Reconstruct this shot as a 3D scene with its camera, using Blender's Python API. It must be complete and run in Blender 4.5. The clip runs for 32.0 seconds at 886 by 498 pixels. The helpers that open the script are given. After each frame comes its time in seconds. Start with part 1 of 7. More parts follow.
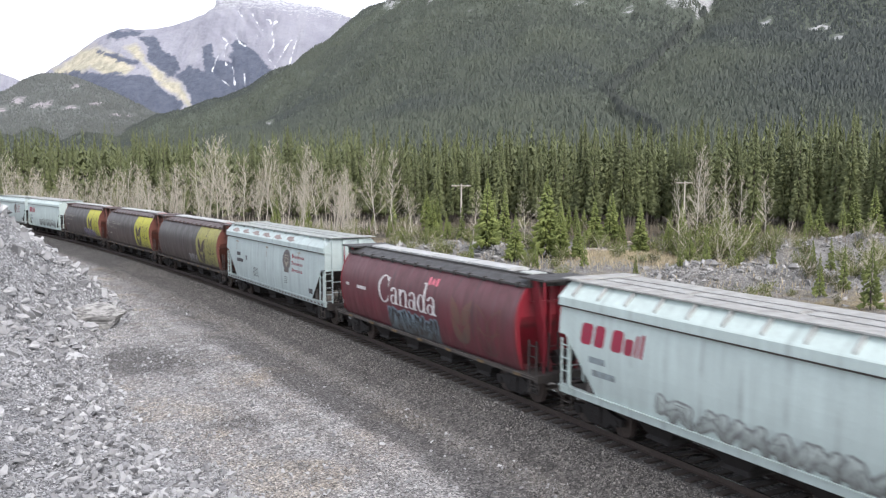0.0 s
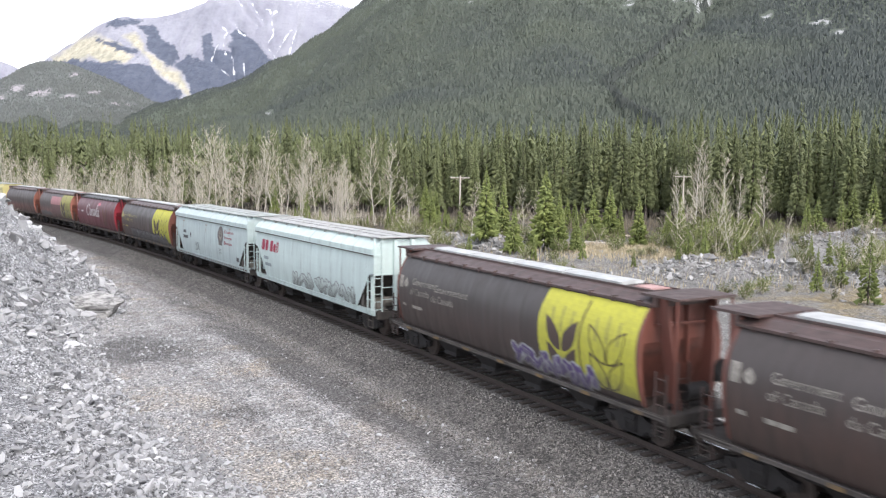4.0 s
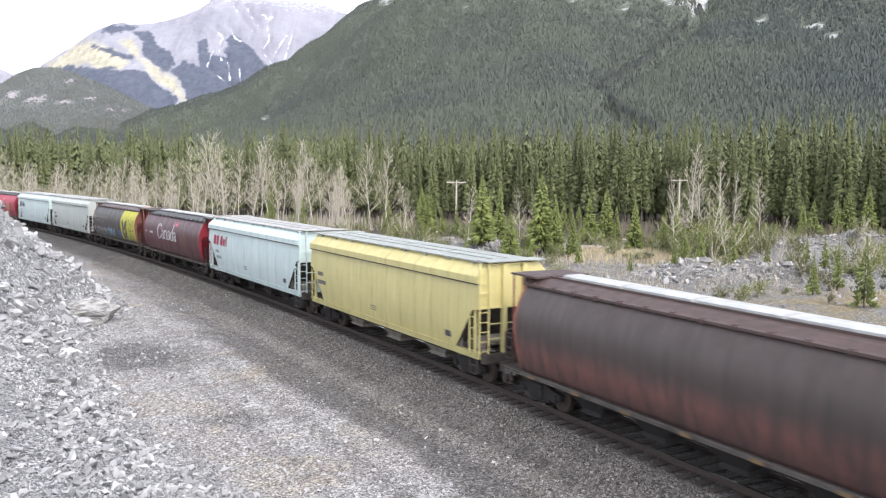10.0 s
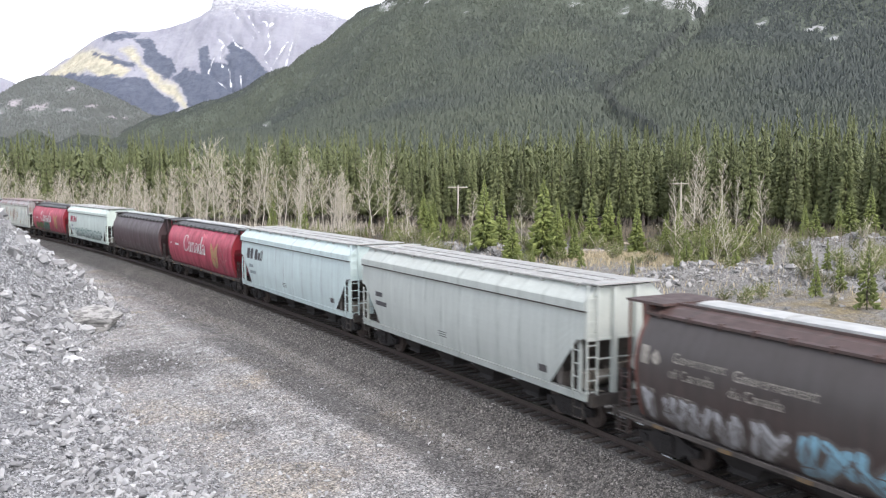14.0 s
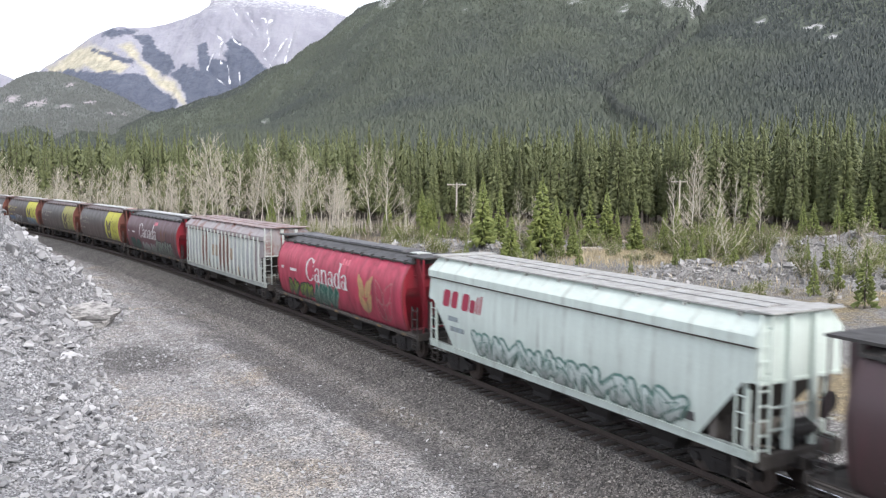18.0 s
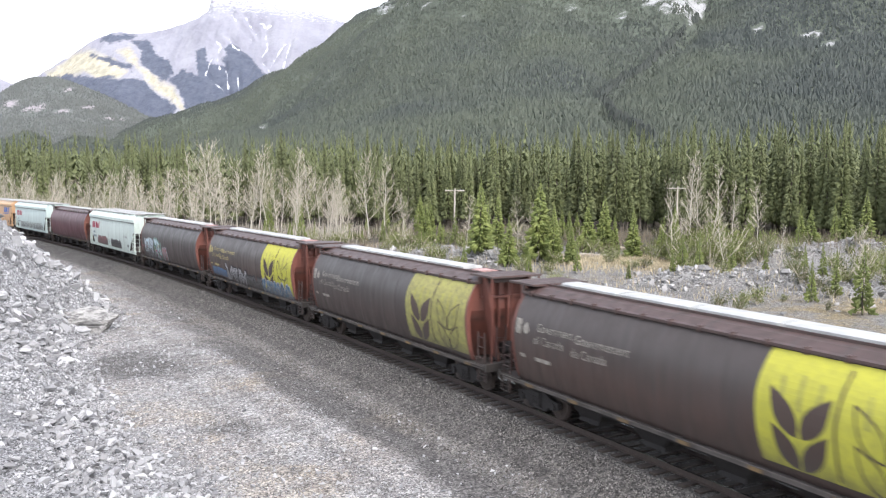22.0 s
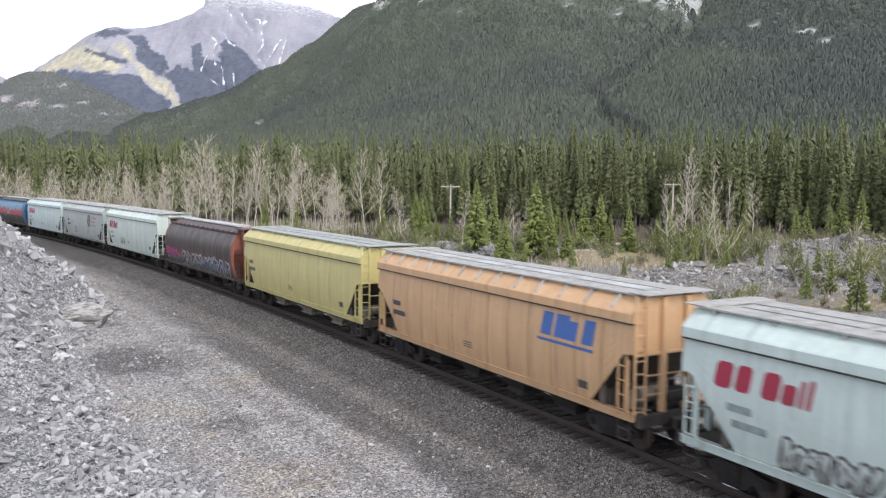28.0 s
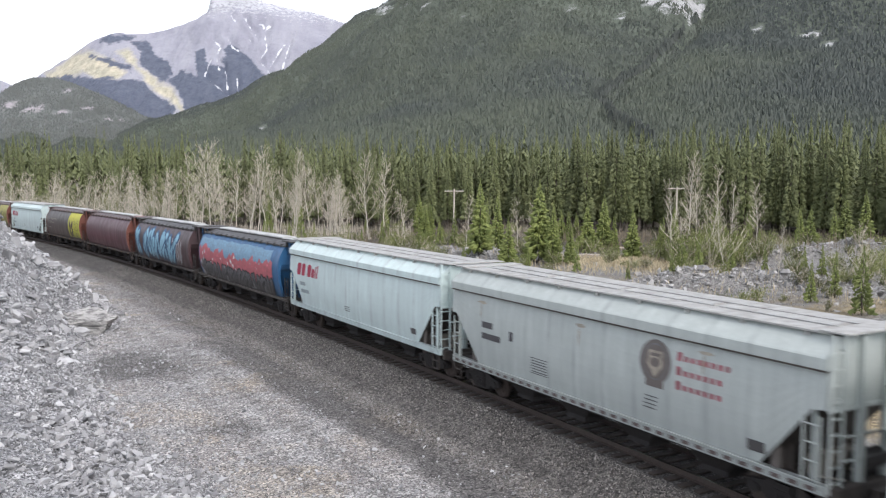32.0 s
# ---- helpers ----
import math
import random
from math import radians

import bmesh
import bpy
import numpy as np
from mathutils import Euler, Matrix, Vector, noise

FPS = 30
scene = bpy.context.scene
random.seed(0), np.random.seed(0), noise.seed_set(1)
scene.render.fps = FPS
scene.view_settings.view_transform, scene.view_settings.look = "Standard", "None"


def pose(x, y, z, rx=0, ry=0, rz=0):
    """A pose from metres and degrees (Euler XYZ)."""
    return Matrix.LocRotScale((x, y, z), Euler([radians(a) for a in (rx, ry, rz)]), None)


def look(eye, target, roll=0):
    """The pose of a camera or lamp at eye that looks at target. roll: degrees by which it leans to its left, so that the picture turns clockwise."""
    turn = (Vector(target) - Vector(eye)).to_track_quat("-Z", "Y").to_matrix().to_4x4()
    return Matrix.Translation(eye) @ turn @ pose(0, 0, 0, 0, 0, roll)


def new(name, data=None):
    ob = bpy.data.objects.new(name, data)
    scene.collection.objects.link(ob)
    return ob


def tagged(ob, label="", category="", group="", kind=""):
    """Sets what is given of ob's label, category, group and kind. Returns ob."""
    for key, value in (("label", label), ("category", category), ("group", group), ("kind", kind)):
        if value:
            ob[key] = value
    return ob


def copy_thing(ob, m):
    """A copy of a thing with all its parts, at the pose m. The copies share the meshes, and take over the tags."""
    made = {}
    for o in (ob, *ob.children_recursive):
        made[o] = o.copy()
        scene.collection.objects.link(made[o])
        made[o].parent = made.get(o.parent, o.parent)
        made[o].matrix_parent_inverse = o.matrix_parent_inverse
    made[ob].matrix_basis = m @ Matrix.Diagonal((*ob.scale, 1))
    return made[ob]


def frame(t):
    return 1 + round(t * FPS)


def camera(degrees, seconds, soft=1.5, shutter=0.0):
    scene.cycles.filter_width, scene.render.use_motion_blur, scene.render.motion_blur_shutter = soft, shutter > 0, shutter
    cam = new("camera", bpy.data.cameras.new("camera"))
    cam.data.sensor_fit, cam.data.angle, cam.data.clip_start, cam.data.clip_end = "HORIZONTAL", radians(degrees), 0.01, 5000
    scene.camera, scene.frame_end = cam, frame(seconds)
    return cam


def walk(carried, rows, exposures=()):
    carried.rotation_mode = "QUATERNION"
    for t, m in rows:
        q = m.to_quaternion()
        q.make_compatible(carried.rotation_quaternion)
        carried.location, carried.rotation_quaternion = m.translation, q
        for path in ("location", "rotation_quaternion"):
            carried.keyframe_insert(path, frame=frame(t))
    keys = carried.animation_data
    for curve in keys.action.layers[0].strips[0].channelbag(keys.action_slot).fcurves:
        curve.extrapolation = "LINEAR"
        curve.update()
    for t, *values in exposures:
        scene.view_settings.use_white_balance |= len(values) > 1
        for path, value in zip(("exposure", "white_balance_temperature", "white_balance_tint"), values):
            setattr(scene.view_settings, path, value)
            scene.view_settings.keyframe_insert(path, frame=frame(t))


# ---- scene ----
cam = camera(54.47, 32.0, soft=1.2, shutter=0.28)
EYE = (0.0, 0.0, 7.875)
# the tripod's small turns: seconds, turn to the left, tilt down, lean
SHAKE = [
    (0,-0.000,4.961,0.132), (0.5,-0.108,5.110,0.239), (1,-0.367,5.330,0.206), (1.5,-0.393,5.554,0.213), (2,-0.169,5.475,0.227),
    (2.5,-0.137,5.417,0.330), (3,-0.104,5.496,0.578), (3.5,-0.111,5.529,0.642), (5.5,-0.245,5.360,0.389), (6,-0.320,5.455,0.317),
    (6.5,-0.350,5.559,0.365), (7,-0.343,5.573,0.350), (7.5,-0.363,5.529,0.343), (8,-0.292,5.468,0.327), (8.5,-0.260,5.272,0.492),
    (9,-0.306,5.197,0.434), (9.5,-0.344,5.217,0.400), (10,-0.343,5.191,0.386), (10.5,-0.278,5.029,0.343), (11,-0.265,4.954,0.275),
    (11.5,-0.256,4.935,0.491), (12,-0.344,4.903,0.361), (12.5,-0.392,4.950,0.503), (13,-0.355,4.936,0.177), (13.5,-0.236,4.878,0.230),
    (14,-0.207,4.862,-0.031), (14.5,-0.205,4.944,-0.108), (16.5,-0.160,4.903,0.115), (17,-0.324,4.961,0.101), (17.5,-0.406,4.999,0.205),
    (18,-0.311,5.035,0.148), (18.5,-0.287,5.042,0.201), (19,-0.311,5.029,0.150), (19.5,-0.289,4.941,0.228), (20,-0.302,4.804,0.242),
    (20.5,-0.435,4.770,0.285), (21,-0.499,4.728,0.342), (21.5,-0.444,4.666,0.253), (22,-0.448,4.646,0.294), (22.5,-0.428,4.477,0.305),
    (23,-0.335,4.294,0.415), (23.5,-0.272,4.124,0.405), (24,-0.424,4.104,0.491), (24.5,-0.564,4.184,0.441), (25,-0.617,4.240,0.592),
    (25.5,-0.640,4.241,0.483), (27.5,-0.647,4.794,0.385), (28,-0.731,4.907,0.383), (28.5,-0.708,4.912,0.392), (29,-0.675,4.897,0.357),
    (29.5,-0.575,4.789,0.362), (30,-0.466,4.689,0.420), (30.5,-0.415,4.588,0.455), (31,-0.526,4.561,0.509), (31.5,-0.569,4.545,0.386),
    (32,-0.484,4.610,0.241),
]


def aim(turn, tilt, lean):
    return pose(*EYE) @ pose(0, 0, 0, 0, 0, turn) @ pose(0, 0, 0, 90 - tilt, 0, 0) @ pose(0, 0, 0, 0, 0, lean)


walk(cam, [(t, aim(a, b, c)) for t, a, b, c in SHAKE], exposures=[(t, v, 6400, 12.5) for t, v in ((0, 1.16), (1, 1.34), (2, 1.28), (3, 1.52), (6, 1.1), (7, 1.33), (8, 1.48), (9, 1.55), (10, 1.5), (11, 1.12), (12, 1.1), (13, 1.42), (14, 1.33), (17, 1.41), (18, 1.26), (19, 1.28), (20, 1.37), (21, 1.47), (23, 1.6), (24, 1.48), (25, 1.38), (28, 1.06), (30, 1.2), (32, 1.08))])

# lengths over couplers of the cars, from the first to the last
LENGTHS = [18.1, 18.04, 17.81, 17.83, 18.15, 18.27, 18.20, 17.50, 17.60, 18.11, 18.28, 18.14, 18.05, 17.82, 17.86, 18.17, 17.87, 17.38, 17.62, 18.20, 18.11, 17.80, 18.27, 18.02, 18.13, 18.08, 18.00, 18.05, 17.89, 17.89, 18.12, 18.22, 17.92, 18.14, 18.03, 17.26, 17.22, 17.61, 17.85, 18.03, 18.04, 18.10, 18.1]
NOSE = 22.94
def gone(t):
    q = t / 32.0
    return 626.67 * q - 8.07 * q * q + 4.40 * q ** 3

# ---- light ----
SUN_EL, SUN_AZ = 48.0, 150.0
world = bpy.data.worlds.new("overcast_sky")
scene.world = world
world.use_nodes = True
wn, wl = world.node_tree.nodes, world.node_tree.links
sky = wn.new("ShaderNodeTexSky")
sky.sky_type = "NISHITA"
sky.sun_disc = False
sky.sun_elevation, sky.sun_rotation = radians(SUN_EL), radians(SUN_AZ)
sky.air_density, sky.dust_density = 1.0, 1.5
pale = wn.new("ShaderNodeHueSaturation")
pale.inputs["Saturation"].default_value = 0.34
wl.new(sky.outputs[0], pale.inputs["Color"])
wl.new(pale.outputs[0], wn["Background"].inputs["Color"])
wn["Background"].inputs["Strength"].default_value = 0.15

sun = new("sun", bpy.data.lights.new("sun", "SUN"))
sun.data.energy, sun.data.angle, sun.data.color = 0.9, radians(25), (1.0, 0.95, 0.9)
az, el = radians(SUN_AZ), radians(SUN_EL)
SUN_FROM = Vector((math.sin(az) * math.cos(el), math.cos(az) * math.cos(el), math.sin(el)))
sun.matrix_world = look(SUN_FROM * 50, (0, 0, 0))


# ---- materials ----
class Mat:
    """A node material with short ways to wire noise into colour and relief."""

    def __init__(self, name, rough=0.8, metal=0.0):
        self.m = bpy.data.materials.new(name)
        self.m.use_nodes = True
        self.n, self.l = self.m.node_tree.nodes, self.m.node_tree.links
        self.b = self.n["Principled BSDF"]
        self.b.inputs["Roughness"].default_value = rough
        self.b.inputs["Metallic"].default_value = metal
        self.tc = self.n.new("ShaderNodeTexCoord")

    def coords(self, scale=(1, 1, 1), kind="Object"):
        mp = self.n.new("ShaderNodeMapping")
        mp.inputs["Scale"].default_value = scale
        self.l.new(self.tc.outputs[kind], mp.inputs["Vector"])
        return mp.outputs[0]

    def noise(self, scale, detail=4, rough=0.55, vec=None, stretch=(1, 1, 1), dist=0.0):
        t = self.n.new("ShaderNodeTexNoise")
        t.inputs["Scale"].default_value, t.inputs["Detail"].default_value = scale, detail
        t.inputs["Roughness"].default_value, t.inputs["Distortion"].default_value = rough, dist
        self.l.new(vec or self.coords(stretch), t.inputs["Vector"])
        return t.outputs["Fac"]

    def voronoi(self, scale, feature="F1", out="Distance", stretch=(1, 1, 1)):
        t = self.n.new("ShaderNodeTexVoronoi")
        t.feature = feature
        t.inputs["Scale"].default_value = scale
        self.l.new(self.coords(stretch), t.inputs["Vector"])
        return t.outputs[out]

    def ramp(self, fac, stops):
        r = self.n.new("ShaderNodeValToRGB")
        el_ = r.color_ramp.elements
        while len(el_) < len(stops):
            el_.new(0.5)
        for e, (p, c) in zip(el_, stops):
            e.position = p
            e.color = (*c, 1) if not isinstance(c, (int, float)) else (c, c, c, 1)
        self.l.new(fac, r.inputs[0])
        return r.outputs[0]

    def mix(self, fac, a, b, mode="MIX"):
        x = self.n.new("ShaderNodeMix")
        x.data_type, x.blend_type = "RGBA", mode
        for sock, v in ((x.inputs[0], fac), (x.inputs[6], a), (x.inputs[7], b)):
            if isinstance(v, bpy.types.NodeSocket):
                self.l.new(v, sock)
            elif isinstance(v, (int, float)):
                sock.default_value = v
            else:
                sock.default_value = (*v, 1)
        return x.outputs[2]

    def maths(self, op, a, b=0.0):
        x = self.n.new("ShaderNodeMath")
        x.operation = op
        for sock, v in ((x.inputs[0], a), (x.inputs[1], b)):
            if isinstance(v, bpy.types.NodeSocket):
                self.l.new(v, sock)
            else:
                sock.default_value = v
        return x.outputs[0]

    def axis(self, which, kind="Object"):
        x = self.n.new("ShaderNodeSeparateXYZ")
        self.l.new(self.tc.outputs[kind], x.inputs[0])
        return x.outputs[which]

    def island(self):
        return self.n.new("ShaderNodeNewGeometry").outputs["Random Per Island"]

    def one(self):
        return self.n.new("ShaderNodeObjectInfo").outputs["Random"]

    def done(self, color, bump=None, strength=0.5, dist=0.02, rough=None):
        if isinstance(color, bpy.types.NodeSocket):
            self.l.new(color, self.b.inputs["Base Color"])
        else:
            self.b.inputs["Base Color"].default_value = (*color, 1)
        if bump is not None:
            bp = self.n.new("ShaderNodeBump")
            bp.inputs["Strength"].default_value, bp.inputs["Distance"].default_value = strength, dist
            self.l.new(bump, bp.inputs["Height"])
            self.l.new(bp.outputs[0], self.b.inputs["Normal"])
        if rough is not None:
            self.l.new(rough, self.b.inputs["Roughness"])
        return self.m


def scaled(c, k):
    return tuple(min(1.0, v * k) for v in c)


def car_paint(name, color, grime=(0.05, 0.045, 0.04), dirty=0.5, rust=0.0, rust_color=(0.16, 0.055, 0.025), top=None, seams=0.0, rise=2.4, crisp=False):
    """Weathered enamel: faded patches, streaks run down by rain, rust, film of dust on the upper half; on some cars
    this top tone is a painted sky reflection.
    """
    m = Mat(name, 0.62)
    fade = m.noise(0.55, 3, 0.6)
    streak = m.noise(1.6, 5, 0.6, stretch=(1.6, 1.6, 0.16))
    fine = m.noise(14, 4, 0.65)
    col = m.mix(m.ramp(fade, [(0.3, 0.0), (0.75, 0.55)]), color, scaled(color, 0.8))
    bleached = m.noise(2.3, 5, 0.65, stretch=(1.8, 1.8, 0.1))
    col = m.mix(m.ramp(bleached, [(0.52, 0.0), (0.72, 0.4)]), col, scaled(color, 1.4))
    if top and crisp:
        high = m.maths("ADD", m.axis(2), m.maths("MULTIPLY", m.noise(2.2, 5, 0.65, stretch=(1.2, 1.2, 0.2)), 1.0))
        col = m.mix(m.ramp(m.maths("MULTIPLY", m.maths("SUBTRACT", high, rise), 1.2), [(0.1, 0.0), (0.9, 0.96)]), col, top)
    elif top:
        high = m.maths("ADD", m.axis(2), m.maths("MULTIPLY", m.noise(1.3, 5, 0.65, stretch=(1, 1, 0.35)), 1.6))
        col = m.mix(m.ramp(m.maths("MULTIPLY", m.maths("SUBTRACT", high, rise), 0.55), [(0.15, 0.0), (0.85, 0.92)]), col, top)
    col = m.mix(m.ramp(streak, [(0.43, 0.0), (0.7, dirty)]), col, grime)
    low = m.maths("ADD", m.axis(2), m.maths("MULTIPLY", fine, 0.9))
    col = m.mix(m.ramp(m.maths("SUBTRACT", 2.6, low), [(0.2, 0.0), (1.0, dirty * 0.8)]), col, grime)
    if rust:
        spots = m.noise(1.1, 6, 0.7, stretch=(1, 1, 0.6))
        col = m.mix(m.ramp(spots, [(0.62 - 0.14 * rust, 0.0), (0.7 - 0.1 * rust, 0.9)]), col, rust_color)
    col = m.mix(m.ramp(fine, [(0.35, 0.0), (0.8, 0.25)]), col, scaled(color, 0.55))
    lines = m.n.new("ShaderNodeTexWave")
    lines.wave_profile = "SIN"
    lines.inputs["Scale"].default_value = 0.235
    lines.inputs["Distortion"].default_value = 0.25
    m.l.new(m.coords((1, 0, 0)), lines.inputs["Vector"])
    thin = m.maths("MULTIPLY", m.maths("POWER", lines.outputs["Fac"], 30.0), m.ramp(m.noise(0.8, 4, 0.6), [(0.38, 0.0), (0.65, 0.6)]))
    col = m.mix(thin, col, grime)
    drips = m.noise(5.5, 5, 0.7, stretch=(1.0, 1.0, 0.07))
    col = m.mix(m.ramp(drips, [(0.55, 0.0), (0.75, dirty * 0.5)]), col, grime)
    bump = m.noise(0.9, 2, 0.4)
    if seams:
        w = m.n.new("ShaderNodeTexWave")
        w.wave_profile = "SIN"
        w.inputs["Scale"].default_value = 0.28
        w.inputs["Distortion"].default_value = 0.6
        m.l.new(m.coords((1, 0, 0)), w.inputs["Vector"])
        bump = m.maths("ADD", m.maths("MULTIPLY", m.maths("POWER", w.outputs["Fac"], 14.0), seams), bump)
    return m.done(col, bump, 0.35, 0.03, m.ramp(streak, [(0.3, 0.4), (0.8, 0.68)]))


def plain_mat(name, color, rough=0.7, var=0.25, scale=6.0, metal=0.0, bump=0.2):
    m = Mat(name, rough, metal)
    f = m.noise(scale, 5, 0.6)
    col = m.mix(m.ramp(f, [(0.3, 0.0), (0.75, 1.0)]), scaled(color, 1 + var), scaled(color, 1 - var))
    return m.done(col, f, bump, 0.01)


def ground_mat():
    """Gravel, rubble, ballast, grit, soil, turf and forest floor, blended by the masks on the sheet."""
    m = Mat("stony_ground", 0.95)

    def shade(size):
        g = m.n.new("ShaderNodeRGBToBW")
        m.l.new(m.voronoi(size, "F1", "Color"), g.inputs[0])
        return g.outputs[0]

    def mask(name, soft=0.25, ragged=0.5, size=1.2):
        a = m.n.new("ShaderNodeAttribute")
        a.attribute_name = name
        f = m.maths("ADD", a.outputs["Fac"], m.maths("MULTIPLY", m.maths("SUBTRACT", m.noise(size, 5, 0.65), 0.5), ragged))
        return m.ramp(f, [(0.5 - soft, 0.0), (0.5 + soft, 1.0)])

    big, mid = m.noise(0.09, 5, 0.6), m.noise(0.5, 5, 0.65)
    fine, coarse = shade(19.0), shade(8.0)
    col = m.mix(m.ramp(big, [(0.35, 0.0), (0.65, 1.0)]), (0.28, 0.268, 0.256), (0.348, 0.34, 0.331))
    col = m.mix(m.ramp(mid, [(0.45, 0.0), (0.68, 0.6)]), col, (0.245, 0.212, 0.183))
    col = m.mix(m.ramp(m.noise(0.22, 4, 0.6, dist=0.6), [(0.52, 0.0), (0.66, 0.55)]), col, (0.33, 0.27, 0.19))
    col = m.mix(mask("rut", 0.3, 0.6, 1.4), col, (0.15, 0.142, 0.134))
    grit = mask("grit", 0.22, 0.7, 0.9)
    col = m.mix(m.maths("MULTIPLY", grit, 0.85), col, (0.085, 0.08, 0.076))
    col = m.mix(mask("ballast", 0.45, 0.7), col, m.mix(m.ramp(mid, [(0.35, 0.0), (0.7, 1.0)]), (0.07, 0.065, 0.06), (0.108, 0.102, 0.095)))
    col = m.mix(mask("rubble"), col, m.mix(m.ramp(mid, [(0.35, 0.0), (0.65, 1.0)]), (0.19, 0.19, 0.193), (0.31, 0.31, 0.312)))
    col = m.mix(mask("soil"), col, m.mix(m.ramp(mid, [(0.35, 0.0), (0.65, 1.0)]), (0.15, 0.143, 0.13), (0.23, 0.222, 0.208)))
    col = m.mix(mask("turf", 0.15, 0.9), col, m.mix(m.ramp(m.noise(1.6, 5, 0.7), [(0.35, 0.0), (0.7, 1.0)]), (0.17, 0.135, 0.075), (0.3, 0.24, 0.14)))
    col = m.mix(mask("duff"), col, m.mix(m.ramp(mid, [(0.35, 0.0), (0.65, 1.0)]), (0.045, 0.04, 0.026), (0.09, 0.075, 0.05)))
    col = m.mix(0.92, col, m.ramp(fine, [(0.15, 0.24), (0.5, 0.85), (0.9, 2.05)]), "MULTIPLY")
    col = m.mix(0.5, col, m.ramp(coarse, [(0.2, 0.45), (0.6, 1.0), (0.95, 1.75)]), "MULTIPLY")
    bump = m.maths("ADD", m.voronoi(19.0), m.maths("MULTIPLY", m.voronoi(8.0), 0.8))
    return m.done(col, m.maths("ADD", bump, m.maths("MULTIPLY", m.noise(60, 2), 0.4)), 0.9, 0.035)


def rock_mat(name, a, b, c, beds=0.0):
    m = Mat(name, 0.9)
    n1 = m.noise(1.7, 6, 0.65)
    col = m.mix(m.island(), a, b)
    col = m.mix(m.ramp(n1, [(0.4, 0.0), (0.75, 0.8)]), col, c)
    relief = m.noise(5, 6, 0.7)
    if beds:
        layer = m.noise(2.2, 6, 0.7, stretch=(0.7, 0.7, 4.0), dist=0.4)
        col = m.mix(m.ramp(layer, [(0.42, beds), (0.52, 0.0)]), col, scaled(c, 0.5))
        relief = m.maths("ADD", relief, m.maths("MULTIPLY", layer, 1.5))
    return m.done(col, relief, 0.8, 0.06)


def leaf_mat(name, a, b, low, patch=0.5, share=(0.35, 0.7, 0.6)):
    m = Mat(name, 0.75)
    col = m.mix(m.island(), a, b)
    col = m.mix(m.ramp(m.noise(patch, 4), [(share[0], 0.0), (share[1], share[2])]), col, low)
    col = m.mix(m.ramp(m.one(), [(0.0, 0.75), (1.0, 1.25)]), (0, 0, 0), col)
    return m.done(col)


M_GROUND = ground_mat()
M_TIE = plain_mat("creosoted_timber", (0.046, 0.036, 0.03), 0.9, 0.4, 9.0)
M_RAIL = plain_mat("rusty_steel", (0.055, 0.04, 0.034), 0.6, 0.3, 12.0)
M_RAILTOP = plain_mat("polished_steel", (0.55, 0.55, 0.56), 0.25, 0.1, 20.0, 1.0, 0.05)
M_ROCK = rock_mat("blasted_limestone", (0.54, 0.538, 0.535), (0.13, 0.13, 0.134), (0.32, 0.318, 0.315))
M_BALLAST = rock_mat("dusty_ballast_stone", (0.36, 0.34, 0.315), (0.045, 0.04, 0.036), (0.12, 0.11, 0.1))
M_HEAP = rock_mat("grey_heap_stone", (0.43, 0.42, 0.405), (0.16, 0.157, 0.152), (0.27, 0.265, 0.255))
M_PALE = rock_mat("pale_boulder_stone", (0.44, 0.43, 0.41), (0.4, 0.39, 0.37), (0.22, 0.215, 0.21), 0.85)
M_BARK = plain_mat("conifer_bark", (0.1, 0.085, 0.07), 0.95, 0.4, 8.0)
M_ASPEN = plain_mat("bare_aspen_bark", (0.46, 0.43, 0.37), 0.9, 0.3, 5.0)
M_TWIG = plain_mat("bare_twigs", (0.45, 0.405, 0.335), 0.9, 0.3, 3.0)
M_BRUSH = plain_mat("brown_brush_twigs", (0.17, 0.14, 0.1), 0.95, 0.4, 1.5)
M_FIR = leaf_mat("young_fir_needles", (0.13, 0.162, 0.042), (0.2, 0.228, 0.062), (0.09, 0.115, 0.036))
M_SPRUCE = leaf_mat("spruce_needles", (0.1, 0.117, 0.046), (0.165, 0.182, 0.07), (0.075, 0.09, 0.044), 0.35)
# distance haze and broad relief shading are put into this needle colour
M_FARWOOD = leaf_mat("hazed_spruce_needles", (0.07, 0.084, 0.062), (0.08, 0.093, 0.067), (0.044, 0.054, 0.053), 0.0019, (0.4, 0.6, 0.8))
# paler still: the haze before the far hill is in the colour
M_FARWOOD_HAZE = leaf_mat("hazed_far_spruce_needles", (0.112, 0.121, 0.112), (0.124, 0.132, 0.12), (0.096, 0.105, 0.106), 0.004)
# a darker needle colour draws the line of the gully
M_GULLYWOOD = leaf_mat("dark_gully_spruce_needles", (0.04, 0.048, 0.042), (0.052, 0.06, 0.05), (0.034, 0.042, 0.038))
M_SHRUB = leaf_mat("olive_shrub_leaves", (0.115, 0.135, 0.04), (0.185, 0.2, 0.06), (0.09, 0.095, 0.04))
M_DRYGRASS = plain_mat("dry_grass", (0.42, 0.355, 0.235), 0.95, 0.35, 2.0)
M_POLE = plain_mat("weathered_pole_wood", (0.4, 0.36, 0.31), 0.9, 0.25, 6.0)
M_GLASS_INS = plain_mat("insulator_glass", (0.3, 0.34, 0.33), 0.2, 0.1, 5.0)
M_IRON = plain_mat("dark_running_gear_iron", (0.022, 0.019, 0.018), 0.8, 0.35, 7.0)
M_SILL = plain_mat("dusty_sill_steel", (0.1, 0.087, 0.078), 0.85, 0.45, 1.2)
M_WHEEL = plain_mat("wheel_steel", (0.06, 0.045, 0.038), 0.6, 0.3, 7.0)
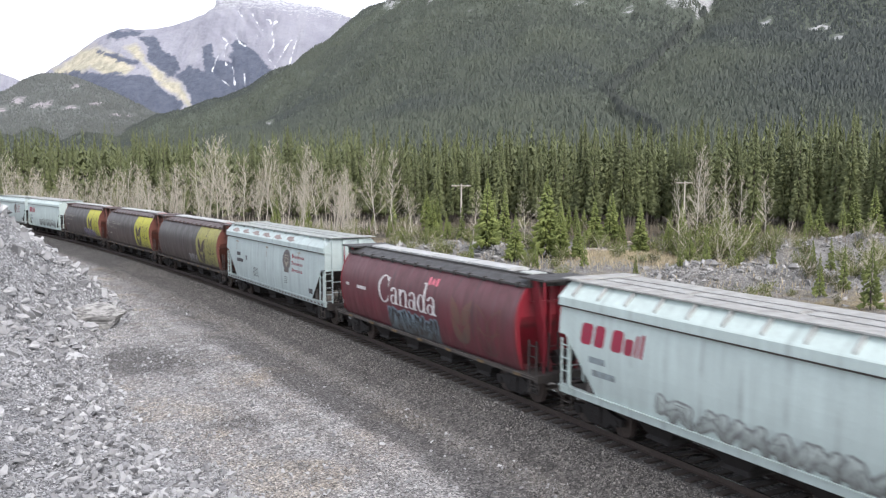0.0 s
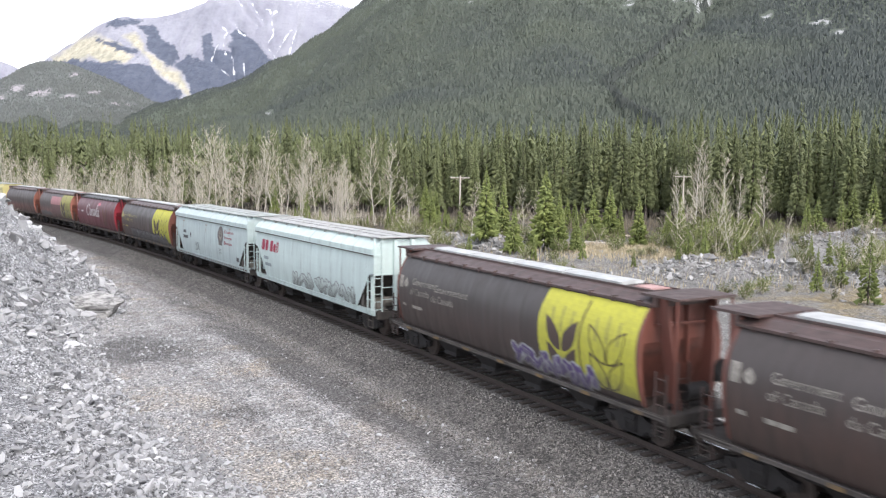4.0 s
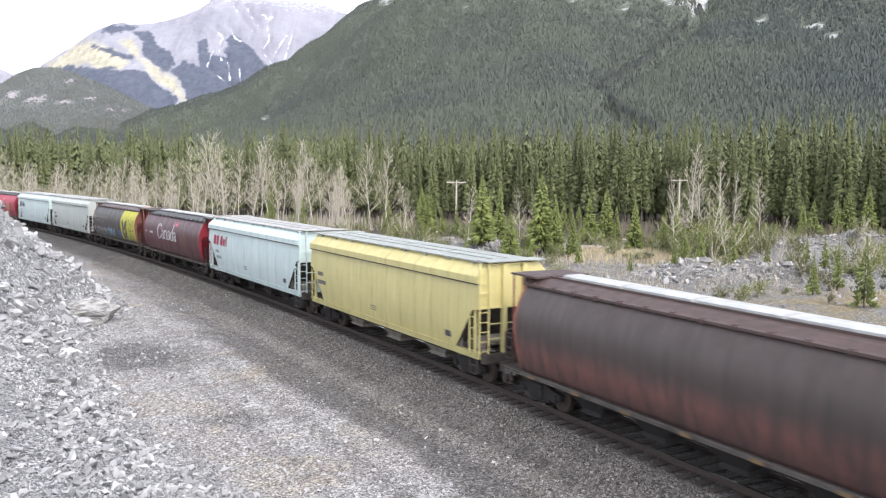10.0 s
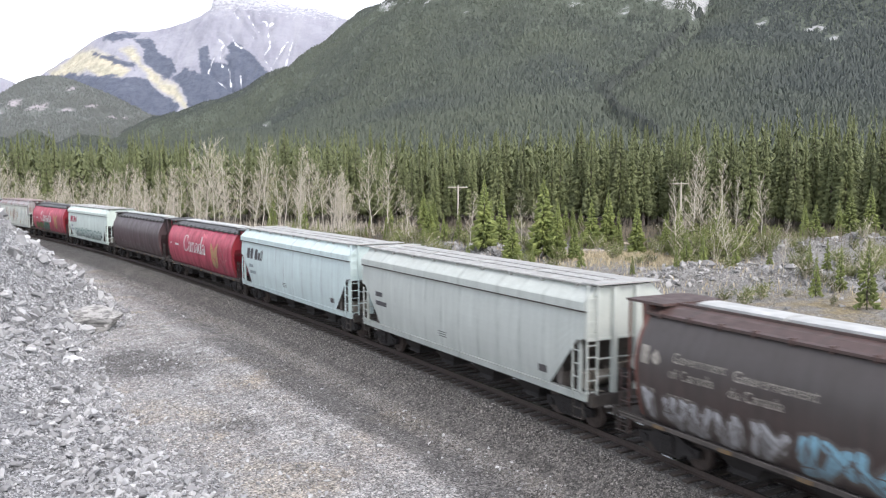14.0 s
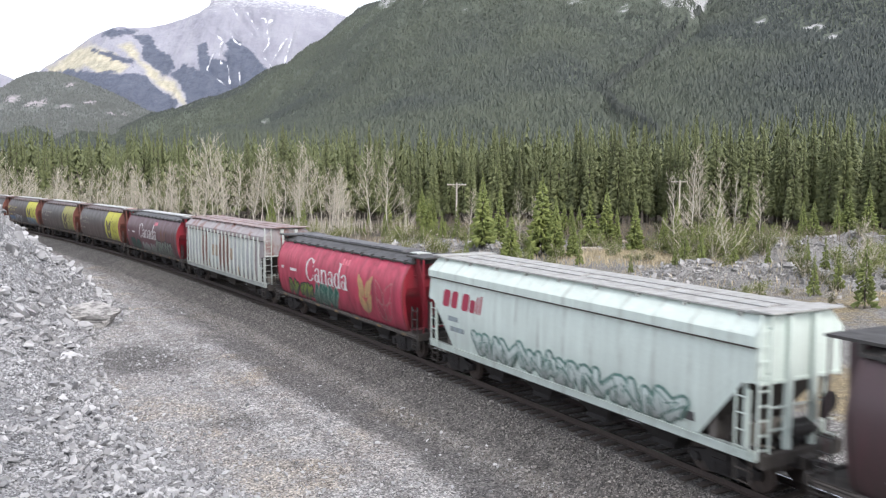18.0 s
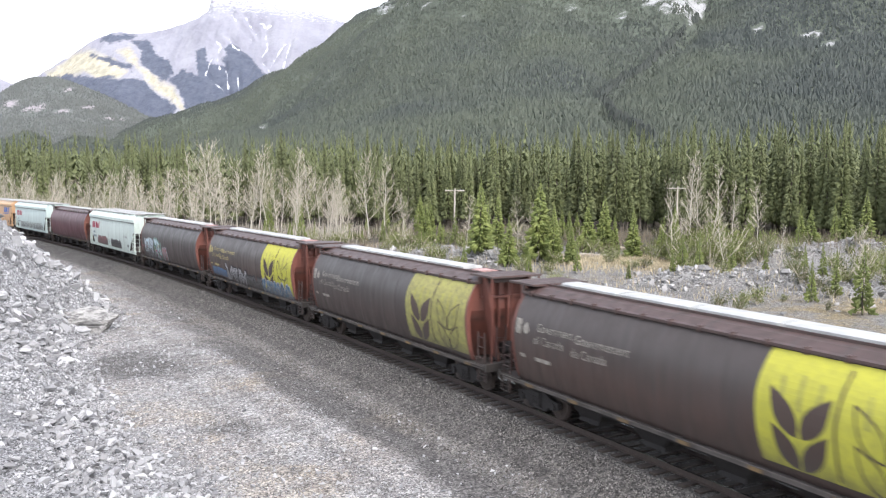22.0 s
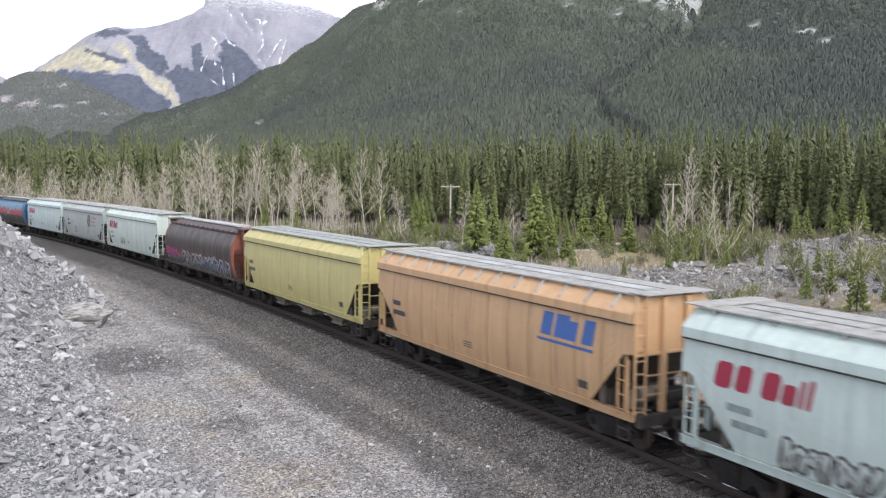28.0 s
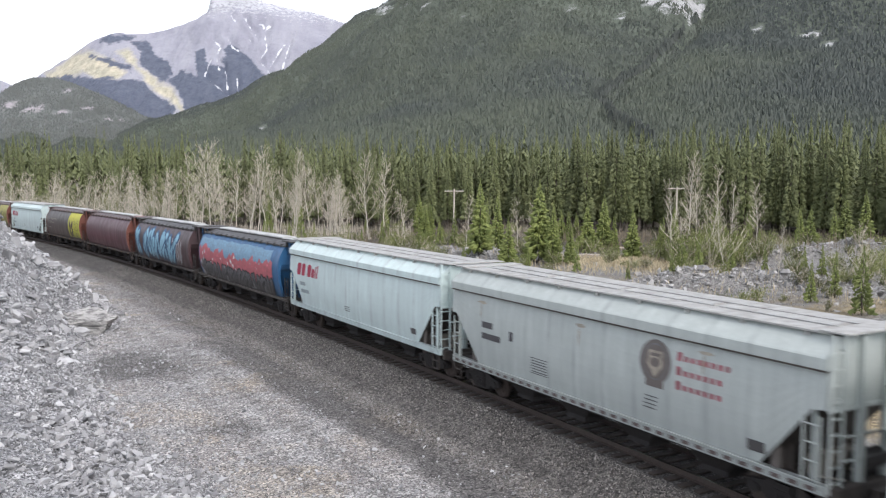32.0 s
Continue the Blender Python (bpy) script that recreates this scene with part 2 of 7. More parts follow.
M_TREAD = plain_mat("worn_wheel_tread", (0.45, 0.44, 0.43), 0.3, 0.1, 10.0, 1.0, 0.05)


# ---- mesh helpers ----
def mesh_of(bm, name, mats, smooth=False):
    me = bpy.data.meshes.new(name)
    bmesh.ops.recalc_face_normals(bm, faces=bm.faces)
    if smooth:
        for f in bm.faces:
            f.smooth = True
    bm.to_mesh(me)
    bm.free()
    for mt in (mats if isinstance(mats, (list, tuple)) else [mats]):
        me.materials.append(mt)
    return me


def part(name, bm, material, parent, label="", smooth=False):
    me = bm if isinstance(bm, bpy.types.Mesh) else mesh_of(bm, name, material, smooth)
    ob = new(name, me)
    ob.parent = parent
    if label:
        tagged(ob, label)
    return ob


def paint_object(ob, material):
    """Give this object its own material on a mesh that others share."""
    ob.material_slots[0].link = "OBJECT"
    ob.material_slots[0].material = material
    return ob


def box(bm, x0, x1, y0, y1, z0, z1):
    v = [bm.verts.new((x, y, z)) for x in (x0, x1) for y in (y0, y1) for z in (z0, z1)]
    for f in ((0, 1, 3, 2), (4, 6, 7, 5), (0, 4, 5, 1), (2, 3, 7, 6), (0, 2, 6, 4), (1, 5, 7, 3)):
        bm.faces.new([v[i] for i in f])


def tube(bm, a, b, r0, r1=None, sides=6, cap=True):
    a, b = Vector(a), Vector(b)
    r1 = r0 if r1 is None else r1
    q = (b - a).to_track_quat("Z", "Y")
    rings = []
    for p, r in ((a, r0), (b, r1)):
        rings.append([bm.verts.new(p + q @ Vector((r * math.cos(k * math.tau / sides), r * math.sin(k * math.tau / sides), 0))) for k in range(sides)])
    for k in range(sides):
        bm.faces.new((rings[0][k], rings[0][(k + 1) % sides], rings[1][(k + 1) % sides], rings[1][k]))
    if cap:
        bm.faces.new(rings[0][::-1])
        bm.faces.new(rings[1])


def limb(bm, pts, radii, sides=5):
    """One bent, tapering stick through the points."""
    rings = []
    for k, (p, r) in enumerate(zip(pts, radii)):
        way = (pts[min(k + 1, len(pts) - 1)] - pts[max(k - 1, 0)]).to_track_quat("Z", "Y")
        rings.append([bm.verts.new(p + way @ Vector((r * math.cos(j * math.tau / sides), r * math.sin(j * math.tau / sides), 0))) for j in range(sides)])
    for a, b in zip(rings, rings[1:]):
        for j in range(sides):
            bm.faces.new((a[j], a[(j + 1) % sides], b[(j + 1) % sides], b[j]))
    bm.faces.new(rings[-1])


def disc(bm, c, r, half, sides=20):
    """A wheel-like drum with its axle along y."""
    x, y, z = c
    rings = []
    for dy, rr in ((-half, r * 0.86), (-half * 0.8, r), (half * 0.8, r), (half, r * 0.86)):
        rings.append([bm.verts.new((x + rr * math.cos(k * math.tau / sides), y + dy, z + rr * math.sin(k * math.tau / sides))) for k in range(sides)])
    for p, q in zip(rings, rings[1:]):
        for k in range(sides):
            bm.faces.new((p[k], p[(k + 1) % sides], q[(k + 1) % sides], q[k]))
    bm.faces.new(rings[0])
    bm.faces.new(rings[-1][::-1])


def raw_mesh(name, verts, faces, mats, slots=None, smooth=False):
    me = bpy.data.meshes.new(name)
    me.from_pydata(verts, [], faces)
    for mt in (mats if isinstance(mats, (list, tuple)) else [mats]):
        me.materials.append(mt)
    if slots is not None:
        me.polygons.foreach_set("material_index", slots)
    if smooth:
        me.polygons.foreach_set("use_smooth", [True] * len(me.polygons))
    me.update()
    return me


# ---- the line of the track ----
HEAD, OFF, S_IN, S_OUT, CURVE = radians(118.27), 17.58, 14.0, 220.0, 0.00154


def track(s):
    """Place and heading of the centre line, s metres from the point abreast of the eye, away from it."""
    ux, uy = math.cos(HEAD), math.sin(HEAD)
    x, y, h = uy * OFF + ux * min(s, S_IN), -ux * OFF + uy * min(s, S_IN), HEAD
    if s > S_IN:
        ds = min(s, S_OUT) - S_IN
        h = HEAD + CURVE * ds
        x += (math.sin(h) - math.sin(HEAD)) / CURVE
        y -= (math.cos(h) - math.cos(HEAD)) / CURVE
    if s > S_OUT:
        x, y = x + math.cos(h) * (s - S_OUT), y + math.sin(h) * (s - S_OUT)
    return x, y, h


def beside(s, off):
    """A point off metres from the centre line; positive is the eye's side."""
    x, y, h = track(s)
    return x - math.sin(h) * off, y + math.cos(h) * off


def track_coords(px, py):
    """Arrays of s and off for arrays of points."""
    ux, uy = math.cos(HEAD), math.sin(HEAD)
    s = px * ux + py * uy
    off = -px * uy + py * ux + OFF
    # the arc
    cx, cy = track(S_IN)[0] - math.sin(HEAD) / CURVE, track(S_IN)[1] + math.cos(HEAD) / CURVE
    rx, ry = px - cx, py - cy
    rad = np.hypot(rx, ry)
    ang = np.arctan2(-rx * -1, -ry)  # heading whose normal points at the centre
    h = np.unwrap(np.stack([np.full_like(ang, HEAD), ang]), axis=0)[1]
    s_arc, off_arc = S_IN + (h - HEAD) / CURVE, 1 / CURVE - rad
    ex, ey, eh = track(S_OUT)
    s_end = S_OUT + (px - ex) * math.cos(eh) + (py - ey) * math.sin(eh)
    off_end = -(px - ex) * math.sin(eh) + (py - ey) * math.cos(eh)
    mid = (s > S_IN) & (s_end <= S_OUT)
    far = (s > S_IN) & (s_end > S_OUT)
    return np.where(far, s_end, np.where(mid, s_arc, s)), np.where(far, off_end, np.where(mid, off_arc, off))


def wave_noise(x, y, size, seed=0, octaves=4):
    """Smooth value noise on arrays, about -1 to 1."""
    out, amp, tot = np.zeros_like(x, dtype=float), 1.0, 0.0
    rng = np.random.RandomState(seed + 17)
    for o in range(octaves):
        table = rng.rand(64, 64) * 2 - 1
        u, v = x / size * 2 ** o + 11.3 * o, y / size * 2 ** o + 5.7 * o
        iu, iv = np.floor(u).astype(int), np.floor(v).astype(int)
        fu, fv = u - iu, v - iv
        fu, fv = fu * fu * (3 - 2 * fu), fv * fv * (3 - 2 * fv)
        a, b = table[iu % 64, iv % 64], table[(iu + 1) % 64, iv % 64]
        c, d = table[iu % 64, (iv + 1) % 64], table[(iu + 1) % 64, (iv + 1) % 64]
        out += amp * ((a * (1 - fu) + b * fu) * (1 - fv) + (c * (1 - fu) + d * fu) * fv)
        tot += amp
        amp *= 0.5
    return out / tot * 1.6


def step(a, b, x):
    t = np.clip((x - a) / (b - a), 0, 1)
    return t * t * (3 - 2 * t)


# distance of the rock bank's toe from the centre line, along the track
TOE_S = [-200, 20, 25, 30, 38, 46, 50, 53, 57, 71, 85, 115, 160, 260]
TOE_O = [12, 12, 12.5, 13.5, 13.7, 13.0, 12.0, 10.4, 8.9, 8.2, 7.9, 6.8, 7.0, 8.0]


HEAPS = [(27, 75, 5.0, 3.6, 1.25), (21.5, 77, 2.4, 2.4, 0.8), (33, 73, 3.0, 3.0, 0.6), (46, 98, 10, 4, 1.5), (60, 96, 12, 4, 1.6), (38, 103, 5, 3, 1.1), (0, 103, 7, 4, 1.0), (6, 98, 3, 3, 0.9)]


def ground_z(x, y):
    """Height of the ground on arrays; rail tops are at zero."""
    x, y = np.asarray(x, float), np.asarray(y, float)
    s, o = track_coords(x, y)
    ao = np.abs(o)
    z = -0.24 - 0.62 * step(1.55, 3.4, ao)
    z += np.where(ao > 3.2, 0.05 * wave_noise(x, y, 3.0, 1), 0.0)
    z -= 0.16 * np.exp(-((o - 4.7) / 0.35) ** 2)
    toe = np.interp(s, TOE_S, TOE_O) + 0.5 * wave_noise(s, o * 0.3, 6.0, 5)
    rise = np.clip(o - toe, 0, None)
    bank = np.minimum(rise * np.interp(s, [20, 35, 44, 52], [0.16, 0.3, 0.62, 0.98]), 6.1 + 0.02 * rise)
    bank = bank + step(0.1, 1.6, rise) * (0.5 * wave_noise(x, y, 2.6, 9) + 0.5 * wave_noise(x, y, 6.0, 10))
    z = np.where(o > 0, z + bank, z)
    z += 6.4 * (1 - step(7.5, 11.5, np.hypot(x, y + 6)))  # the knoll on which the tripod stands
    far = np.clip(-o - 6, 0, None)
    z = np.where(o < -4, z - 0.5 * step(0, 10, far) + step(4, 40, far) * 0.5 * wave_noise(x, y, 22.0, 3), z)
    # heaps of blasted rock beyond the track
    for cx, cy, rx, ry, h in HEAPS:
        g = np.exp(-((x - cx) / rx) ** 2 - ((y - cy) / ry) ** 2)
        z += h * g * (1 + 0.45 * wave_noise(x, y, 3.0, 8))
    z += step(260, 900, y) * 18 * (y > 0)
    return z

# ---- ground ----
def spaced(lo, hi, fine, out, first, grow=1.22):
    """Grid lines: even from lo to hi, ever wider out to the far ends."""
    mid = list(np.arange(lo, hi + 1e-6, fine))
    left, right, d = [], [], first
    while (lo - sum(left) > -out) or (hi + sum(right) < out):
        left.append(d)
        right.append(d)
        d *= grow
    a = [lo - sum(left[:k + 1]) for k in range(len(left))][::-1]
    b = [hi + sum(right[:k + 1]) for k in range(len(right))]
    return np.array(a + mid + b)


def build_ground():
    xs, ys = spaced(-62, 48, 0.55, 4800, 0.8), spaced(8, 125, 0.55, 4800, 0.8)
    gx, gy = np.meshgrid(xs, ys)
    gz = ground_z(gx, gy)
    nx, ny = len(xs), len(ys)
    verts = np.stack([gx.ravel(), gy.ravel(), gz.ravel()], 1)
    i = np.arange(nx * ny).reshape(ny, nx)
    quads = np.stack([i[:-1, :-1].ravel(), i[:-1, 1:].ravel(), i[1:, 1:].ravel(), i[1:, :-1].ravel()], 1)
    s, o = track_coords(gx.ravel(), gy.ravel())
    px, py = gx.ravel(), gy.ravel()
    toe = np.interp(s, TOE_S, TOE_O)
    heap = sum(np.exp(-((px - a) / c) ** 2 - ((py - b) / d) ** 2) for a, b, c, d, h in HEAPS)
    along = wave_noise(s * 0.3, o, 2.4, 23)
    masks = {
        "rubble": np.clip(0.5 + (o - toe + 0.4) * 0.35, 0, 1) + np.clip(heap * 1.2 - 0.1, 0, 1),
        "ballast": np.clip(0.5 + (4.05 - np.abs(o)) * 0.6, 0, 1),
        "grit": np.clip(0.92 - np.abs(o - 5.1 - 0.4 * along) * 0.5 + 0.3 * along, 0, 1) * (o > 0) * np.interp(s, [45, 85], [1, 0.45]) + 0.95 * np.exp(-((px + 14.6) / 4.0) ** 2 - ((py - 39.5) / 4.6) ** 2) * (0.8 + 0.4 * wave_noise(px, py, 2.2, 29)),
        "rut": 0.75 * np.exp(-((o - 7.6 - 0.5 * along) / 0.3) ** 2) * (o > 0) + 0.7 * np.exp(-((o - 9.3 - 0.5 * along) / 0.28) ** 2) * (o > 0) + 0.95 * np.exp(-((px + 7.3) / 1.5) ** 2 - ((py - 29.5) / 0.9) ** 2) + 0.8 * np.exp(-((o - 4.6 - 0.25 * along) / 0.16) ** 2) * (o > 0),
        "soil": np.clip(0.5 + (-o - 5.0) * 0.3, 0, 1),
        "turf": (o < -9) * np.clip(0.36 + 0.45 * wave_noise(px, py, 9, 24) - heap + 0.6 * np.exp(-((px - 21) / 6) ** 2 - ((py - 95) / 8) ** 2), 0, 1),
        "duff": step(110, 132, py + 0.55 * np.clip(px - 15, 0, None)) * (o < -10),
    }
    me = raw_mesh("ground", verts.tolist(), quads.tolist(), M_GROUND, None, True)
    for name, values in masks.items():
        me.attributes.new(name, "FLOAT", "POINT").data.foreach_set("value", np.clip(values, 0, 1).astype(np.float32))
    return tagged(new("ground", me), "grey gravel ground with rock rubble, soil and dry turf", "ground", kind="structure")


build_ground()


# ---- track ----
def build_rail(name, off):
    prof = [(-0.07, -0.18), (0.07, -0.18), (0.07, -0.165), (0.012, -0.14), (0.012, -0.04), (0.036, -0.03), (0.036, 0.0), (-0.036, 0.0), (-0.036, -0.03), (-0.012, -0.04), (-0.012, -0.14), (-0.07, -0.165)]
    ss = np.arange(-660, 830, 3.0)
    verts, faces, slots = [], [], []
    n = len(prof)
    for k, s in enumerate(ss):
        for d, z in prof:
            verts.append((*beside(s, off + d), z))
        if k:
            for j in range(n):
                a, b = (k - 1) * n, k * n
                faces.append((a + j, a + (j + 1) % n, b + (j + 1) % n, b + j))
                slots.append(1 if j == 6 else 0)
    me = raw_mesh(name, verts, faces, [M_RAIL, M_RAILTOP], slots)
    return tagged(new(name, me), "rust-brown steel rail with a polished running surface", "rail", "rails of the track", "structure")


for off in (0.753, -0.753):
    build_rail("rail", off)


def tie_mesh(seed):
    rng = random.Random(seed)
    bm = bmesh.new()
    a = rng.uniform(-0.04, 0.04)
    box(bm, -0.115, 0.115, -1.3 + a, 1.3 + a, -0.38, -0.183)
    bmesh.ops.bevel(bm, geom=bm.edges[:], offset=0.012, segments=1, affect="EDGES")
    return mesh_of(bm, "tie", M_TIE)


def build_ties():
    ties = tagged(new("track_ties"), "dark creosoted timber ties under the rails", "ties", kind="structure")
    kinds = [tie_mesh(k) for k in range(4)]
    rng = random.Random(4)
    rest_v, rest_f = [], []
    for k in range(-1180, 1500):
        s = k * 0.55
        x, y, h = track(s)
        h += rng.uniform(-0.02, 0.02)
        if 4 <= s < 165:
            t = part("tie", kinds[k % 4], None, ties)
            t.matrix_basis = Matrix.Translation((x, y, rng.uniform(-0.012, 0.004))) @ Matrix.Rotation(h, 4, "Z")
        else:
            b = len(rest_v)
            c, q = math.cos(h), math.sin(h)
            for dx, dy, z in ((-.115, -1.3, -.184), (.115, -1.3, -.184), (.115, 1.3, -.184), (-.115, 1.3, -.184), (-.115, -1.3, -.4), (.115, -1.3, -.4), (.115, 1.3, -.4), (-.115, 1.3, -.4)):
                rest_v.append((x + c * dx - q * dy, y + q * dx + c * dy, z))
            for f in ((0, 1, 2, 3), (0, 4, 5, 1), (1, 5, 6, 2), (2, 6, 7, 3), (3, 7, 4, 0)):
                rest_f.append(tuple(b + i for i in f))
    far = part("far_ties", raw_mesh("far_ties", rest_v, rest_f, M_TIE), None, ties)
    tagged(far, kind="stuff")


# ---- covered hopper cars: shapes ----
# grimy steel of chutes and end decks; also shade painted under shells and eaves
M_CHUTE_SHADE = plain_mat("grimy_steel_and_shade", (0.05, 0.042, 0.036), 0.8, 0.4, 3.0)
M_TANK = plain_mat("dusty_tank_and_shade_paint", (0.2, 0.18, 0.15), 0.75, 0.45, 2.5)


def side_round(z):
    """Half width of the cylindrical cars' shell at height z."""
    return 1.6 - (0.52 * ((z - 2.75) / 1.32) ** 2 if z > 2.75 else 0.3 * ((2.75 - z) / 1.6) ** 2)


def side_flat(z):
    """Half width of the flat-sided cars' shell at height z."""
    return 1.48 + 0.1 * (1 - ((z - 2.5) / 1.35) ** 2)


def side_rib(z):
    return 1.5


def loft(bm, columns):
    """Skin between equal rings of points, closed at both ends."""
    rings = [[bm.verts.new(p) for p in ring] for ring in columns]
    n = len(rings[0])
    for a, b in zip(rings, rings[1:]):
        for k in range(n):
            bm.faces.new((a[k], a[(k + 1) % n], b[(k + 1) % n], b[k]))
    bm.faces.new(rings[0])
    bm.faces.new(rings[-1][::-1])
    return rings


def round_shell():
    bm = bmesh.new()
    prof = [(side_round(z), z) for z in np.linspace(1.02, 4.05, 15)]
    ring = [(-y, z) for y, z in prof] + [(-0.6, 4.22), (0.6, 4.22)] + prof[::-1]
    rings = loft(bm, [[(x, y, z) for y, z in ring] for x in np.linspace(-7.5, 7.5, 9)])
    bmesh.ops.delete(bm, geom=[f for f in bm.faces if len(f.verts) > 4], context="FACES_ONLY")
    me = mesh_of(bm, "shell", M_IRON, True)
    for p in me.polygons:
        if len(p.vertices) > 4:
            p.use_smooth = False
    return me


def flat_shell(cut=2.88, run=1.8, half=8.1, low=1.22):
    """Side sheets cut back under the ends, the drip fascia along the eave, and the sloping roof sheets."""
    bm = bmesh.new()
    cols = []
    for x in (-half, -half + 0.34, -half + run, -4, 0, 4, half - run, half - 0.34, half):
        zb = low + float(np.interp(abs(x), [half - run, half - 0.34, half], [0, cut - low, cut - low + 0.05]))
        side = [(side_flat(z), z) for z in np.linspace(zb, 3.8, 8)]
        side += [(1.6, 3.8), (1.6, 4.05), (1.57, 4.09), (1.12, 4.5)]
        cols.append([(x, -y, z) for y, z in side] + [(x, y, z) for y, z in side[::-1]])
    loft(bm, cols)
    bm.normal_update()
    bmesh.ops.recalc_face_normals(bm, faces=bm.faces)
    # faces that look down take the dark slot: their shade is painted on
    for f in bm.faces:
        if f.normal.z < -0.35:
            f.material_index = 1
    return mesh_of(bm, "shell", [M_IRON, M_CHUTE_SHADE], False)


def ladder(bm, x, y, z0, z1, w=0.42, n=None):
    for dx in (-w / 2, w / 2):
        box(bm, x + dx - 0.018, x + dx + 0.018, y - 0.03, y + 0.03, z0, z1)
    n = n or int((z1 - z0) / 0.34)
    for k in range(n):
        z = z0 + (k + 0.5) * (z1 - z0) / n
        box(bm, x - w / 2, x + w / 2, y - 0.015, y + 0.015, z - 0.014, z + 0.014)


def round_roof():
    """Rounded roof sheets, the lip along the eave, clips, and the flat platforms over the ends."""
    bm = bmesh.new()
    prof = [(1.13, 4.0), (1.2, 4.02), (1.2, 4.09), (1.08, 4.12), (0.78, 4.24), (0.45, 4.31)]
    ring = [(-y, z) for y, z in prof] + [(y, z) for y, z in prof[::-1]]
    loft(bm, [[(x, y, z) for y, z in ring] for x in (-7.56, 7.56)])
    for sx in (-1, 1):
        x0, x1 = sorted((sx * 7.0, sx * 8.5))
        box(bm, x0, x1, -1.12, 1.12, 4.29, 4.36)
        box(bm, min(sx * 7.56, sx * 7.66), max(sx * 7.56, sx * 7.66), -1.15, 1.15, 4.02, 4.29)
    for sy in (-1, 1):
        for k in range(14):
            x = -7.02 + k * 1.08
            box(bm, x - 0.035, x + 0.035, min(sy * 1.06, sy * 1.23), max(sy * 1.06, sy * 1.23), 3.97, 4.15)
    for y in (-0.5, 0.5):
        box(bm, -7.0, 7.0, y - 0.03, y + 0.03, 4.28, 4.36)
    return mesh_of(bm, "roof_deck", M_IRON)


def hatch(length, half=0.36, z=4.33, h=0.14):
    bm = bmesh.new()
    loft(bm, [[(x, -half, z), (x, -half, z + h * 0.7), (x, -half * 0.6, z + h), (x, half * 0.6, z + h), (x, half, z + h * 0.7), (x, half, z)] for x in (-length / 2, length / 2)])
    for k in (-0.46, -0.16, 0.16, 0.46):
        box(bm, k * length - 0.03, k * length + 0.03, -half - 0.025, half + 0.025, z, z + h * 0.62)
    return mesh_of(bm, "hatch_cover", M_IRON)


def trough():
    """A flat dark strip added for the shade in the gaps beside the roof hatches."""
    bm = bmesh.new()
    box(bm, -7.5, 7.5, -0.45, 0.45, 4.48, 4.512)
    return mesh_of(bm, "hatch_trough", M_IRON)


def flat_roof(ribbed=False):
    """Two broad running boards on brackets, the hatch trough between them, and a crosswalk over each end."""
    bm = bmesh.new()
    for sy in (-1, 1):
        y0, y1 = sorted((sy * 0.46, sy * 1.24))
        for k in range(4):
            x = -7.95 + k * 3.98
            box(bm, x, x + 3.96, y0, y1, 4.53 - 0.006 * (k % 2), 4.575 - 0.006 * (k % 2))
        if ribbed:
            for k in range(13):
                x = -7.5 + k * 1.22
                v = [bm.verts.new(p) for p in ((x, sy * 1.1, 4.5), (x, sy * 1.54, 4.1), (x, sy * 1.53, 4.2), (x, sy * 1.22, 4.53))]
                w = [bm.verts.new((x + 0.07, q.co.y, q.co.z)) for q in v]
                for a, b in ((0, 1), (1, 2), (2, 3), (3, 0)):
                    bm.faces.new((v[a], v[b], w[b], w[a]))
                bm.faces.new(v)
                bm.faces.new(w[::-1])
        else:
            for k in range(9):
                x = -7.4 + k * 1.83
                box(bm, x, x + 0.06, min(sy * 1.1, sy * 1.26), max(sy * 1.1, sy * 1.26), 4.42, 4.53)
    for x in (-7.55, -3.75, 0, 3.75, 7.55):
        box(bm, x - 0.08, x + 0.08, -0.46, 0.46, 4.5, 4.55)
    for sx in (-1, 1):
        x0, x1 = sorted((sx * 7.6, sx * 8.35))
        box(bm, x0, x1, -1.3, 1.3, 4.58, 4.615)
    return mesh_of(bm, "roof_deck", M_IRON)


def sill(half, z0, z1, y):
    bm = bmesh.new()
    box(bm, -half, half, y - 0.05, y + 0.05, z0, z1)
    box(bm, -half, half, y - 0.1, y + 0.1, z1 - 0.03, z1)
    return mesh_of(bm, "side_sill", M_IRON)


def end_platform():
    """Platform, coupler pocket and steps at the end that points to +x."""
    bm = bmesh.new()
    box(bm, 7.4, 8.62, -1.42, 1.42, 1.02, 1.14)
    box(bm, 8.5, 8.64, -1.45, 1.45, 0.92, 1.2)
    box(bm, 5.2, 8.6, -0.25, 0.25, 0.78, 1.02)
    for sy in (-1, 1):
        for z in (0.5, 0.78):
            box(bm, 8.1, 8.55, sy * 1.36 - 0.03, sy * 1.36 + 0.03, z, z + 0.03)
        for x in (8.1, 8.55):
            box(bm, x - 0.02, x + 0.02, sy * 1.36 - 0.02, sy * 1.36 + 0.02, 0.5, 1.05)
    return mesh_of(bm, "end_platform", M_IRON)


def coupler():
    bm = bmesh.new()
    box(bm, 8.55, 8.86, -0.1, 0.1, 0.78, 0.98)
    box(bm, 8.8, 9.06, -0.14, 0.06, 0.72, 1.02)
    tube(bm, (8.7, 0.3, 0.9), (9.02, 0.32, 0.55), 0.03, 0.03)
    return mesh_of(bm, "coupler", M_IRON)


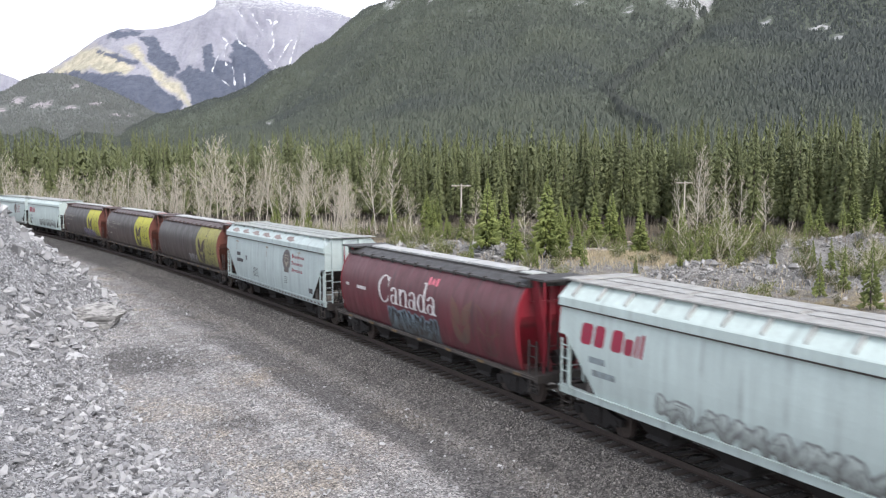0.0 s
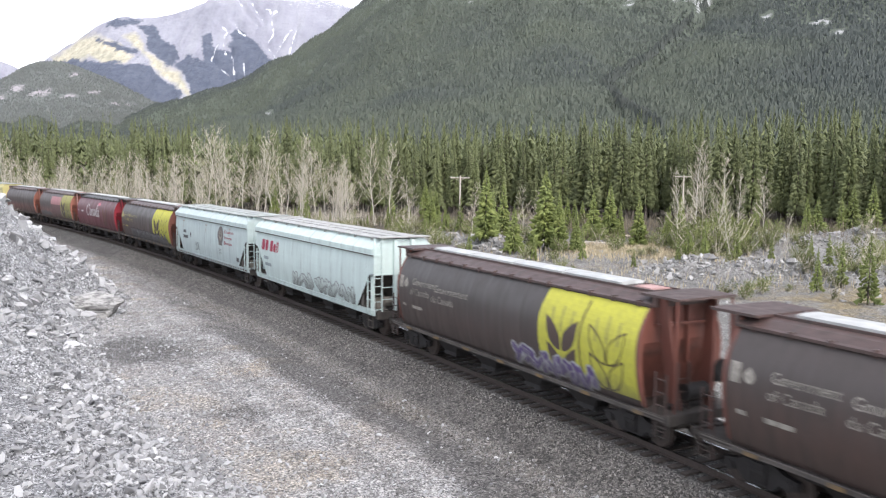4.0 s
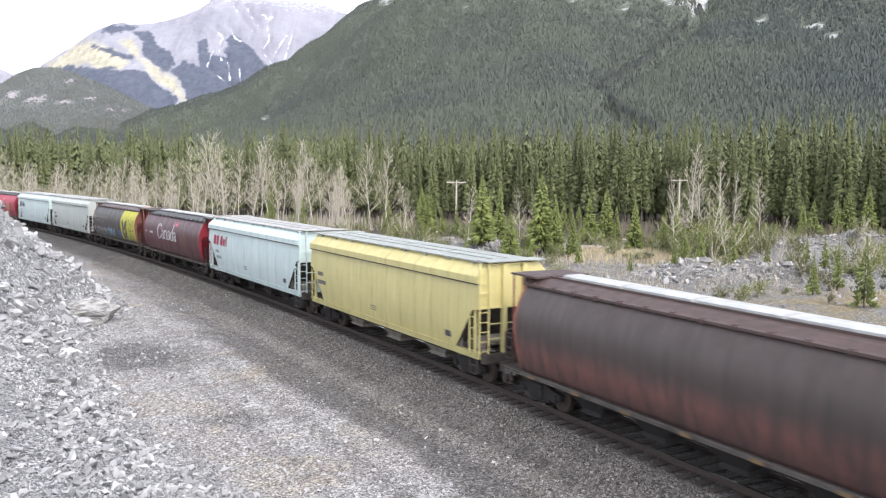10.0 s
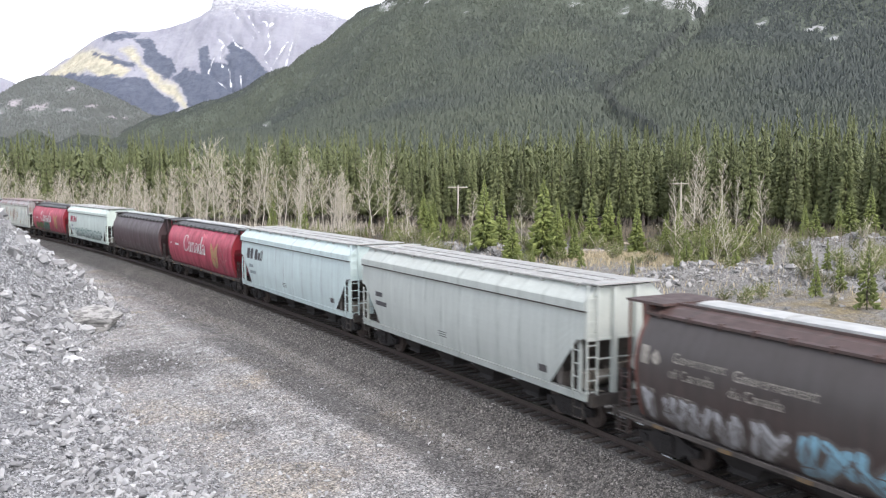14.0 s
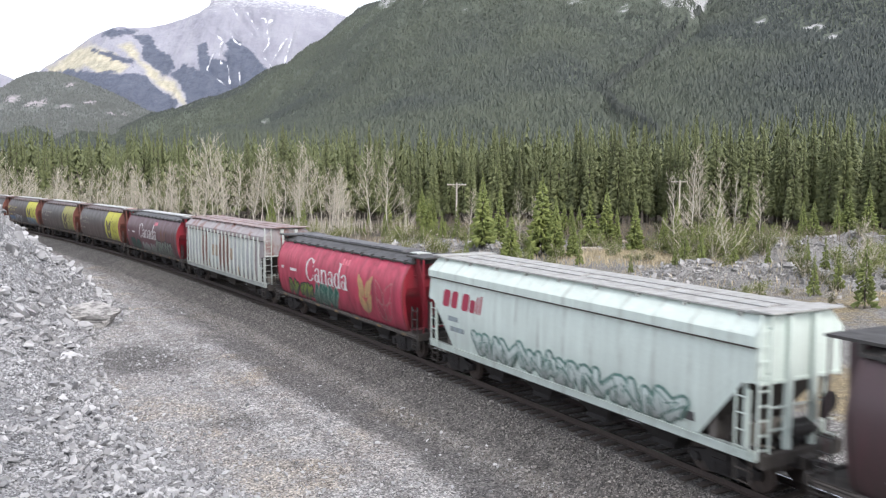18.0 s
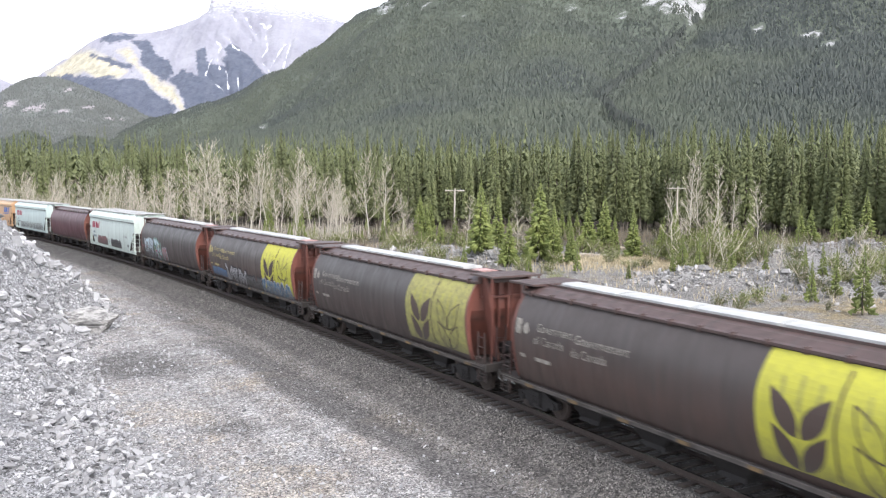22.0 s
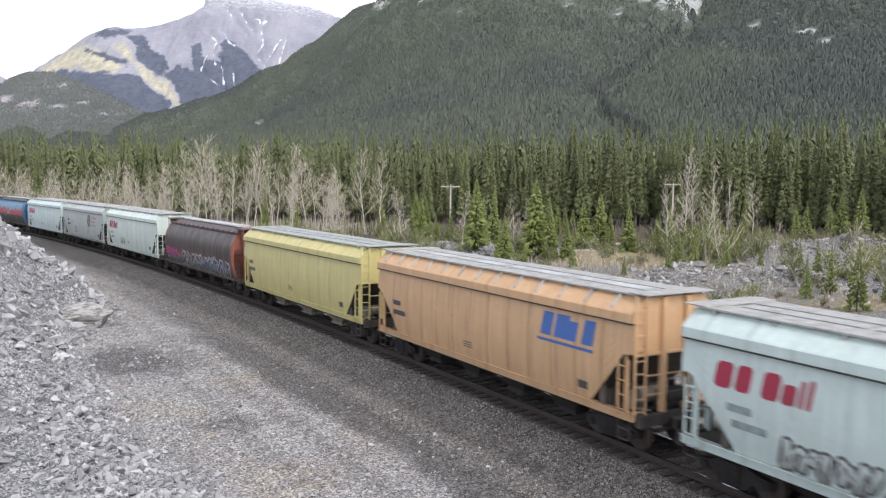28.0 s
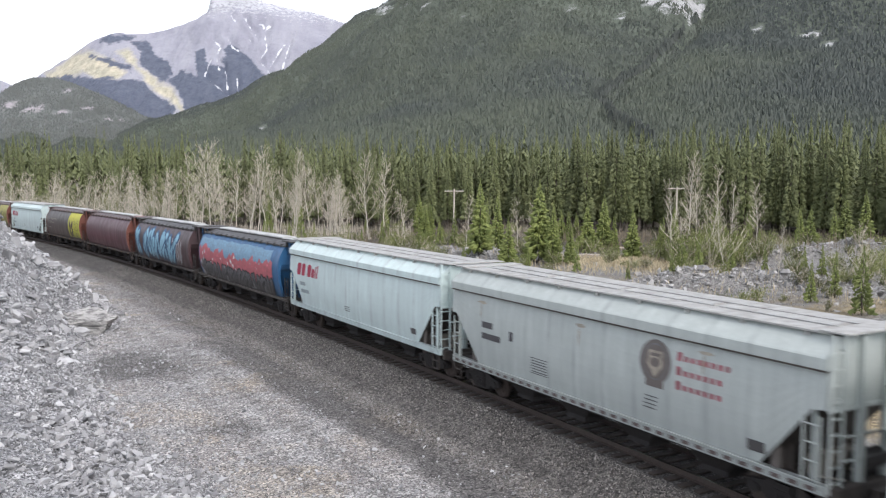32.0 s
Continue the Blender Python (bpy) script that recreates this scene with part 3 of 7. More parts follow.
def round_end():
    """Pieces of a cylindrical car's end cage at +x: name, mesh."""
    out = []
    for sy in (-1, 1):
        bm = bmesh.new()
        v = []
        for x, y, z in ((7.52, 0.98, 4.28), (7.75, 0.55, 1.14)):
            v.append([(x, sy * y - 0.04, z), (x, sy * y + 0.04, z), (x + 0.42, sy * y + 0.04, z), (x + 0.42, sy * y - 0.04, z)])
        loft(bm, v)
        out.append(("slanting_post", mesh_of(bm, "slanting_post", M_IRON)))
        bm = bmesh.new()
        box(bm, 8.38, 8.43, sy * 1.05 - 0.025, sy * 1.05 + 0.025, 1.14, 4.3)
        out.append(("corner_post", mesh_of(bm, "corner_post", M_IRON)))
        bm = bmesh.new()
        box(bm, 7.5, 7.62, sy * 0.2 - 0.03, sy * 0.2 + 0.03, 2.3, 4.05)
        out.append(("end_rib", mesh_of(bm, "end_rib", M_IRON)))
    bm = bmesh.new()
    box(bm, 7.5, 7.63, -1.0, 1.0, 3.45, 3.53)
    out.append(("cross_tie", mesh_of(bm, "cross_tie", M_IRON)))
    return out


def end_sheet():
    """The end plate: upright above, sloping in under the car below."""
    bm = bmesh.new()
    rows = []
    for z in (1.02, 1.5, 1.9, 2.3, 2.7, 3.0, 3.3, 3.7, 4.05, 4.21):
        w = side_round(min(z, 4.05)) - 0.01 if z < 4.1 else 0.6
        x = 7.495 - max(0, 2.9 - z) * 0.62
        rows.append([bm.verts.new((x if abs(y) < 0.9 else 7.495, y * w, z)) for y in (-1, -0.9, -0.86, 0, 0.86, 0.9, 1)])
    for a, b in zip(rows, rows[1:]):
        for k in range(6):
            bm.faces.new((a[k], a[k + 1], b[k + 1], b[k]))
    return mesh_of(bm, "end_sheet", M_IRON)


def flange(side):
    """The raised rim round the end of the shell."""
    bm = bmesh.new()
    prof = [(side_round(z), z) for z in np.linspace(1.2, 4.05, 13)]
    for sy in (side,):
        loft(bm, [[(7.44, sy * (y - 0.04), z), (7.44, sy * (y + 0.025), z), (7.53, sy * (y + 0.025), z), (7.53, sy * (y - 0.04), z)] for y, z in prof])
    return mesh_of(bm, "end_flange", M_IRON)


def one_ladder(x, y, z0, z1):
    bm = bmesh.new()
    ladder(bm, x, y, z0, z1)
    return mesh_of(bm, "ladder", M_IRON)


def end_ladder(top=4.58, y=-1.36, x=8.2):
    bm = bmesh.new()
    for dy in (y - 0.2, y + 0.2):
        box(bm, x, x + 0.05, dy - 0.025, dy + 0.025, 1.1, top)
    for k in range(int((top - 1.2) / 0.36)):
        z = 1.3 + k * 0.36
        box(bm, x, x + 0.03, y - 0.2, y + 0.2, z - 0.014, z + 0.014)
    for z in [q for q in (3.1, 4.2) if q < top]:
        box(bm, 8.08, x + 0.01, y + 0.18, y + 0.22, z, z + 0.05)
    return mesh_of(bm, "end_ladder", M_IRON)


def flat_end():
    """Uprights on the end wall of a flat-sided car and the rails below it, at +x."""
    bm = bmesh.new()
    for y in (-0.45, 0.45):
        box(bm, 8.09, 8.24, y - 0.09, y + 0.09, 1.14, 4.5)
    box(bm, 8.08, 8.16, -1.5, 1.5, 2.86, 2.94)
    tube(bm, (8.22, -1.2, 1.75), (8.22, 1.2, 1.75), 0.022, 0.022, 5)
    tube(bm, (8.22, -1.2, 2.3), (8.22, 1.2, 2.3), 0.022, 0.022, 5)
    for y in (-1.43, 1.43):
        box(bm, 7.7, 7.78, y - 0.05, y + 0.05, 1.14, 2.86)
    return mesh_of(bm, "end_frame", M_IRON)


def flat_platform():
    """End deck, end sill, draught gear and the stirrup steps of a flat-sided car."""
    bm = bmesh.new()
    box(bm, 6.5, 8.3, -1.4, 1.4, 1.06, 1.14)
    box(bm, 8.16, 8.34, -1.45, 1.45, 0.86, 1.2)
    box(bm, 5.2, 8.6, -0.25, 0.25, 0.74, 1.04)
    for sy in (-1, 1):
        for z in (0.42, 0.72):
            box(bm, 7.52, 7.98, sy * 1.5 - 0.03, sy * 1.5 + 0.03, z, z + 0.03)
        for x in (7.52, 7.98):
            box(bm, x - 0.02, x + 0.02, sy * 1.5 - 0.02, sy * 1.5 + 0.02, 0.42, 1.06)
    return mesh_of(bm, "end_platform", M_IRON)


def bolster_web():
    """The upright plate across the car above its truck, with stiffeners, below the sloping end sheet."""
    bm = bmesh.new()
    box(bm, 6.6, 6.64, -1.42, 1.42, 1.14, 1.96)
    for y in (-1.4, -0.95, -0.3, 0.3, 0.95, 1.4):
        box(bm, 6.64, 6.84, y - 0.02, y + 0.02, 1.14, 1.9)
    box(bm, 6.6, 6.9, -1.42, 1.42, 1.93, 1.97)
    return mesh_of(bm, "bolster_web", M_IRON)


def air_tank():
    """The air reservoir, brake cylinder and pipes on the end deck."""
    bm = bmesh.new()
    tube(bm, (7.45, -0.75, 1.52), (7.45, 0.35, 1.52), 0.23, 0.23, 14)
    tube(bm, (7.0, 0.55, 1.42), (7.75, 0.55, 1.42), 0.16, 0.14, 12)
    box(bm, 7.35, 7.55, -1.1, -0.82, 1.24, 1.72)
    for y in (-0.6, 0.2):
        box(bm, 7.38, 7.52, y - 0.04, y + 0.04, 1.14, 1.35)
    tube(bm, (7.45, -1.0, 1.2), (8.1, -0.8, 1.25), 0.03, 0.03, 6)
    tube(bm, (7.6, 0.1, 1.9), (7.6, 1.2, 2.0), 0.025, 0.025, 6)
    return mesh_of(bm, "air_tank", M_IRON)


def brake_gear():
    bm = bmesh.new()
    bmesh.ops.create_cone(bm, cap_ends=True, segments=14, radius1=0.28, radius2=0.28, depth=0.05, matrix=Matrix.Translation((8.5, 0.62, 2.3)) @ Matrix.Rotation(math.pi / 2, 4, "Y"))
    box(bm, 8.34, 8.46, 0.5, 0.74, 1.9, 2.4)
    tube(bm, (8.05, -0.35, 1.62), (8.05, 0.45, 1.62), 0.24, 0.24, 14)
    tube(bm, (7.9, -0.8, 1.2), (7.9, 0.9, 1.2), 0.1, 0.1, 8)
    return mesh_of(bm, "brake_gear", M_IRON)


def chute(width=2.5, top=1.22, low=0.42):
    bm = bmesh.new()
    loft(bm, [[(x * k, -1.15 * k2, z), (x * k, 1.15 * k2, z)] [::1] + [(-x * k, 1.15 * k2, z), (-x * k, -1.15 * k2, z)] for x, k, k2, z in ((width / 2, 1.0, 1.0, top), (width / 2, 0.35, 0.7, low), (width / 2, 0.4, 0.75, low - 0.12))])
    return mesh_of(bm, "discharge_chute", M_IRON)


def eave_rail():
    """A thin dark strip added for the shadow line under the eave."""
    bm = bmesh.new()
    box(bm, -8.08, 8.08, -1.612, -1.5, 3.755, 3.798)
    return mesh_of(bm, "eave_rail", M_CHUTE_SHADE)


def belly():
    """Centre sill, and a dark plate added below the hoppers, between the trucks, to block light and view."""
    bm = bmesh.new()
    box(bm, -8.4, 8.4, -0.3, 0.3, 0.74, 1.0)
    loft(bm, [[(-5.7, y, 1.06), (5.7, y, 1.06), (5.4, y * 0.9, 0.78), (-5.4, y * 0.9, 0.78)] for y in (-1.22, 1.22)])
    return mesh_of(bm, "centre_sill", M_IRON)


def truck_mesh():
    bm = bmesh.new()
    for y in (-1.0, 1.0):
        pts = [(-1.15, 0.62), (-1.15, 0.4), (-0.68, 0.4), (-0.45, 0.2), (0.45, 0.2), (0.68, 0.4), (1.15, 0.4), (1.15, 0.62), (0.7, 0.68), (0.4, 0.82), (-0.4, 0.82), (-0.7, 0.68)]
        loft(bm, [[(x, y + d, z) for x, z in pts] for d in (-0.08, 0.08)])
        for x in (-0.89, 0.89):
            tube(bm, (x, y - 0.14, 0.457), (x, y + 0.14, 0.457), 0.13, 0.13, 10)
        for x in (-0.18, 0, 0.18):
            tube(bm, (x, y - 0.12 if y < 0 else y + 0.12, 0.28), (x, y - 0.12 if y < 0 else y + 0.12, 0.62), 0.07, 0.07, 8)
    box(bm, -0.22, 0.22, -1.15, 1.15, 0.5, 0.78)
    return mesh_of(bm, "truck", M_IRON)


def wheelset_mesh():
    """An axle along y with two flanged, spoked-looking steel wheels, about its own centre."""
    bm = bmesh.new()
    tube(bm, (0, -1.05, 0), (0, 1.05, 0), 0.08, 0.08, 10)
    for sy in (-1, 1):
        disc(bm, (0, sy * 0.76, 0), 0.457, 0.065)
        disc(bm, (0, sy * 0.695, 0), 0.485, 0.015)
        for k in range(5):
            a = k * math.tau / 5
            tube(bm, (0.26 * math.cos(a), sy * 0.82, 0.26 * math.sin(a)), (0.26 * math.cos(a), sy * 0.836, 0.26 * math.sin(a)), 0.06, 0.06, 8)
    return mesh_of(bm, "wheelset", M_WHEEL)


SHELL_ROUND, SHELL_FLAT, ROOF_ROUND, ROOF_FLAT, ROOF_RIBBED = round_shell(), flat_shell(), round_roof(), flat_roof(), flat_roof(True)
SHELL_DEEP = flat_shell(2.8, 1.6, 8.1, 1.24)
HATCH_LONG, HATCH_SLIM = hatch(2.86, 0.45, 4.33, 0.13), hatch(3.5, 0.27, 4.5, 0.1)
TROUGH, FLANGE = trough(), (flange(-1), flange(1))
HATCH_END = hatch(0.7, 0.34, 4.33, 0.06)
SILL_ROUND, SILL_FLAT = sill(8.4, 0.96, 1.1, 1.34), sill(8.1, 1.0, 1.24, 1.47)
PLATFORM, COUPLER, CAGE, SLOPE, FRAME_FLAT, BRAKE = end_platform(), coupler(), round_end(), end_sheet(), flat_end(), brake_gear()
LADDER_R, LADDER_F, END_LADDER = one_ladder(8.2, -1.36, 0.5, 2.3), one_ladder(7.75, -1.55, 1.1, 2.75), end_ladder()
PLATFORM_FLAT, WEB, TANK = flat_platform(), bolster_web(), air_tank()
CHUTE, CHUTE_BIG = chute(), chute(3.4, 1.4, 0.45)
END_LADDER_LOW = end_ladder(2.5, -0.45, 8.1)
BELLY = belly()
EAVE = eave_rail()
TRUCK, WHEELSET = truck_mesh(), wheelset_mesh()
WHEELS = []


def flipped(ob):
    """Turn a part made for the +x end round to the other end."""
    ob.matrix_basis = Matrix.Rotation(math.pi, 4, "Z")
    return ob


def mirrored_y(me, name):
    me = me.copy()
    me.transform(Matrix.Diagonal((-1, 1, 1, 1)))
    me.flip_normals()
    return me


LADDER_R2, LADDER_F2 = mirrored_y(LADDER_R, "ladder"), mirrored_y(LADDER_F, "ladder")


def running_gear(car):
    for x in (-6.75, 6.75):
        t = part("truck", TRUCK, None, car, "dark cast-iron truck frame")
        t.location = (x, 0, 0)
        for dx in (-0.89, 0.89):
            w = part("wheelset", WHEELSET, None, t, "steel wheels on their axle")
            w.location = (dx, 0, 0.457)
            WHEELS.append((w, dx))
    part("centre_sill", BELLY, None, car)
    part("coupler", COUPLER, None, car)
    flipped(part("coupler", COUPLER, None, car))


def round_car(label, paint, roof, lids, end=None, sillmat=None):
    car = tagged(new("hopper_car"), label, "hopper car", "cars of the grain train")
    end, sillmat = end or paint, sillmat or M_SILL
    paint_object(part("shell", SHELL_ROUND, None, car), paint)
    paint_object(part("roof_deck", ROOF_ROUND, None, car), roof)
    for k, lid in enumerate(lids):
        h = paint_object(part("hatch_cover", HATCH_LONG, None, car), lid)
        h.location = (-4.95 + 2.98 * k, 0, 0)
    paint_object(part("end_hatch", HATCH_END, None, car), L_ROSE if roof is R_BROWN else L_SILVER).location = (6.3, 0, 0)
    paint_object(part("side_sill", SILL_ROUND, None, car), sillmat).location = (0, -2.68, 0)
    paint_object(part("side_sill", SILL_ROUND, None, car), sillmat)
    for turn in (False, True):
        for nm, me, mt in (("end_platform", PLATFORM, M_CHUTE_SHADE), ("end_sheet", SLOPE, end), ("end_flange", FLANGE[0], end), ("end_flange", FLANGE[1], end), ("end_ladder", END_LADDER_LOW, roof), *((n, me, end) for n, me in CAGE)):
            p = paint_object(part(nm, me, None, car), mt)
            if turn:
                flipped(p)
    paint_object(part("ladder", LADDER_R, None, car), roof)
    paint_object(part("ladder", LADDER_R2, None, car), roof)
    part("brake_gear", BRAKE, None, car)
    for x in (-4.3, -1.45, 1.45, 4.3):
        part("discharge_chute", CHUTE, None, car).location = (x, 0, 0)
    running_gear(car)
    return car


def flat_car(label, paint, roof, deep=False, trim=None, ribbed=False):
    car = tagged(new("hopper_car"), label, "hopper car", "cars of the grain train")
    trim = trim or paint
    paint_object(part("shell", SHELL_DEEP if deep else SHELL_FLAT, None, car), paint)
    paint_object(part("roof_deck", ROOF_RIBBED if ribbed else ROOF_FLAT, None, car), roof)
    part("hatch_trough", TROUGH, None, car)
    part("eave_rail", EAVE, None, car)
    flipped(part("eave_rail", EAVE, None, car))
    for k in range(4):
        paint_object(part("hatch_cover", HATCH_SLIM, None, car), roof).location = (-5.6 + 3.73 * k, 0, 0)
    paint_object(part("side_sill", SILL_FLAT, None, car), trim).location = (0, -2.94, 0)
    paint_object(part("side_sill", SILL_FLAT, None, car), trim)
    for turn in (False, True):
        for nm, me, mt in (("end_platform", PLATFORM_FLAT, M_CHUTE_SHADE), ("bolster_web", WEB, M_SILL), ("air_tank", TANK, M_TANK), ("end_frame", FRAME_FLAT, trim), ("end_ladder", END_LADDER, trim)):
            p = paint_object(part(nm, me, None, car), mt)
            if turn:
                flipped(p)
    paint_object(part("ladder", LADDER_F, None, car), trim)
    paint_object(part("ladder", LADDER_F2, None, car), trim)
    part("brake_gear", BRAKE, None, car)
    if deep:
        for x in (-3.9, 0, 3.9):
            # yellow hoppers take a dull brown: their shade is put into the colour
            paint_object(part("discharge_chute", CHUTE_BIG, None, car), M_TANK if paint is C_YELLOW else M_CHUTE_SHADE).location = (x, 0, 0)
    else:
        for x in (-4.3, -1.45, 1.45, 4.3):
            part("discharge_chute", CHUTE, None, car).location = (x, 0, 0)
    running_gear(car)
    return car


# ---- paint marks on the car sides ----
TEXT_CACHE = {}


def letters(text):
    """Triangles of a line of plain letters, scaled to a box one wide and one high."""
    if text not in TEXT_CACHE:
        cu = bpy.data.curves.new("letters", "FONT")
        cu.body = text
        ob = new("letters", cu)
        me = bpy.data.meshes.new_from_object(ob.evaluated_get(bpy.context.evaluated_depsgraph_get()))
        co = np.array([v.co[:2] for v in me.vertices])
        lo, hi = co.min(0), co.max(0)
        co = (co - lo) / (hi - lo)
        TEXT_CACHE[text] = [[tuple(co[i]) for i in p.vertices] for p in me.polygons]
        bpy.data.objects.remove(ob)
        bpy.data.meshes.remove(me)
        bpy.data.curves.remove(cu)
    return TEXT_CACHE[text]


def placed(polys, x, z, w, h, lean=0.0):
    return [[(x + (a + lean * b) * w, z + b * h) for a, b in p] for p in polys]


def bar(x, z, w, h, lean=0.0):
    return [[(x, z), (x + w, z), (x + w + lean * h, z + h), (x + lean * h, z + h)]]


def ring_of(x, z, rx, rz, n=18, a0=0.0, a1=math.tau):
    return [[(x + rx * math.cos(a0 + (a1 - a0) * k / n), z + rz * math.sin(a0 + (a1 - a0) * k / n)) for k in range(n)]]


def leaf(x, z, length, width, angle):
    """A pointed leaf from its stalk at (x, z)."""
    up, c, q = [], math.cos(angle), math.sin(angle)
    for k in range(9):
        up.append((k / 8, width * math.sin(math.pi * (k / 8) ** 0.8)))
    pts = up + [(a, -b) for a, b in up[-2:0:-1]]
    return [[(x + (a * c - b * q) * length, z + (a * q + b * c) * length) for a, b in pts]]


def decal(car, name, polys, material, shape, lift=0.008, label="", flat=False):
    """Flat figures laid as a thin film of paint on the shell's near side."""
    bm = bmesh.new()
    layer = bm.verts.layers.float.new("layer")
    for k, p in enumerate(polys):
        vs = [bm.verts.new((a, 0, b)) for a, b in p]
        for v in vs:
            v[layer] = 0 if flat else k * 0.00012
        try:
            bm.faces.new(vs)
        except ValueError:
            pass
    bmesh.ops.triangulate(bm, faces=[f for f in bm.faces if len(f.verts) > 4])
    zs = [v.co.z for v in bm.verts]
    if shape is not side_rib:
        z = math.floor(min(zs) / 0.14) * 0.14 + 0.14
        while z < max(zs):
            bmesh.ops.bisect_plane(bm, geom=bm.verts[:] + bm.edges[:] + bm.faces[:], plane_co=(0, 0, z), plane_no=(0, 0, 1))
            z += 0.14
    for v in bm.verts:
        v.co.y = -(shape(v.co.z) + lift + v[layer])
    ob = part(name, bm, material, car, label)
    if name.endswith(("stencil", "row", "stroke", "leaves", "name_line", "lettering", "patch", "seam")) or len(polys) > 20:
        tagged(ob, kind="stuff")
    return ob


def paint_film(name, color, worn=0.35, gap=0.62):
    """Sprayed or stencilled paint, worn through to grime in places."""
    m = Mat(name, 0.65)
    f = m.noise(5.0, 7, 0.75)
    s = m.noise(2.0, 5, 0.6, stretch=(1.5, 1.5, 0.2))
    col = m.mix(m.ramp(f, [(0.42, 0.0), (0.68, min(1.0, worn * 1.35))]), color, (0.09, 0.075, 0.065))
    col = m.mix(m.ramp(s, [(0.5, 0.0), (0.85, worn)]), col, (0.07, 0.06, 0.055))
    low = m.maths("ADD", m.axis(2), m.maths("MULTIPLY", m.noise(3.0, 5, 0.7, stretch=(1.5, 1.5, 0.4)), 1.3))
    col = m.mix(m.ramp(m.maths("SUBTRACT", 2.75, low), [(0.15, 0.0), (0.95, 0.72)]), col, (0.085, 0.075, 0.066))
    return m.done(col)


P_WHITE = paint_film("white_lettering", (0.75, 0.72, 0.7), 0.35)
P_CREAM = paint_film("faded_cream_lettering", (0.38, 0.35, 0.3), 0.6)
P_GOLD = paint_film("faded_gold_lettering", (0.5, 0.42, 0.16), 0.4)
P_RED = paint_film("red_lettering", (0.38, 0.02, 0.06), 0.3)
P_OLDNAME = paint_film("worn_red_lettering", (0.36, 0.06, 0.09), 0.55)
P_OLDRED = paint_film("worn_reflector_red", (0.22, 0.12, 0.12), 0.6)
P_PINK = paint_film("pink_flag_paint", (0.75, 0.18, 0.24), 0.3)
P_YELLOW = paint_film("yellow_emblem_paint", (0.52, 0.5, 0.06), 0.2)
P_DULLYEL = paint_film("faded_yellow_emblem_paint", (0.36, 0.34, 0.1), 0.45)
P_LEAF = paint_film("dark_leaf_paint", (0.075, 0.05, 0.04), 0.2)
P_TAN = paint_film("tan_wheat_paint", (0.5, 0.3, 0.13), 0.45)
P_DUSKY = paint_film("dusky_wheat_paint", (0.165, 0.075, 0.055), 0.5)
P_GREY = paint_film("grey_stencil", (0.3, 0.36, 0.37), 0.4)
P_DARK = paint_film("dark_stencil", (0.06, 0.06, 0.065), 0.3)
P_CREST = paint_film("grey_crest_paint", (0.14, 0.12, 0.11), 0.3)
P_BLUE = paint_film("blue_lettering", (0.05, 0.14, 0.42), 0.25)
P_ORANGE = paint_film("orange_reflector_paint", (0.55, 0.3, 0.04), 0.6)
P_RUST = paint_film("rust_patch", (0.22, 0.07, 0.03), 0.4)
P_OLDPINK = paint_film("old_pink_patch", (0.42, 0.19, 0.2), 0.35)
P_PALEBLUE = paint_film("pale_blue_spray", (0.25, 0.48, 0.6), 0.3)
P_BLUEGREY = paint_film("grey_blue_spray", (0.22, 0.31, 0.36), 0.5)
P_STAINED = paint_film("stained_pale_panel", (0.45, 0.49, 0.47), 0.25)
P_FADEDPINK = paint_film("faded_pink_outline", (0.5, 0.2, 0.2), 0.6)
P_AWN = paint_film("olive_awn_paint", (0.37, 0.35, 0.07), 0.3)
P_SKY = paint_film("dull_blue_spray", (0.1, 0.24, 0.38), 0.5)
P_GREEN = paint_film("dark_green_spray", (0.015, 0.12, 0.085), 0.25)
P_LIME = paint_film("lime_green_spray", (0.17, 0.25, 0.035), 0.3)
P_MINT = paint_film("mint_spray", (0.21, 0.33, 0.27), 0.4)
P_MAGENTA = paint_film("magenta_spray", (0.5, 0.05, 0.22), 0.25)
P_VIOLET = paint_film("violet_spray", (0.13, 0.08, 0.25), 0.3)
P_SILVER = paint_film("silver_spray", (0.45, 0.45, 0.46), 0.4)
P_BLACK = paint_film("black_spray", (0.03, 0.03, 0.035), 0.2)
P_RUSTPANEL = paint_film("rusted_panel_paint", (0.2, 0.085, 0.06), 0.6)
P_TANPANEL = paint_film("tan_stained_panel", (0.4, 0.3, 0.2), 0.6)
P_GREYPANEL = paint_film("grey_stained_panel", (0.43, 0.44, 0.44), 0.22)
P_TANSTREAK = paint_film("tan_rust_streak", (0.38, 0.34, 0.27), 0.5)
P_SEAM = paint_film("brown_seam_stain", (0.34, 0.18, 0.085), 0.4)
P_HAZEBLUE = paint_film("hazy_blue_spray", (0.1, 0.2, 0.36), 0.4)
P_SMOKE = paint_film("grey_smoke_spray", (0.16, 0.16, 0.165), 0.5)
P_ICE = paint_film("icy_white_spray", (0.6, 0.72, 0.76), 0.2)
P_WASH = paint_film("light_blue_wash", (0.17, 0.31, 0.43), 0.4)
P_SMEARPINK = paint_film("dull_pink_haze", (0.36, 0.24, 0.24), 0.4)
P_MAGPALE = paint_film("pale_magenta_spray", (0.55, 0.16, 0.34), 0.25)
P_BLUEDARK = paint_film("dark_blue_outline", (0.04, 0.1, 0.2), 0.25)
P_TEAL = paint_film("teal_spray", (0.03, 0.22, 0.24), 0.25)
P_SMEAR = paint_film("dull_rose_smear", (0.2, 0.1, 0.1), 0.6)
P_RUSTEAVE = paint_film("pinkish_rust_stain", (0.34, 0.27, 0.25), 0.5)
P_MINTPALE = paint_film("faded_mint_spray", (0.58, 0.66, 0.62), 0.2)
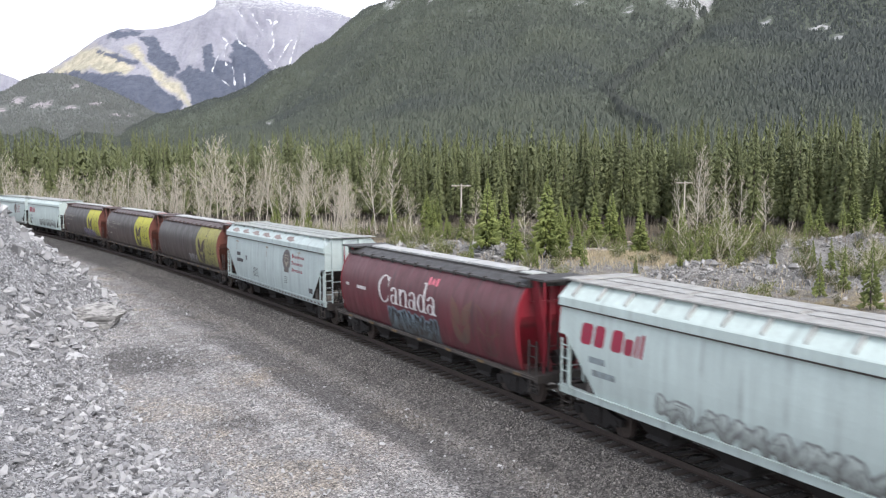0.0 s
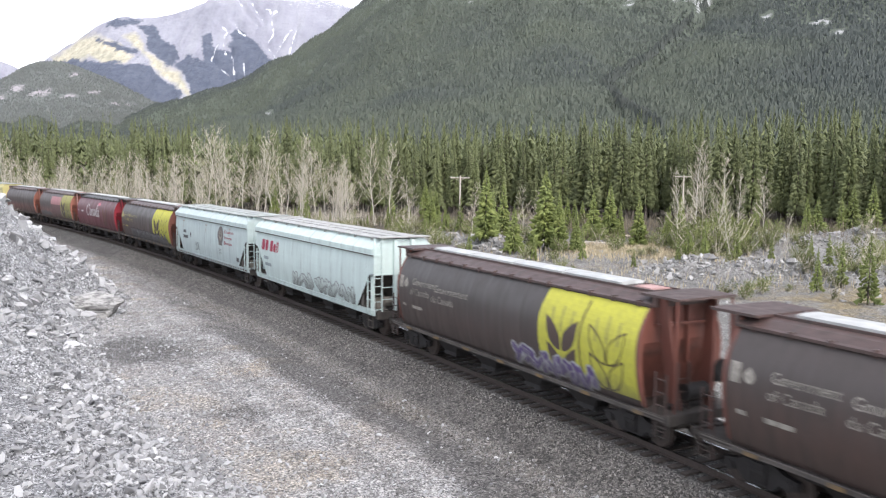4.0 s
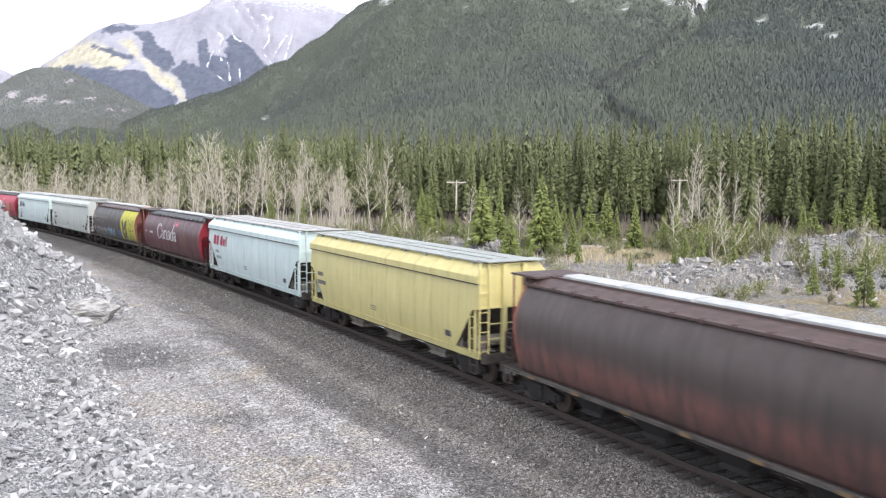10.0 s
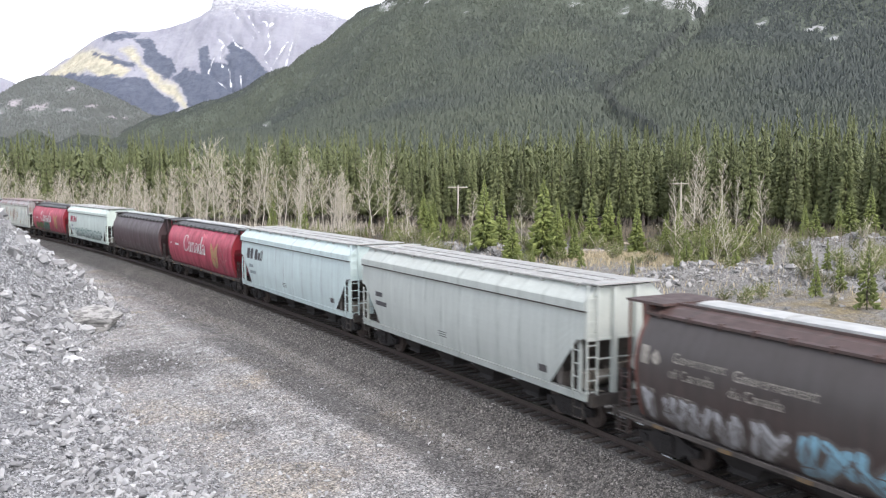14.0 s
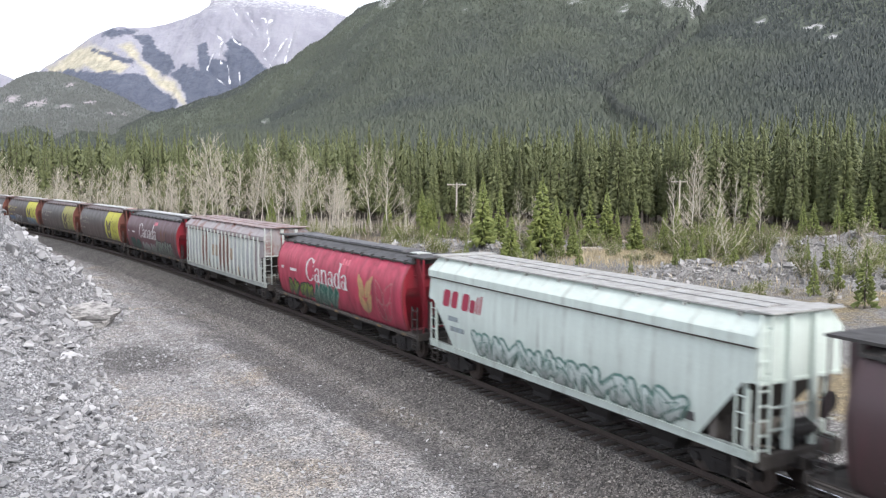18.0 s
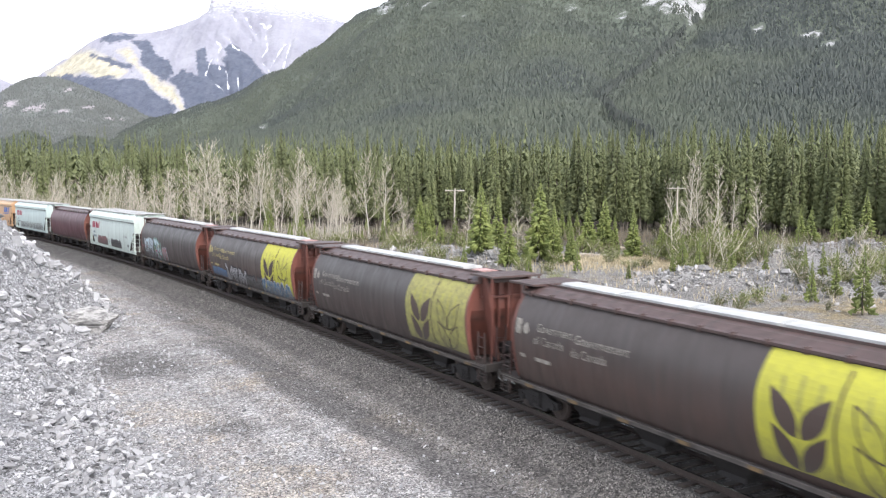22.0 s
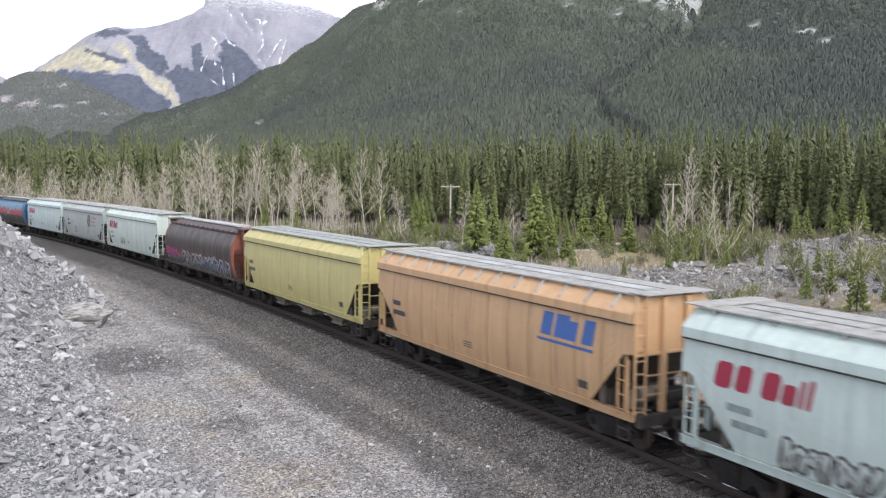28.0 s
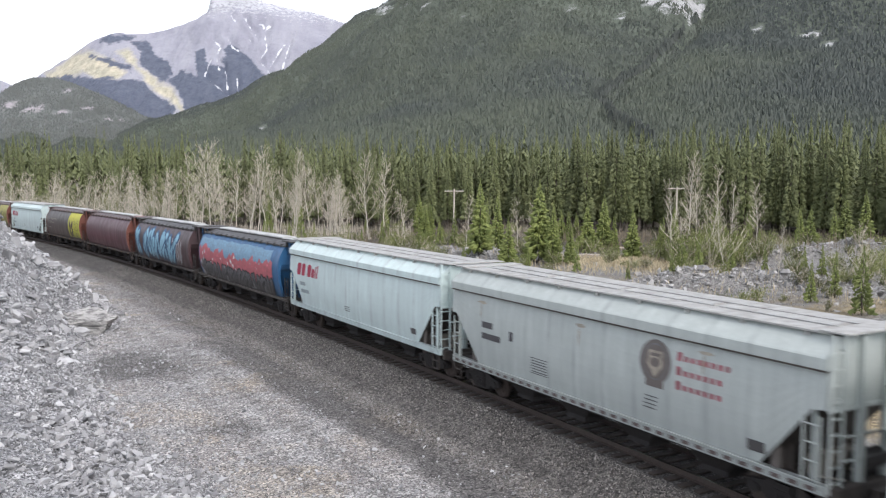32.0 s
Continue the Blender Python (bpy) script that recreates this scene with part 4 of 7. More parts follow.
P_GREENDIM = paint_film("faded_green_outline", (0.13, 0.26, 0.22), 0.4)
P_DUSTY = paint_film("faded_dusty_outline", (0.34, 0.37, 0.36), 0.4)
P_SAGE = paint_film("sage_grey_spray", (0.27, 0.32, 0.26), 0.45)
P_STONE = paint_film("stone_grey_spray", (0.26, 0.26, 0.27), 0.5)
P_CORAL = paint_film("coral_red_spray", (0.5, 0.12, 0.14), 0.4)


def strokes(path, width):
    """Quads and round joints along a path."""
    out = []
    for (x0, z0), (x1, z1) in zip(path, path[1:]):
        d = math.hypot(x1 - x0, z1 - z0) or 1
        nx, nz = -(z1 - z0) / d * width / 2, (x1 - x0) / d * width / 2
        out.append([(x0 + nx, z0 + nz), (x0 - nx, z0 - nz), (x1 - nx, z1 - nz), (x1 + nx, z1 + nz)])
    for x, z in path:
        out += ring_of(x, z, width / 2, width / 2, 8)
    return out


def blot(x, z, rx, rz, seed):
    """One stain with a ragged rim."""
    rng = random.Random(seed)
    return [[(x + rx * math.cos(math.tau * k / 14) * rng.uniform(0.6, 1.1), z + rz * math.sin(math.tau * k / 14) * rng.uniform(0.5, 1.1)) for k in range(14)]]


def smear(car, x0, x1, z0, z1, mat, shape, seed, amp=0.2, lift=0.006):
    """A sprayed or smeared field with a wandering upper and lower edge."""
    rng = random.Random(seed)
    n = max(3, int((x1 - x0) / 0.3))
    up = [rng.uniform(-1, 1) for _ in range(n + 1)]
    up = [(up[max(k - 1, 0)] + up[k] * 2) / 3 * amp for k in range(n + 1)]
    polys = []
    for k in range(n):
        a, b = x0 + (x1 - x0) * k / n, x0 + (x1 - x0) * (k + 1) / n
        polys.append([(a, z0 + 0.3 * up[-k]), (b, z0 + 0.3 * up[-k - 1] if k else z0), (b, z1 + up[k + 1]), (a, z1 + up[k])])
    ob = decal(car, "graffiti_field", polys, mat, shape, lift, "field of sprayed paint", flat=True)
    return tagged(ob, kind="stuff")


def splatter(car, x0, x1, z0, z1, mats, shape, seed, n=14):
    """Small odd-shaped dabs of several colours."""
    rng = random.Random(seed)
    for j, mt in enumerate(mats):
        p = []
        for _ in range(n):
            cx, cz, r = rng.uniform(x0, x1), rng.uniform(z0, z1), rng.uniform(0.04, 0.16)
            p.append([(cx + r * rng.uniform(0.5, 1.6) * math.cos(q), cz + r * rng.uniform(0.5, 1.4) * math.sin(q)) for q in (0.3, 1.2, 2.2, 3.3, 4.1, 5.3)])
        tagged(decal(car, "graffiti_dab", p, mt, shape, 0.036 + 0.003 * j, "dabs of spray paint"), kind="stuff")


def tag_blocks(car, x0, x1, z0, z1, fill, edge, shape, seed, n=6, label="spray-painted graffiti", cloud=None):
    """Unreadable graffiti: fat, leaning, crossing strokes with an outline behind them."""
    rng = random.Random(seed)
    if shape is side_round:
        z0, z1 = z0 - 0.14, z1 + 0.12
    n = max(2, int(n * 1.35))
    inner, outer, shade = [], [], []
    w, h = (x1 - x0) / n, z1 - z0
    fat = min(0.42 * w, 0.34 * h)
    for k in range(n):
        g = [(rng.uniform(-0.15, 1.15), b) for b in (0.05, 0.9, 0.3, 1.0, 0.0, 0.7)[:rng.randint(4, 6)]]
        g += [(rng.uniform(0, 1), rng.random()) for _ in range(rng.randint(0, 2))]
        lean, drop, sx = rng.uniform(-0.1, 0.3), rng.uniform(-0.06, 0.06) * h, rng.uniform(0.9, 1.25)
        path = []
        for a, b in g:
            z = z0 + h * (0.12 + 0.76 * b) + drop + rng.uniform(-0.05, 0.05) * h
            path.append((x0 + (k + 0.08 + 0.84 * a * sx) * w + lean * (z - z0), z))
        inner += strokes(path, fat)
        shade += strokes([(px + 0.3 * fat, pz - 0.28 * fat) for px, pz in path[:3]], 0.2 * fat) + strokes([(px - 0.42 * fat, pz + 0.2 * fat) for px, pz in path[2:]], 0.13 * fat)
        outer += strokes(path, fat * 1.65)
    if cloud:
        smear(car, x0 - 0.1, x1 + 0.1, z0 - 0.1, z1 - 0.15 * h, cloud, shape, seed + 50, 0.25 * h)
    tagged(decal(car, "graffiti_outline", outer, edge, shape, 0.012, label), kind="stuff")
    tagged(decal(car, "graffiti_fill", inner, fill, shape, 0.026, label), kind="stuff")
    tagged(decal(car, "graffiti_shading", shade, edge, shape, 0.034, label), kind="stuff")


def scrawl(car, x0, x1, z0, z1, mat, shape, seed, n=9):
    """Thin hand-drawn spray lines that cannot be read."""
    rng = random.Random(seed)
    polys = []
    for k in range(n):
        cx = x0 + (k + 0.5) * (x1 - x0) / n
        w, h, t = (x1 - x0) / n * rng.uniform(0.5, 0.9), (z1 - z0) * rng.uniform(0.6, 1.0), 0.05
        cz, a0, span = (z0 + z1) / 2, rng.uniform(0, 6), rng.uniform(2.5, 5.2)
        for j in range(8):
            a, b = a0 + span * j / 8, a0 + span * (j + 1) / 8
            polys.append([(cx + (w / 2 - d) * math.cos(q), cz + (h / 2 - d) * math.sin(q)) for q, d in ((a, 0), (b, 0), (b, t), (a, t))])
    decal(car, "graffiti_stroke", polys, mat, shape, 0.01, "thin sprayed scrawl")


def arc(cx, cz, rx, rz, tx, tz, a0=0, a1=360):
    """A stroke of varying weight round part of an oval."""
    n = 22
    out = []
    for k in range(n):
        a, b = radians(a0 + (a1 - a0) * k / n), radians(a0 + (a1 - a0) * (k + 1) / n)
        out.append([(cx + rx * math.cos(a), cz + rz * math.sin(a)), (cx + rx * math.cos(b), cz + rz * math.sin(b)), (cx + (rx - tx) * math.cos(b), cz + (rz - tz) * math.sin(b)), (cx + (rx - tx) * math.cos(a), cz + (rz - tz) * math.sin(a))])
    return out


def serif_word(word, x, z, w, h):
    """A word in a heavy roman face with serifs."""
    face = {
        "C": (0.86, arc(0.42, 0.5, 0.42, 0.53, 0.14, 0.05, 42, 318) + bar(0.7, 0.62, 0.05, 0.36) + bar(0.71, 0.08, 0.035, 0.22)),
        "a": (0.56, bar(0.34, 0.0, 0.12, 0.46) + arc(0.24, 0.44, 0.22, 0.2, 0.12, 0.05, 0, 170) + arc(0.2, 0.18, 0.2, 0.19, 0.11, 0.045) + bar(0.46, 0.0, 0.07, 0.06)),
        "n": (0.66, bar(0.06, 0.0, 0.12, 0.62) + bar(0.0, 0.0, 0.25, 0.045) + bar(0.0, 0.575, 0.1, 0.045) + arc(0.32, 0.38, 0.24, 0.26, 0.12, 0.08, 0, 165) + bar(0.44, 0.0, 0.12, 0.4) + bar(0.38, 0.0, 0.25, 0.045)),
        "d": (0.6, arc(0.24, 0.31, 0.24, 0.33, 0.13, 0.05) + bar(0.38, 0.0, 0.12, 1.06) + bar(0.3, 1.015, 0.12, 0.045) + bar(0.5, 0.0, 0.07, 0.045)),
    }
    k = w / sum(face[c][0] for c in word)
    out, at = [], 0.0
    for c in word:
        out += [[(x + (at + px) * k, z + pz * h) for px, pz in poly] for poly in face[c][1]]
        at += face[c][0]
    return out


def canada(car, mat=P_WHITE, flag=P_PINK, x=-3.3, w=5.35, z=2.24, h=1.2):
    decal(car, "lettering", serif_word("Canada", x, z, w, h * 0.97), mat, side_round, 0.012, "large white lettering")
    fx = x + w * 0.88
    decal(car, "flag_mark", bar(fx - 0.32, z + h * 0.98, 0.2, 0.3) + bar(fx + 0.28, z + h * 0.98, 0.2, 0.3) + leaf(fx + 0.08, z + h * 0.98, 0.3, 0.4, math.pi / 2), flag, side_round, 0.014, "small red flag mark")
    decal(car, "number_stencil", bar(-6.9, 2.55, 0.35, 0.14) + bar(-5.6, 2.52, 0.95, 0.15), mat, side_round, 0.012)


def wheat(car, panel, x0=2.75, x1=7.46, seed=0, ink=P_LEAF, z0=1.34, z1=3.98):
    """The wheat emblem: a bright panel with a dark pair of leaves and an outlined ear."""
    w = x1 - x0
    edge = [(x0 + 0.12 - 0.12 * math.sin(math.pi * k / 8), z0 + (z1 - z0) * k / 8) for k in range(9)]
    decal(car, "wheat_emblem", [edge + [(x1, z1), (x1, z0)]], panel, side_round, 0.008, "yellow wheat emblem panel")
    c = x0 + w * 0.26
    dark = []
    d = x0 + w * 0.72
    for at, solid in ((c, True), (d, False)):
        for zz, length in ((1.36, 1.2), (2.12, 1.32)):
            for sgn in (-1, 1):
                shape = leaf(at + sgn * 0.06, zz, length, 0.21, math.pi / 2 - sgn * radians(35))
                dark += shape if solid else strokes(shape[0] + shape[0][:1], 0.045)
        for dx, top in ((-0.5, 3.45), (0.0, 3.55), (0.5, 3.45)):
            decal(car, "wheat_awn", bar(at + dx - 0.06, 2.75, 0.12, top - 2.75), P_AWN, side_round, 0.01, "olive upright stroke")
    dark += strokes([(x0 + w * 0.47, z0 + 0.1), (x0 + w * 0.455, 2.6), (x0 + w * 0.49, z1 - 0.15)], 0.06)
    decal(car, "wheat_leaves", dark, ink, side_round, 0.012, "dark leaf figures")


def federal(car, mat):
    """Two-language lettering beside a small flag."""
    t = []
    for word, x, z, w in (("Government", -6.0, 2.98, 1.75), ("of Canada", -6.0, 2.6, 1.45), ("Gouvernement", -3.75, 2.98, 2.3), ("du Canada", -3.75, 2.6, 1.5)):
        t += placed(letters(word), x, z, w, 0.27)
    decal(car, "lettering", t, mat, side_round, 0.012, "two columns of small lettering")
    decal(car, "flag_mark", bar(-7.3, 2.75, 0.3, 0.5) + leaf(-6.72, 2.78, 0.42, 0.42, math.pi / 2), mat, side_round, 0.012)
    decal(car, "number_stencil", bar(-7.1, 1.98, 0.3, 0.12) + bar(-6.3, 1.96, 0.9, 0.13), mat, side_round, 0.012)


def rail_bars(car, mat=P_RED, x=-7.0, z=2.76, shape=side_flat, k=0.95):
    """A railway's name as plain slanted blocks, one for each letter."""
    for dx, w, h in ((0, 0.56, 0.68), (0.68, 0.48, 0.68), (1.5, 0.52, 0.68), (2.1, 0.4, 0.5), (2.58, 0.13, 0.66), (2.8, 0.14, 0.72)):
        q = 0.16 * w
        outline = [(q, 0), (w - q, 0), (w, 0.14 * h), (w, 0.86 * h), (w - q, h), (q, h), (0, 0.86 * h), (0, 0.14 * h)]
        decal(car, "name_block", [[(x + (dx + a + 0.14 * b) * k, z + b * k) for a, b in outline]], mat, shape, 0.009, "slanted block of a painted name")
    decal(car, "number_stencil", bar(x + 0.45, z - 0.52, 0.75, 0.19) + bar(x + 0.6, z - 0.9, 1.05, 0.19), P_GREY, shape, 0.009)


def crest(car, shape=side_flat, x=2.85, paint_stains=True):
    """A round grey crest on its foot, three rows of a painted name and the stencils round them."""
    z = 3.02
    decal(car, "crest", ring_of(x, z, 0.6, 0.6, 26) + bar(x - 0.34, z - 0.7, 0.68, 0.2), P_CREST, shape, 0.009, "round grey crest")
    decal(car, "crest_ring", arc(x, z, 0.5, 0.5, 0.04, 0.04), P_SMOKE, shape, 0.012)
    decal(car, "crest_shield", [[(x - 0.26, z + 0.3), (x - 0.3, z - 0.1), (x, z - 0.42), (x + 0.3, z - 0.1), (x + 0.26, z + 0.3)]], P_TANSTREAK, shape, 0.0125)
    decal(car, "crest_figure", ring_of(x, z - 0.02, 0.19, 0.13, 12) + bar(x - 0.2, z + 0.14, 0.4, 0.09), P_CREST, shape, 0.016)
    for k, n in enumerate((7, 6, 6)):
        p = bar(x + 0.8, z + 0.18 - 0.38 * k, 0.16, 0.23)
        for j in range(n):
            p += bar(x + 1.05 + 0.23 * j, z + 0.19 - 0.38 * k, 0.13, 0.14)
        decal(car, "name_line", p, P_OLDNAME, shape, 0.009, "line of small red blocks")
    decal(car, "number_stencil", bar(-5.95, 2.62, 0.7, 0.22) + bar(-5.95, 2.22, 1.2, 0.22) + bar(-4.2, 2.4, 0.22, 0.32), P_DARK, shape, 0.009)
    if paint_stains:
        for k, (sx, sz, sw) in enumerate(((-6.0, 3.5, 0.7), (-0.4, 3.5, 0.5), (4.6, 3.55, 0.6))):
            decal(car, "rust_streak", blot(sx, sz, sw / 2, 0.07, 40 + k) + blot(sx - 0.05, sz - 0.3, 0.05, 0.3, 60 + k), P_TANSTREAK, shape, 0.007, "brown rust streak")
    tagged(decal(car, "data_stencil", sum((bar(-2.9, 1.62 + 0.09 * j, 0.85, 0.03) for j in range(5)), []) + sum((bar(2.4 + 0.03 * j, 1.7 + 0.11 * j, 0.5, 0.03) for j in range(4)), []) + bar(-2.95, 1.56, 0.95, 0.025) + bar(-2.95, 2.07, 0.95, 0.025) + bar(6.0, 1.5, 0.5, 0.27), P_DARK, shape, 0.009), kind="stuff")


def stencils(car, shape, mat=P_DARK):
    tagged(decal(car, "data_stencil", sum((bar(-0.9, 1.6 + 0.09 * j, 0.6, 0.035) for j in range(3)), []) + bar(5.75, 1.52, 0.45, 0.24), mat, shape, 0.009), kind="stuff")


def reflectors(car, shape):
    for k in ((0, 2, 4) if shape is side_flat else range(7)):
        decal(car, "reflector", bar(-6.9 + (3.4 * k if shape is side_flat else 2.35 * k), 0.98, 0.42, 0.1), P_ORANGE, lambda z: 1.465 if shape is side_round else 1.58, 0.004)


# car paints
C_BROWN = car_paint("weathered_brown", (0.094, 0.06, 0.05), dirty=0.5, top=(0.066, 0.055, 0.051), seams=0.6)
C_BROWN2 = car_paint("dark_sooty_brown", (0.078, 0.055, 0.049), dirty=0.5, top=(0.062, 0.054, 0.051), seams=0.6)
C_BLUSH = car_paint("brown_worn_to_red", (0.21, 0.09, 0.076), grime=(0.045, 0.037, 0.034), dirty=0.85, top=(0.06, 0.051, 0.047), seams=0.8, rise=2.2, crisp=True)
C_MAROON = car_paint("weathered_maroon", (0.165, 0.026, 0.04), dirty=0.42, top=(0.125, 0.042, 0.05), seams=0.5)
# top tone: purple-grey sky reflection painted on the upper half
C_MAROON2 = car_paint("dark_maroon", (0.115, 0.024, 0.035), dirty=0.45, top=(0.1, 0.045, 0.053), seams=0.5)
C_RED = car_paint("faded_bright_red", (0.5, 0.042, 0.09), dirty=0.68, grime=(0.11, 0.028, 0.035), seams=0.4)
C_ENDRED = car_paint("bright_end_red", (0.27, 0.018, 0.032), dirty=0.5)
C_ENDRUST = car_paint("rusty_end_brown", (0.185, 0.068, 0.05), dirty=0.45)
C_ENDSALMON = car_paint("salmon_end_primer", (0.3, 0.115, 0.08), dirty=0.45)
C_CYAN = car_paint("pale_blue_green", (0.58, 0.68, 0.645), grime=(0.26, 0.29, 0.28), dirty=0.2)
C_MINT = car_paint("pale_mint_white", (0.62, 0.7, 0.64), grime=(0.28, 0.29, 0.26), dirty=0.2)
C_WHITE = car_paint("cool_white", (0.58, 0.685, 0.665), grime=(0.3, 0.31, 0.32), dirty=0.2)
C_SKYGREY = car_paint("pale_blue_grey", (0.5, 0.585, 0.565), grime=(0.24, 0.27, 0.29), dirty=0.2)
C_GREY = car_paint("light_green_grey", (0.5, 0.53, 0.49), grime=(0.25, 0.26, 0.24), dirty=0.2)
C_DIMGREY = car_paint("dull_green_grey", (0.44, 0.48, 0.455), grime=(0.22, 0.23, 0.23), dirty=0.2)
C_YELLOW = car_paint("pale_yellow", (0.6, 0.53, 0.235), grime=(0.3, 0.25, 0.1), dirty=0.2)
C_ORANGE = car_paint("peach_orange", (0.62, 0.39, 0.215), grime=(0.3, 0.18, 0.1), dirty=0.2)
C_RUSTY = car_paint("rusting_mauve_grey", (0.34, 0.31, 0.31), grime=(0.22, 0.19, 0.18), dirty=0.5, rust=1.0, rust_color=(0.19, 0.075, 0.05))
# the reflection on the upper half is put into the top colour
C_DARK = car_paint("near_black_brown", (0.078, 0.036, 0.04), dirty=0.5, top=(0.07, 0.044, 0.048), seams=0.5)
C_BLUE = car_paint("deep_blue", (0.03, 0.12, 0.26), dirty=0.35)
R_BLACK = car_paint("sooty_black_roof", (0.045, 0.042, 0.04), dirty=0.5)
R_BROWN = car_paint("dark_brown_roof", (0.085, 0.052, 0.046), dirty=0.5)
R_PALE = car_paint("grey_galvanised_roof", (0.42, 0.42, 0.4), grime=(0.2, 0.18, 0.16), dirty=0.6)
R_RUST = car_paint("rusting_pink_grey_roof", (0.34, 0.27, 0.26), grime=(0.16, 0.1, 0.09), dirty=0.7, rust=0.8)
R_SKY = car_paint("pale_green_grey_roof", (0.36, 0.385, 0.36), grime=(0.22, 0.22, 0.2), dirty=0.5)
L_WHITE = plain_mat("white_hatch_lid", (0.4, 0.405, 0.395), 0.6, 0.28, 1.6)
L_SILVER = plain_mat("galvanised_hatch_lid", (0.4, 0.42, 0.4), 0.55, 0.2, 3.0)
L_DARK = plain_mat("dark_hatch_lid", (0.12, 0.12, 0.125), 0.7, 0.3, 3.0)
L_ROSE = plain_mat("faded_rose_hatch_lid", (0.4, 0.25, 0.23), 0.7, 0.25, 3.0)
L_PINK = plain_mat("pinkish_hatch_lid", (0.5, 0.3, 0.26), 0.7, 0.2, 3.0)

W4, S4, D4 = [L_WHITE] * 4, [L_SILVER] * 4, [L_DARK] * 4


def canada_car(paint=C_MAROON, lids=W4, label="maroon cylindrical hopper car with large white lettering", end=C_ENDRED, ear=True, mark=P_WHITE):
    car = round_car(label, paint, R_BLACK, lids, end)
    canada(car, mark)
    if ear:
        warm = P_TAN if paint is C_RED else P_DUSKY
        p, q = bar(3.82, 1.3, 0.06, 0.9), []
        for zz, length in ((1.45, 1.15), (2.15, 1.3)):
            for sgn in (-1, 1):
                p += leaf(3.85 + sgn * 0.06, zz, length, 0.22, math.pi / 2 - sgn * radians(33))
                edge = leaf(5.75 + sgn * 0.06, zz - 0.1, length, 0.22, math.pi / 2 - sgn * radians(35))[0]
                q += strokes(edge + edge[:1], 0.05)
        decal(car, "wheat_leaves", p, warm, side_round, 0.01, "faded wheat leaves")
        tagged(decal(car, "wheat_outline", q, P_FADEDPINK if paint is C_RED else P_DUSKY, side_round, 0.01), kind="stuff")
    reflectors(car, side_round)
    return car


def brown_car(panel=P_YELLOW, words=P_CREAM, paint=C_BROWN, label="brown cylindrical hopper car with a yellow wheat emblem", lids=W4):
    car = round_car(label, paint, R_BROWN, lids, C_ENDSALMON if paint is C_BLUSH else C_ENDRUST)
    if panel:
        wheat(car, panel)
    if words:
        federal(car, words)
    reflectors(car, side_round)
    return car


def white_car(paint, roof=R_PALE, label="pale covered hopper car with red name blocks", deep=False, name=P_RED, ribbed=False):
    car = flat_car(label, paint, roof, deep, None, ribbed)
    if name:
        rail_bars(car, name)
    stencils(car, side_flat)
    return car


def crest_car(paint, roof=R_SKY):
    car = flat_car("pale blue covered hopper car with a round grey crest", paint, roof)
    crest(car)
    p = []
    for k in range(34):
        p += bar(-7.9 + k * 0.47, 1.05, 0.26, 0.1)
    decal(car, "reflector", p, P_OLDRED, lambda z: 1.53, 0.006, "worn red reflective strip")
    return car


def grime_figures(car, x0, x1, z0, z1, shape, seed):
    tag_blocks(car, x0, x1, z0, z1, P_MINTPALE, P_DUSTY, shape, seed, max(3, int((x1 - x0) * 1.1)), "faded grey graffiti outlines")


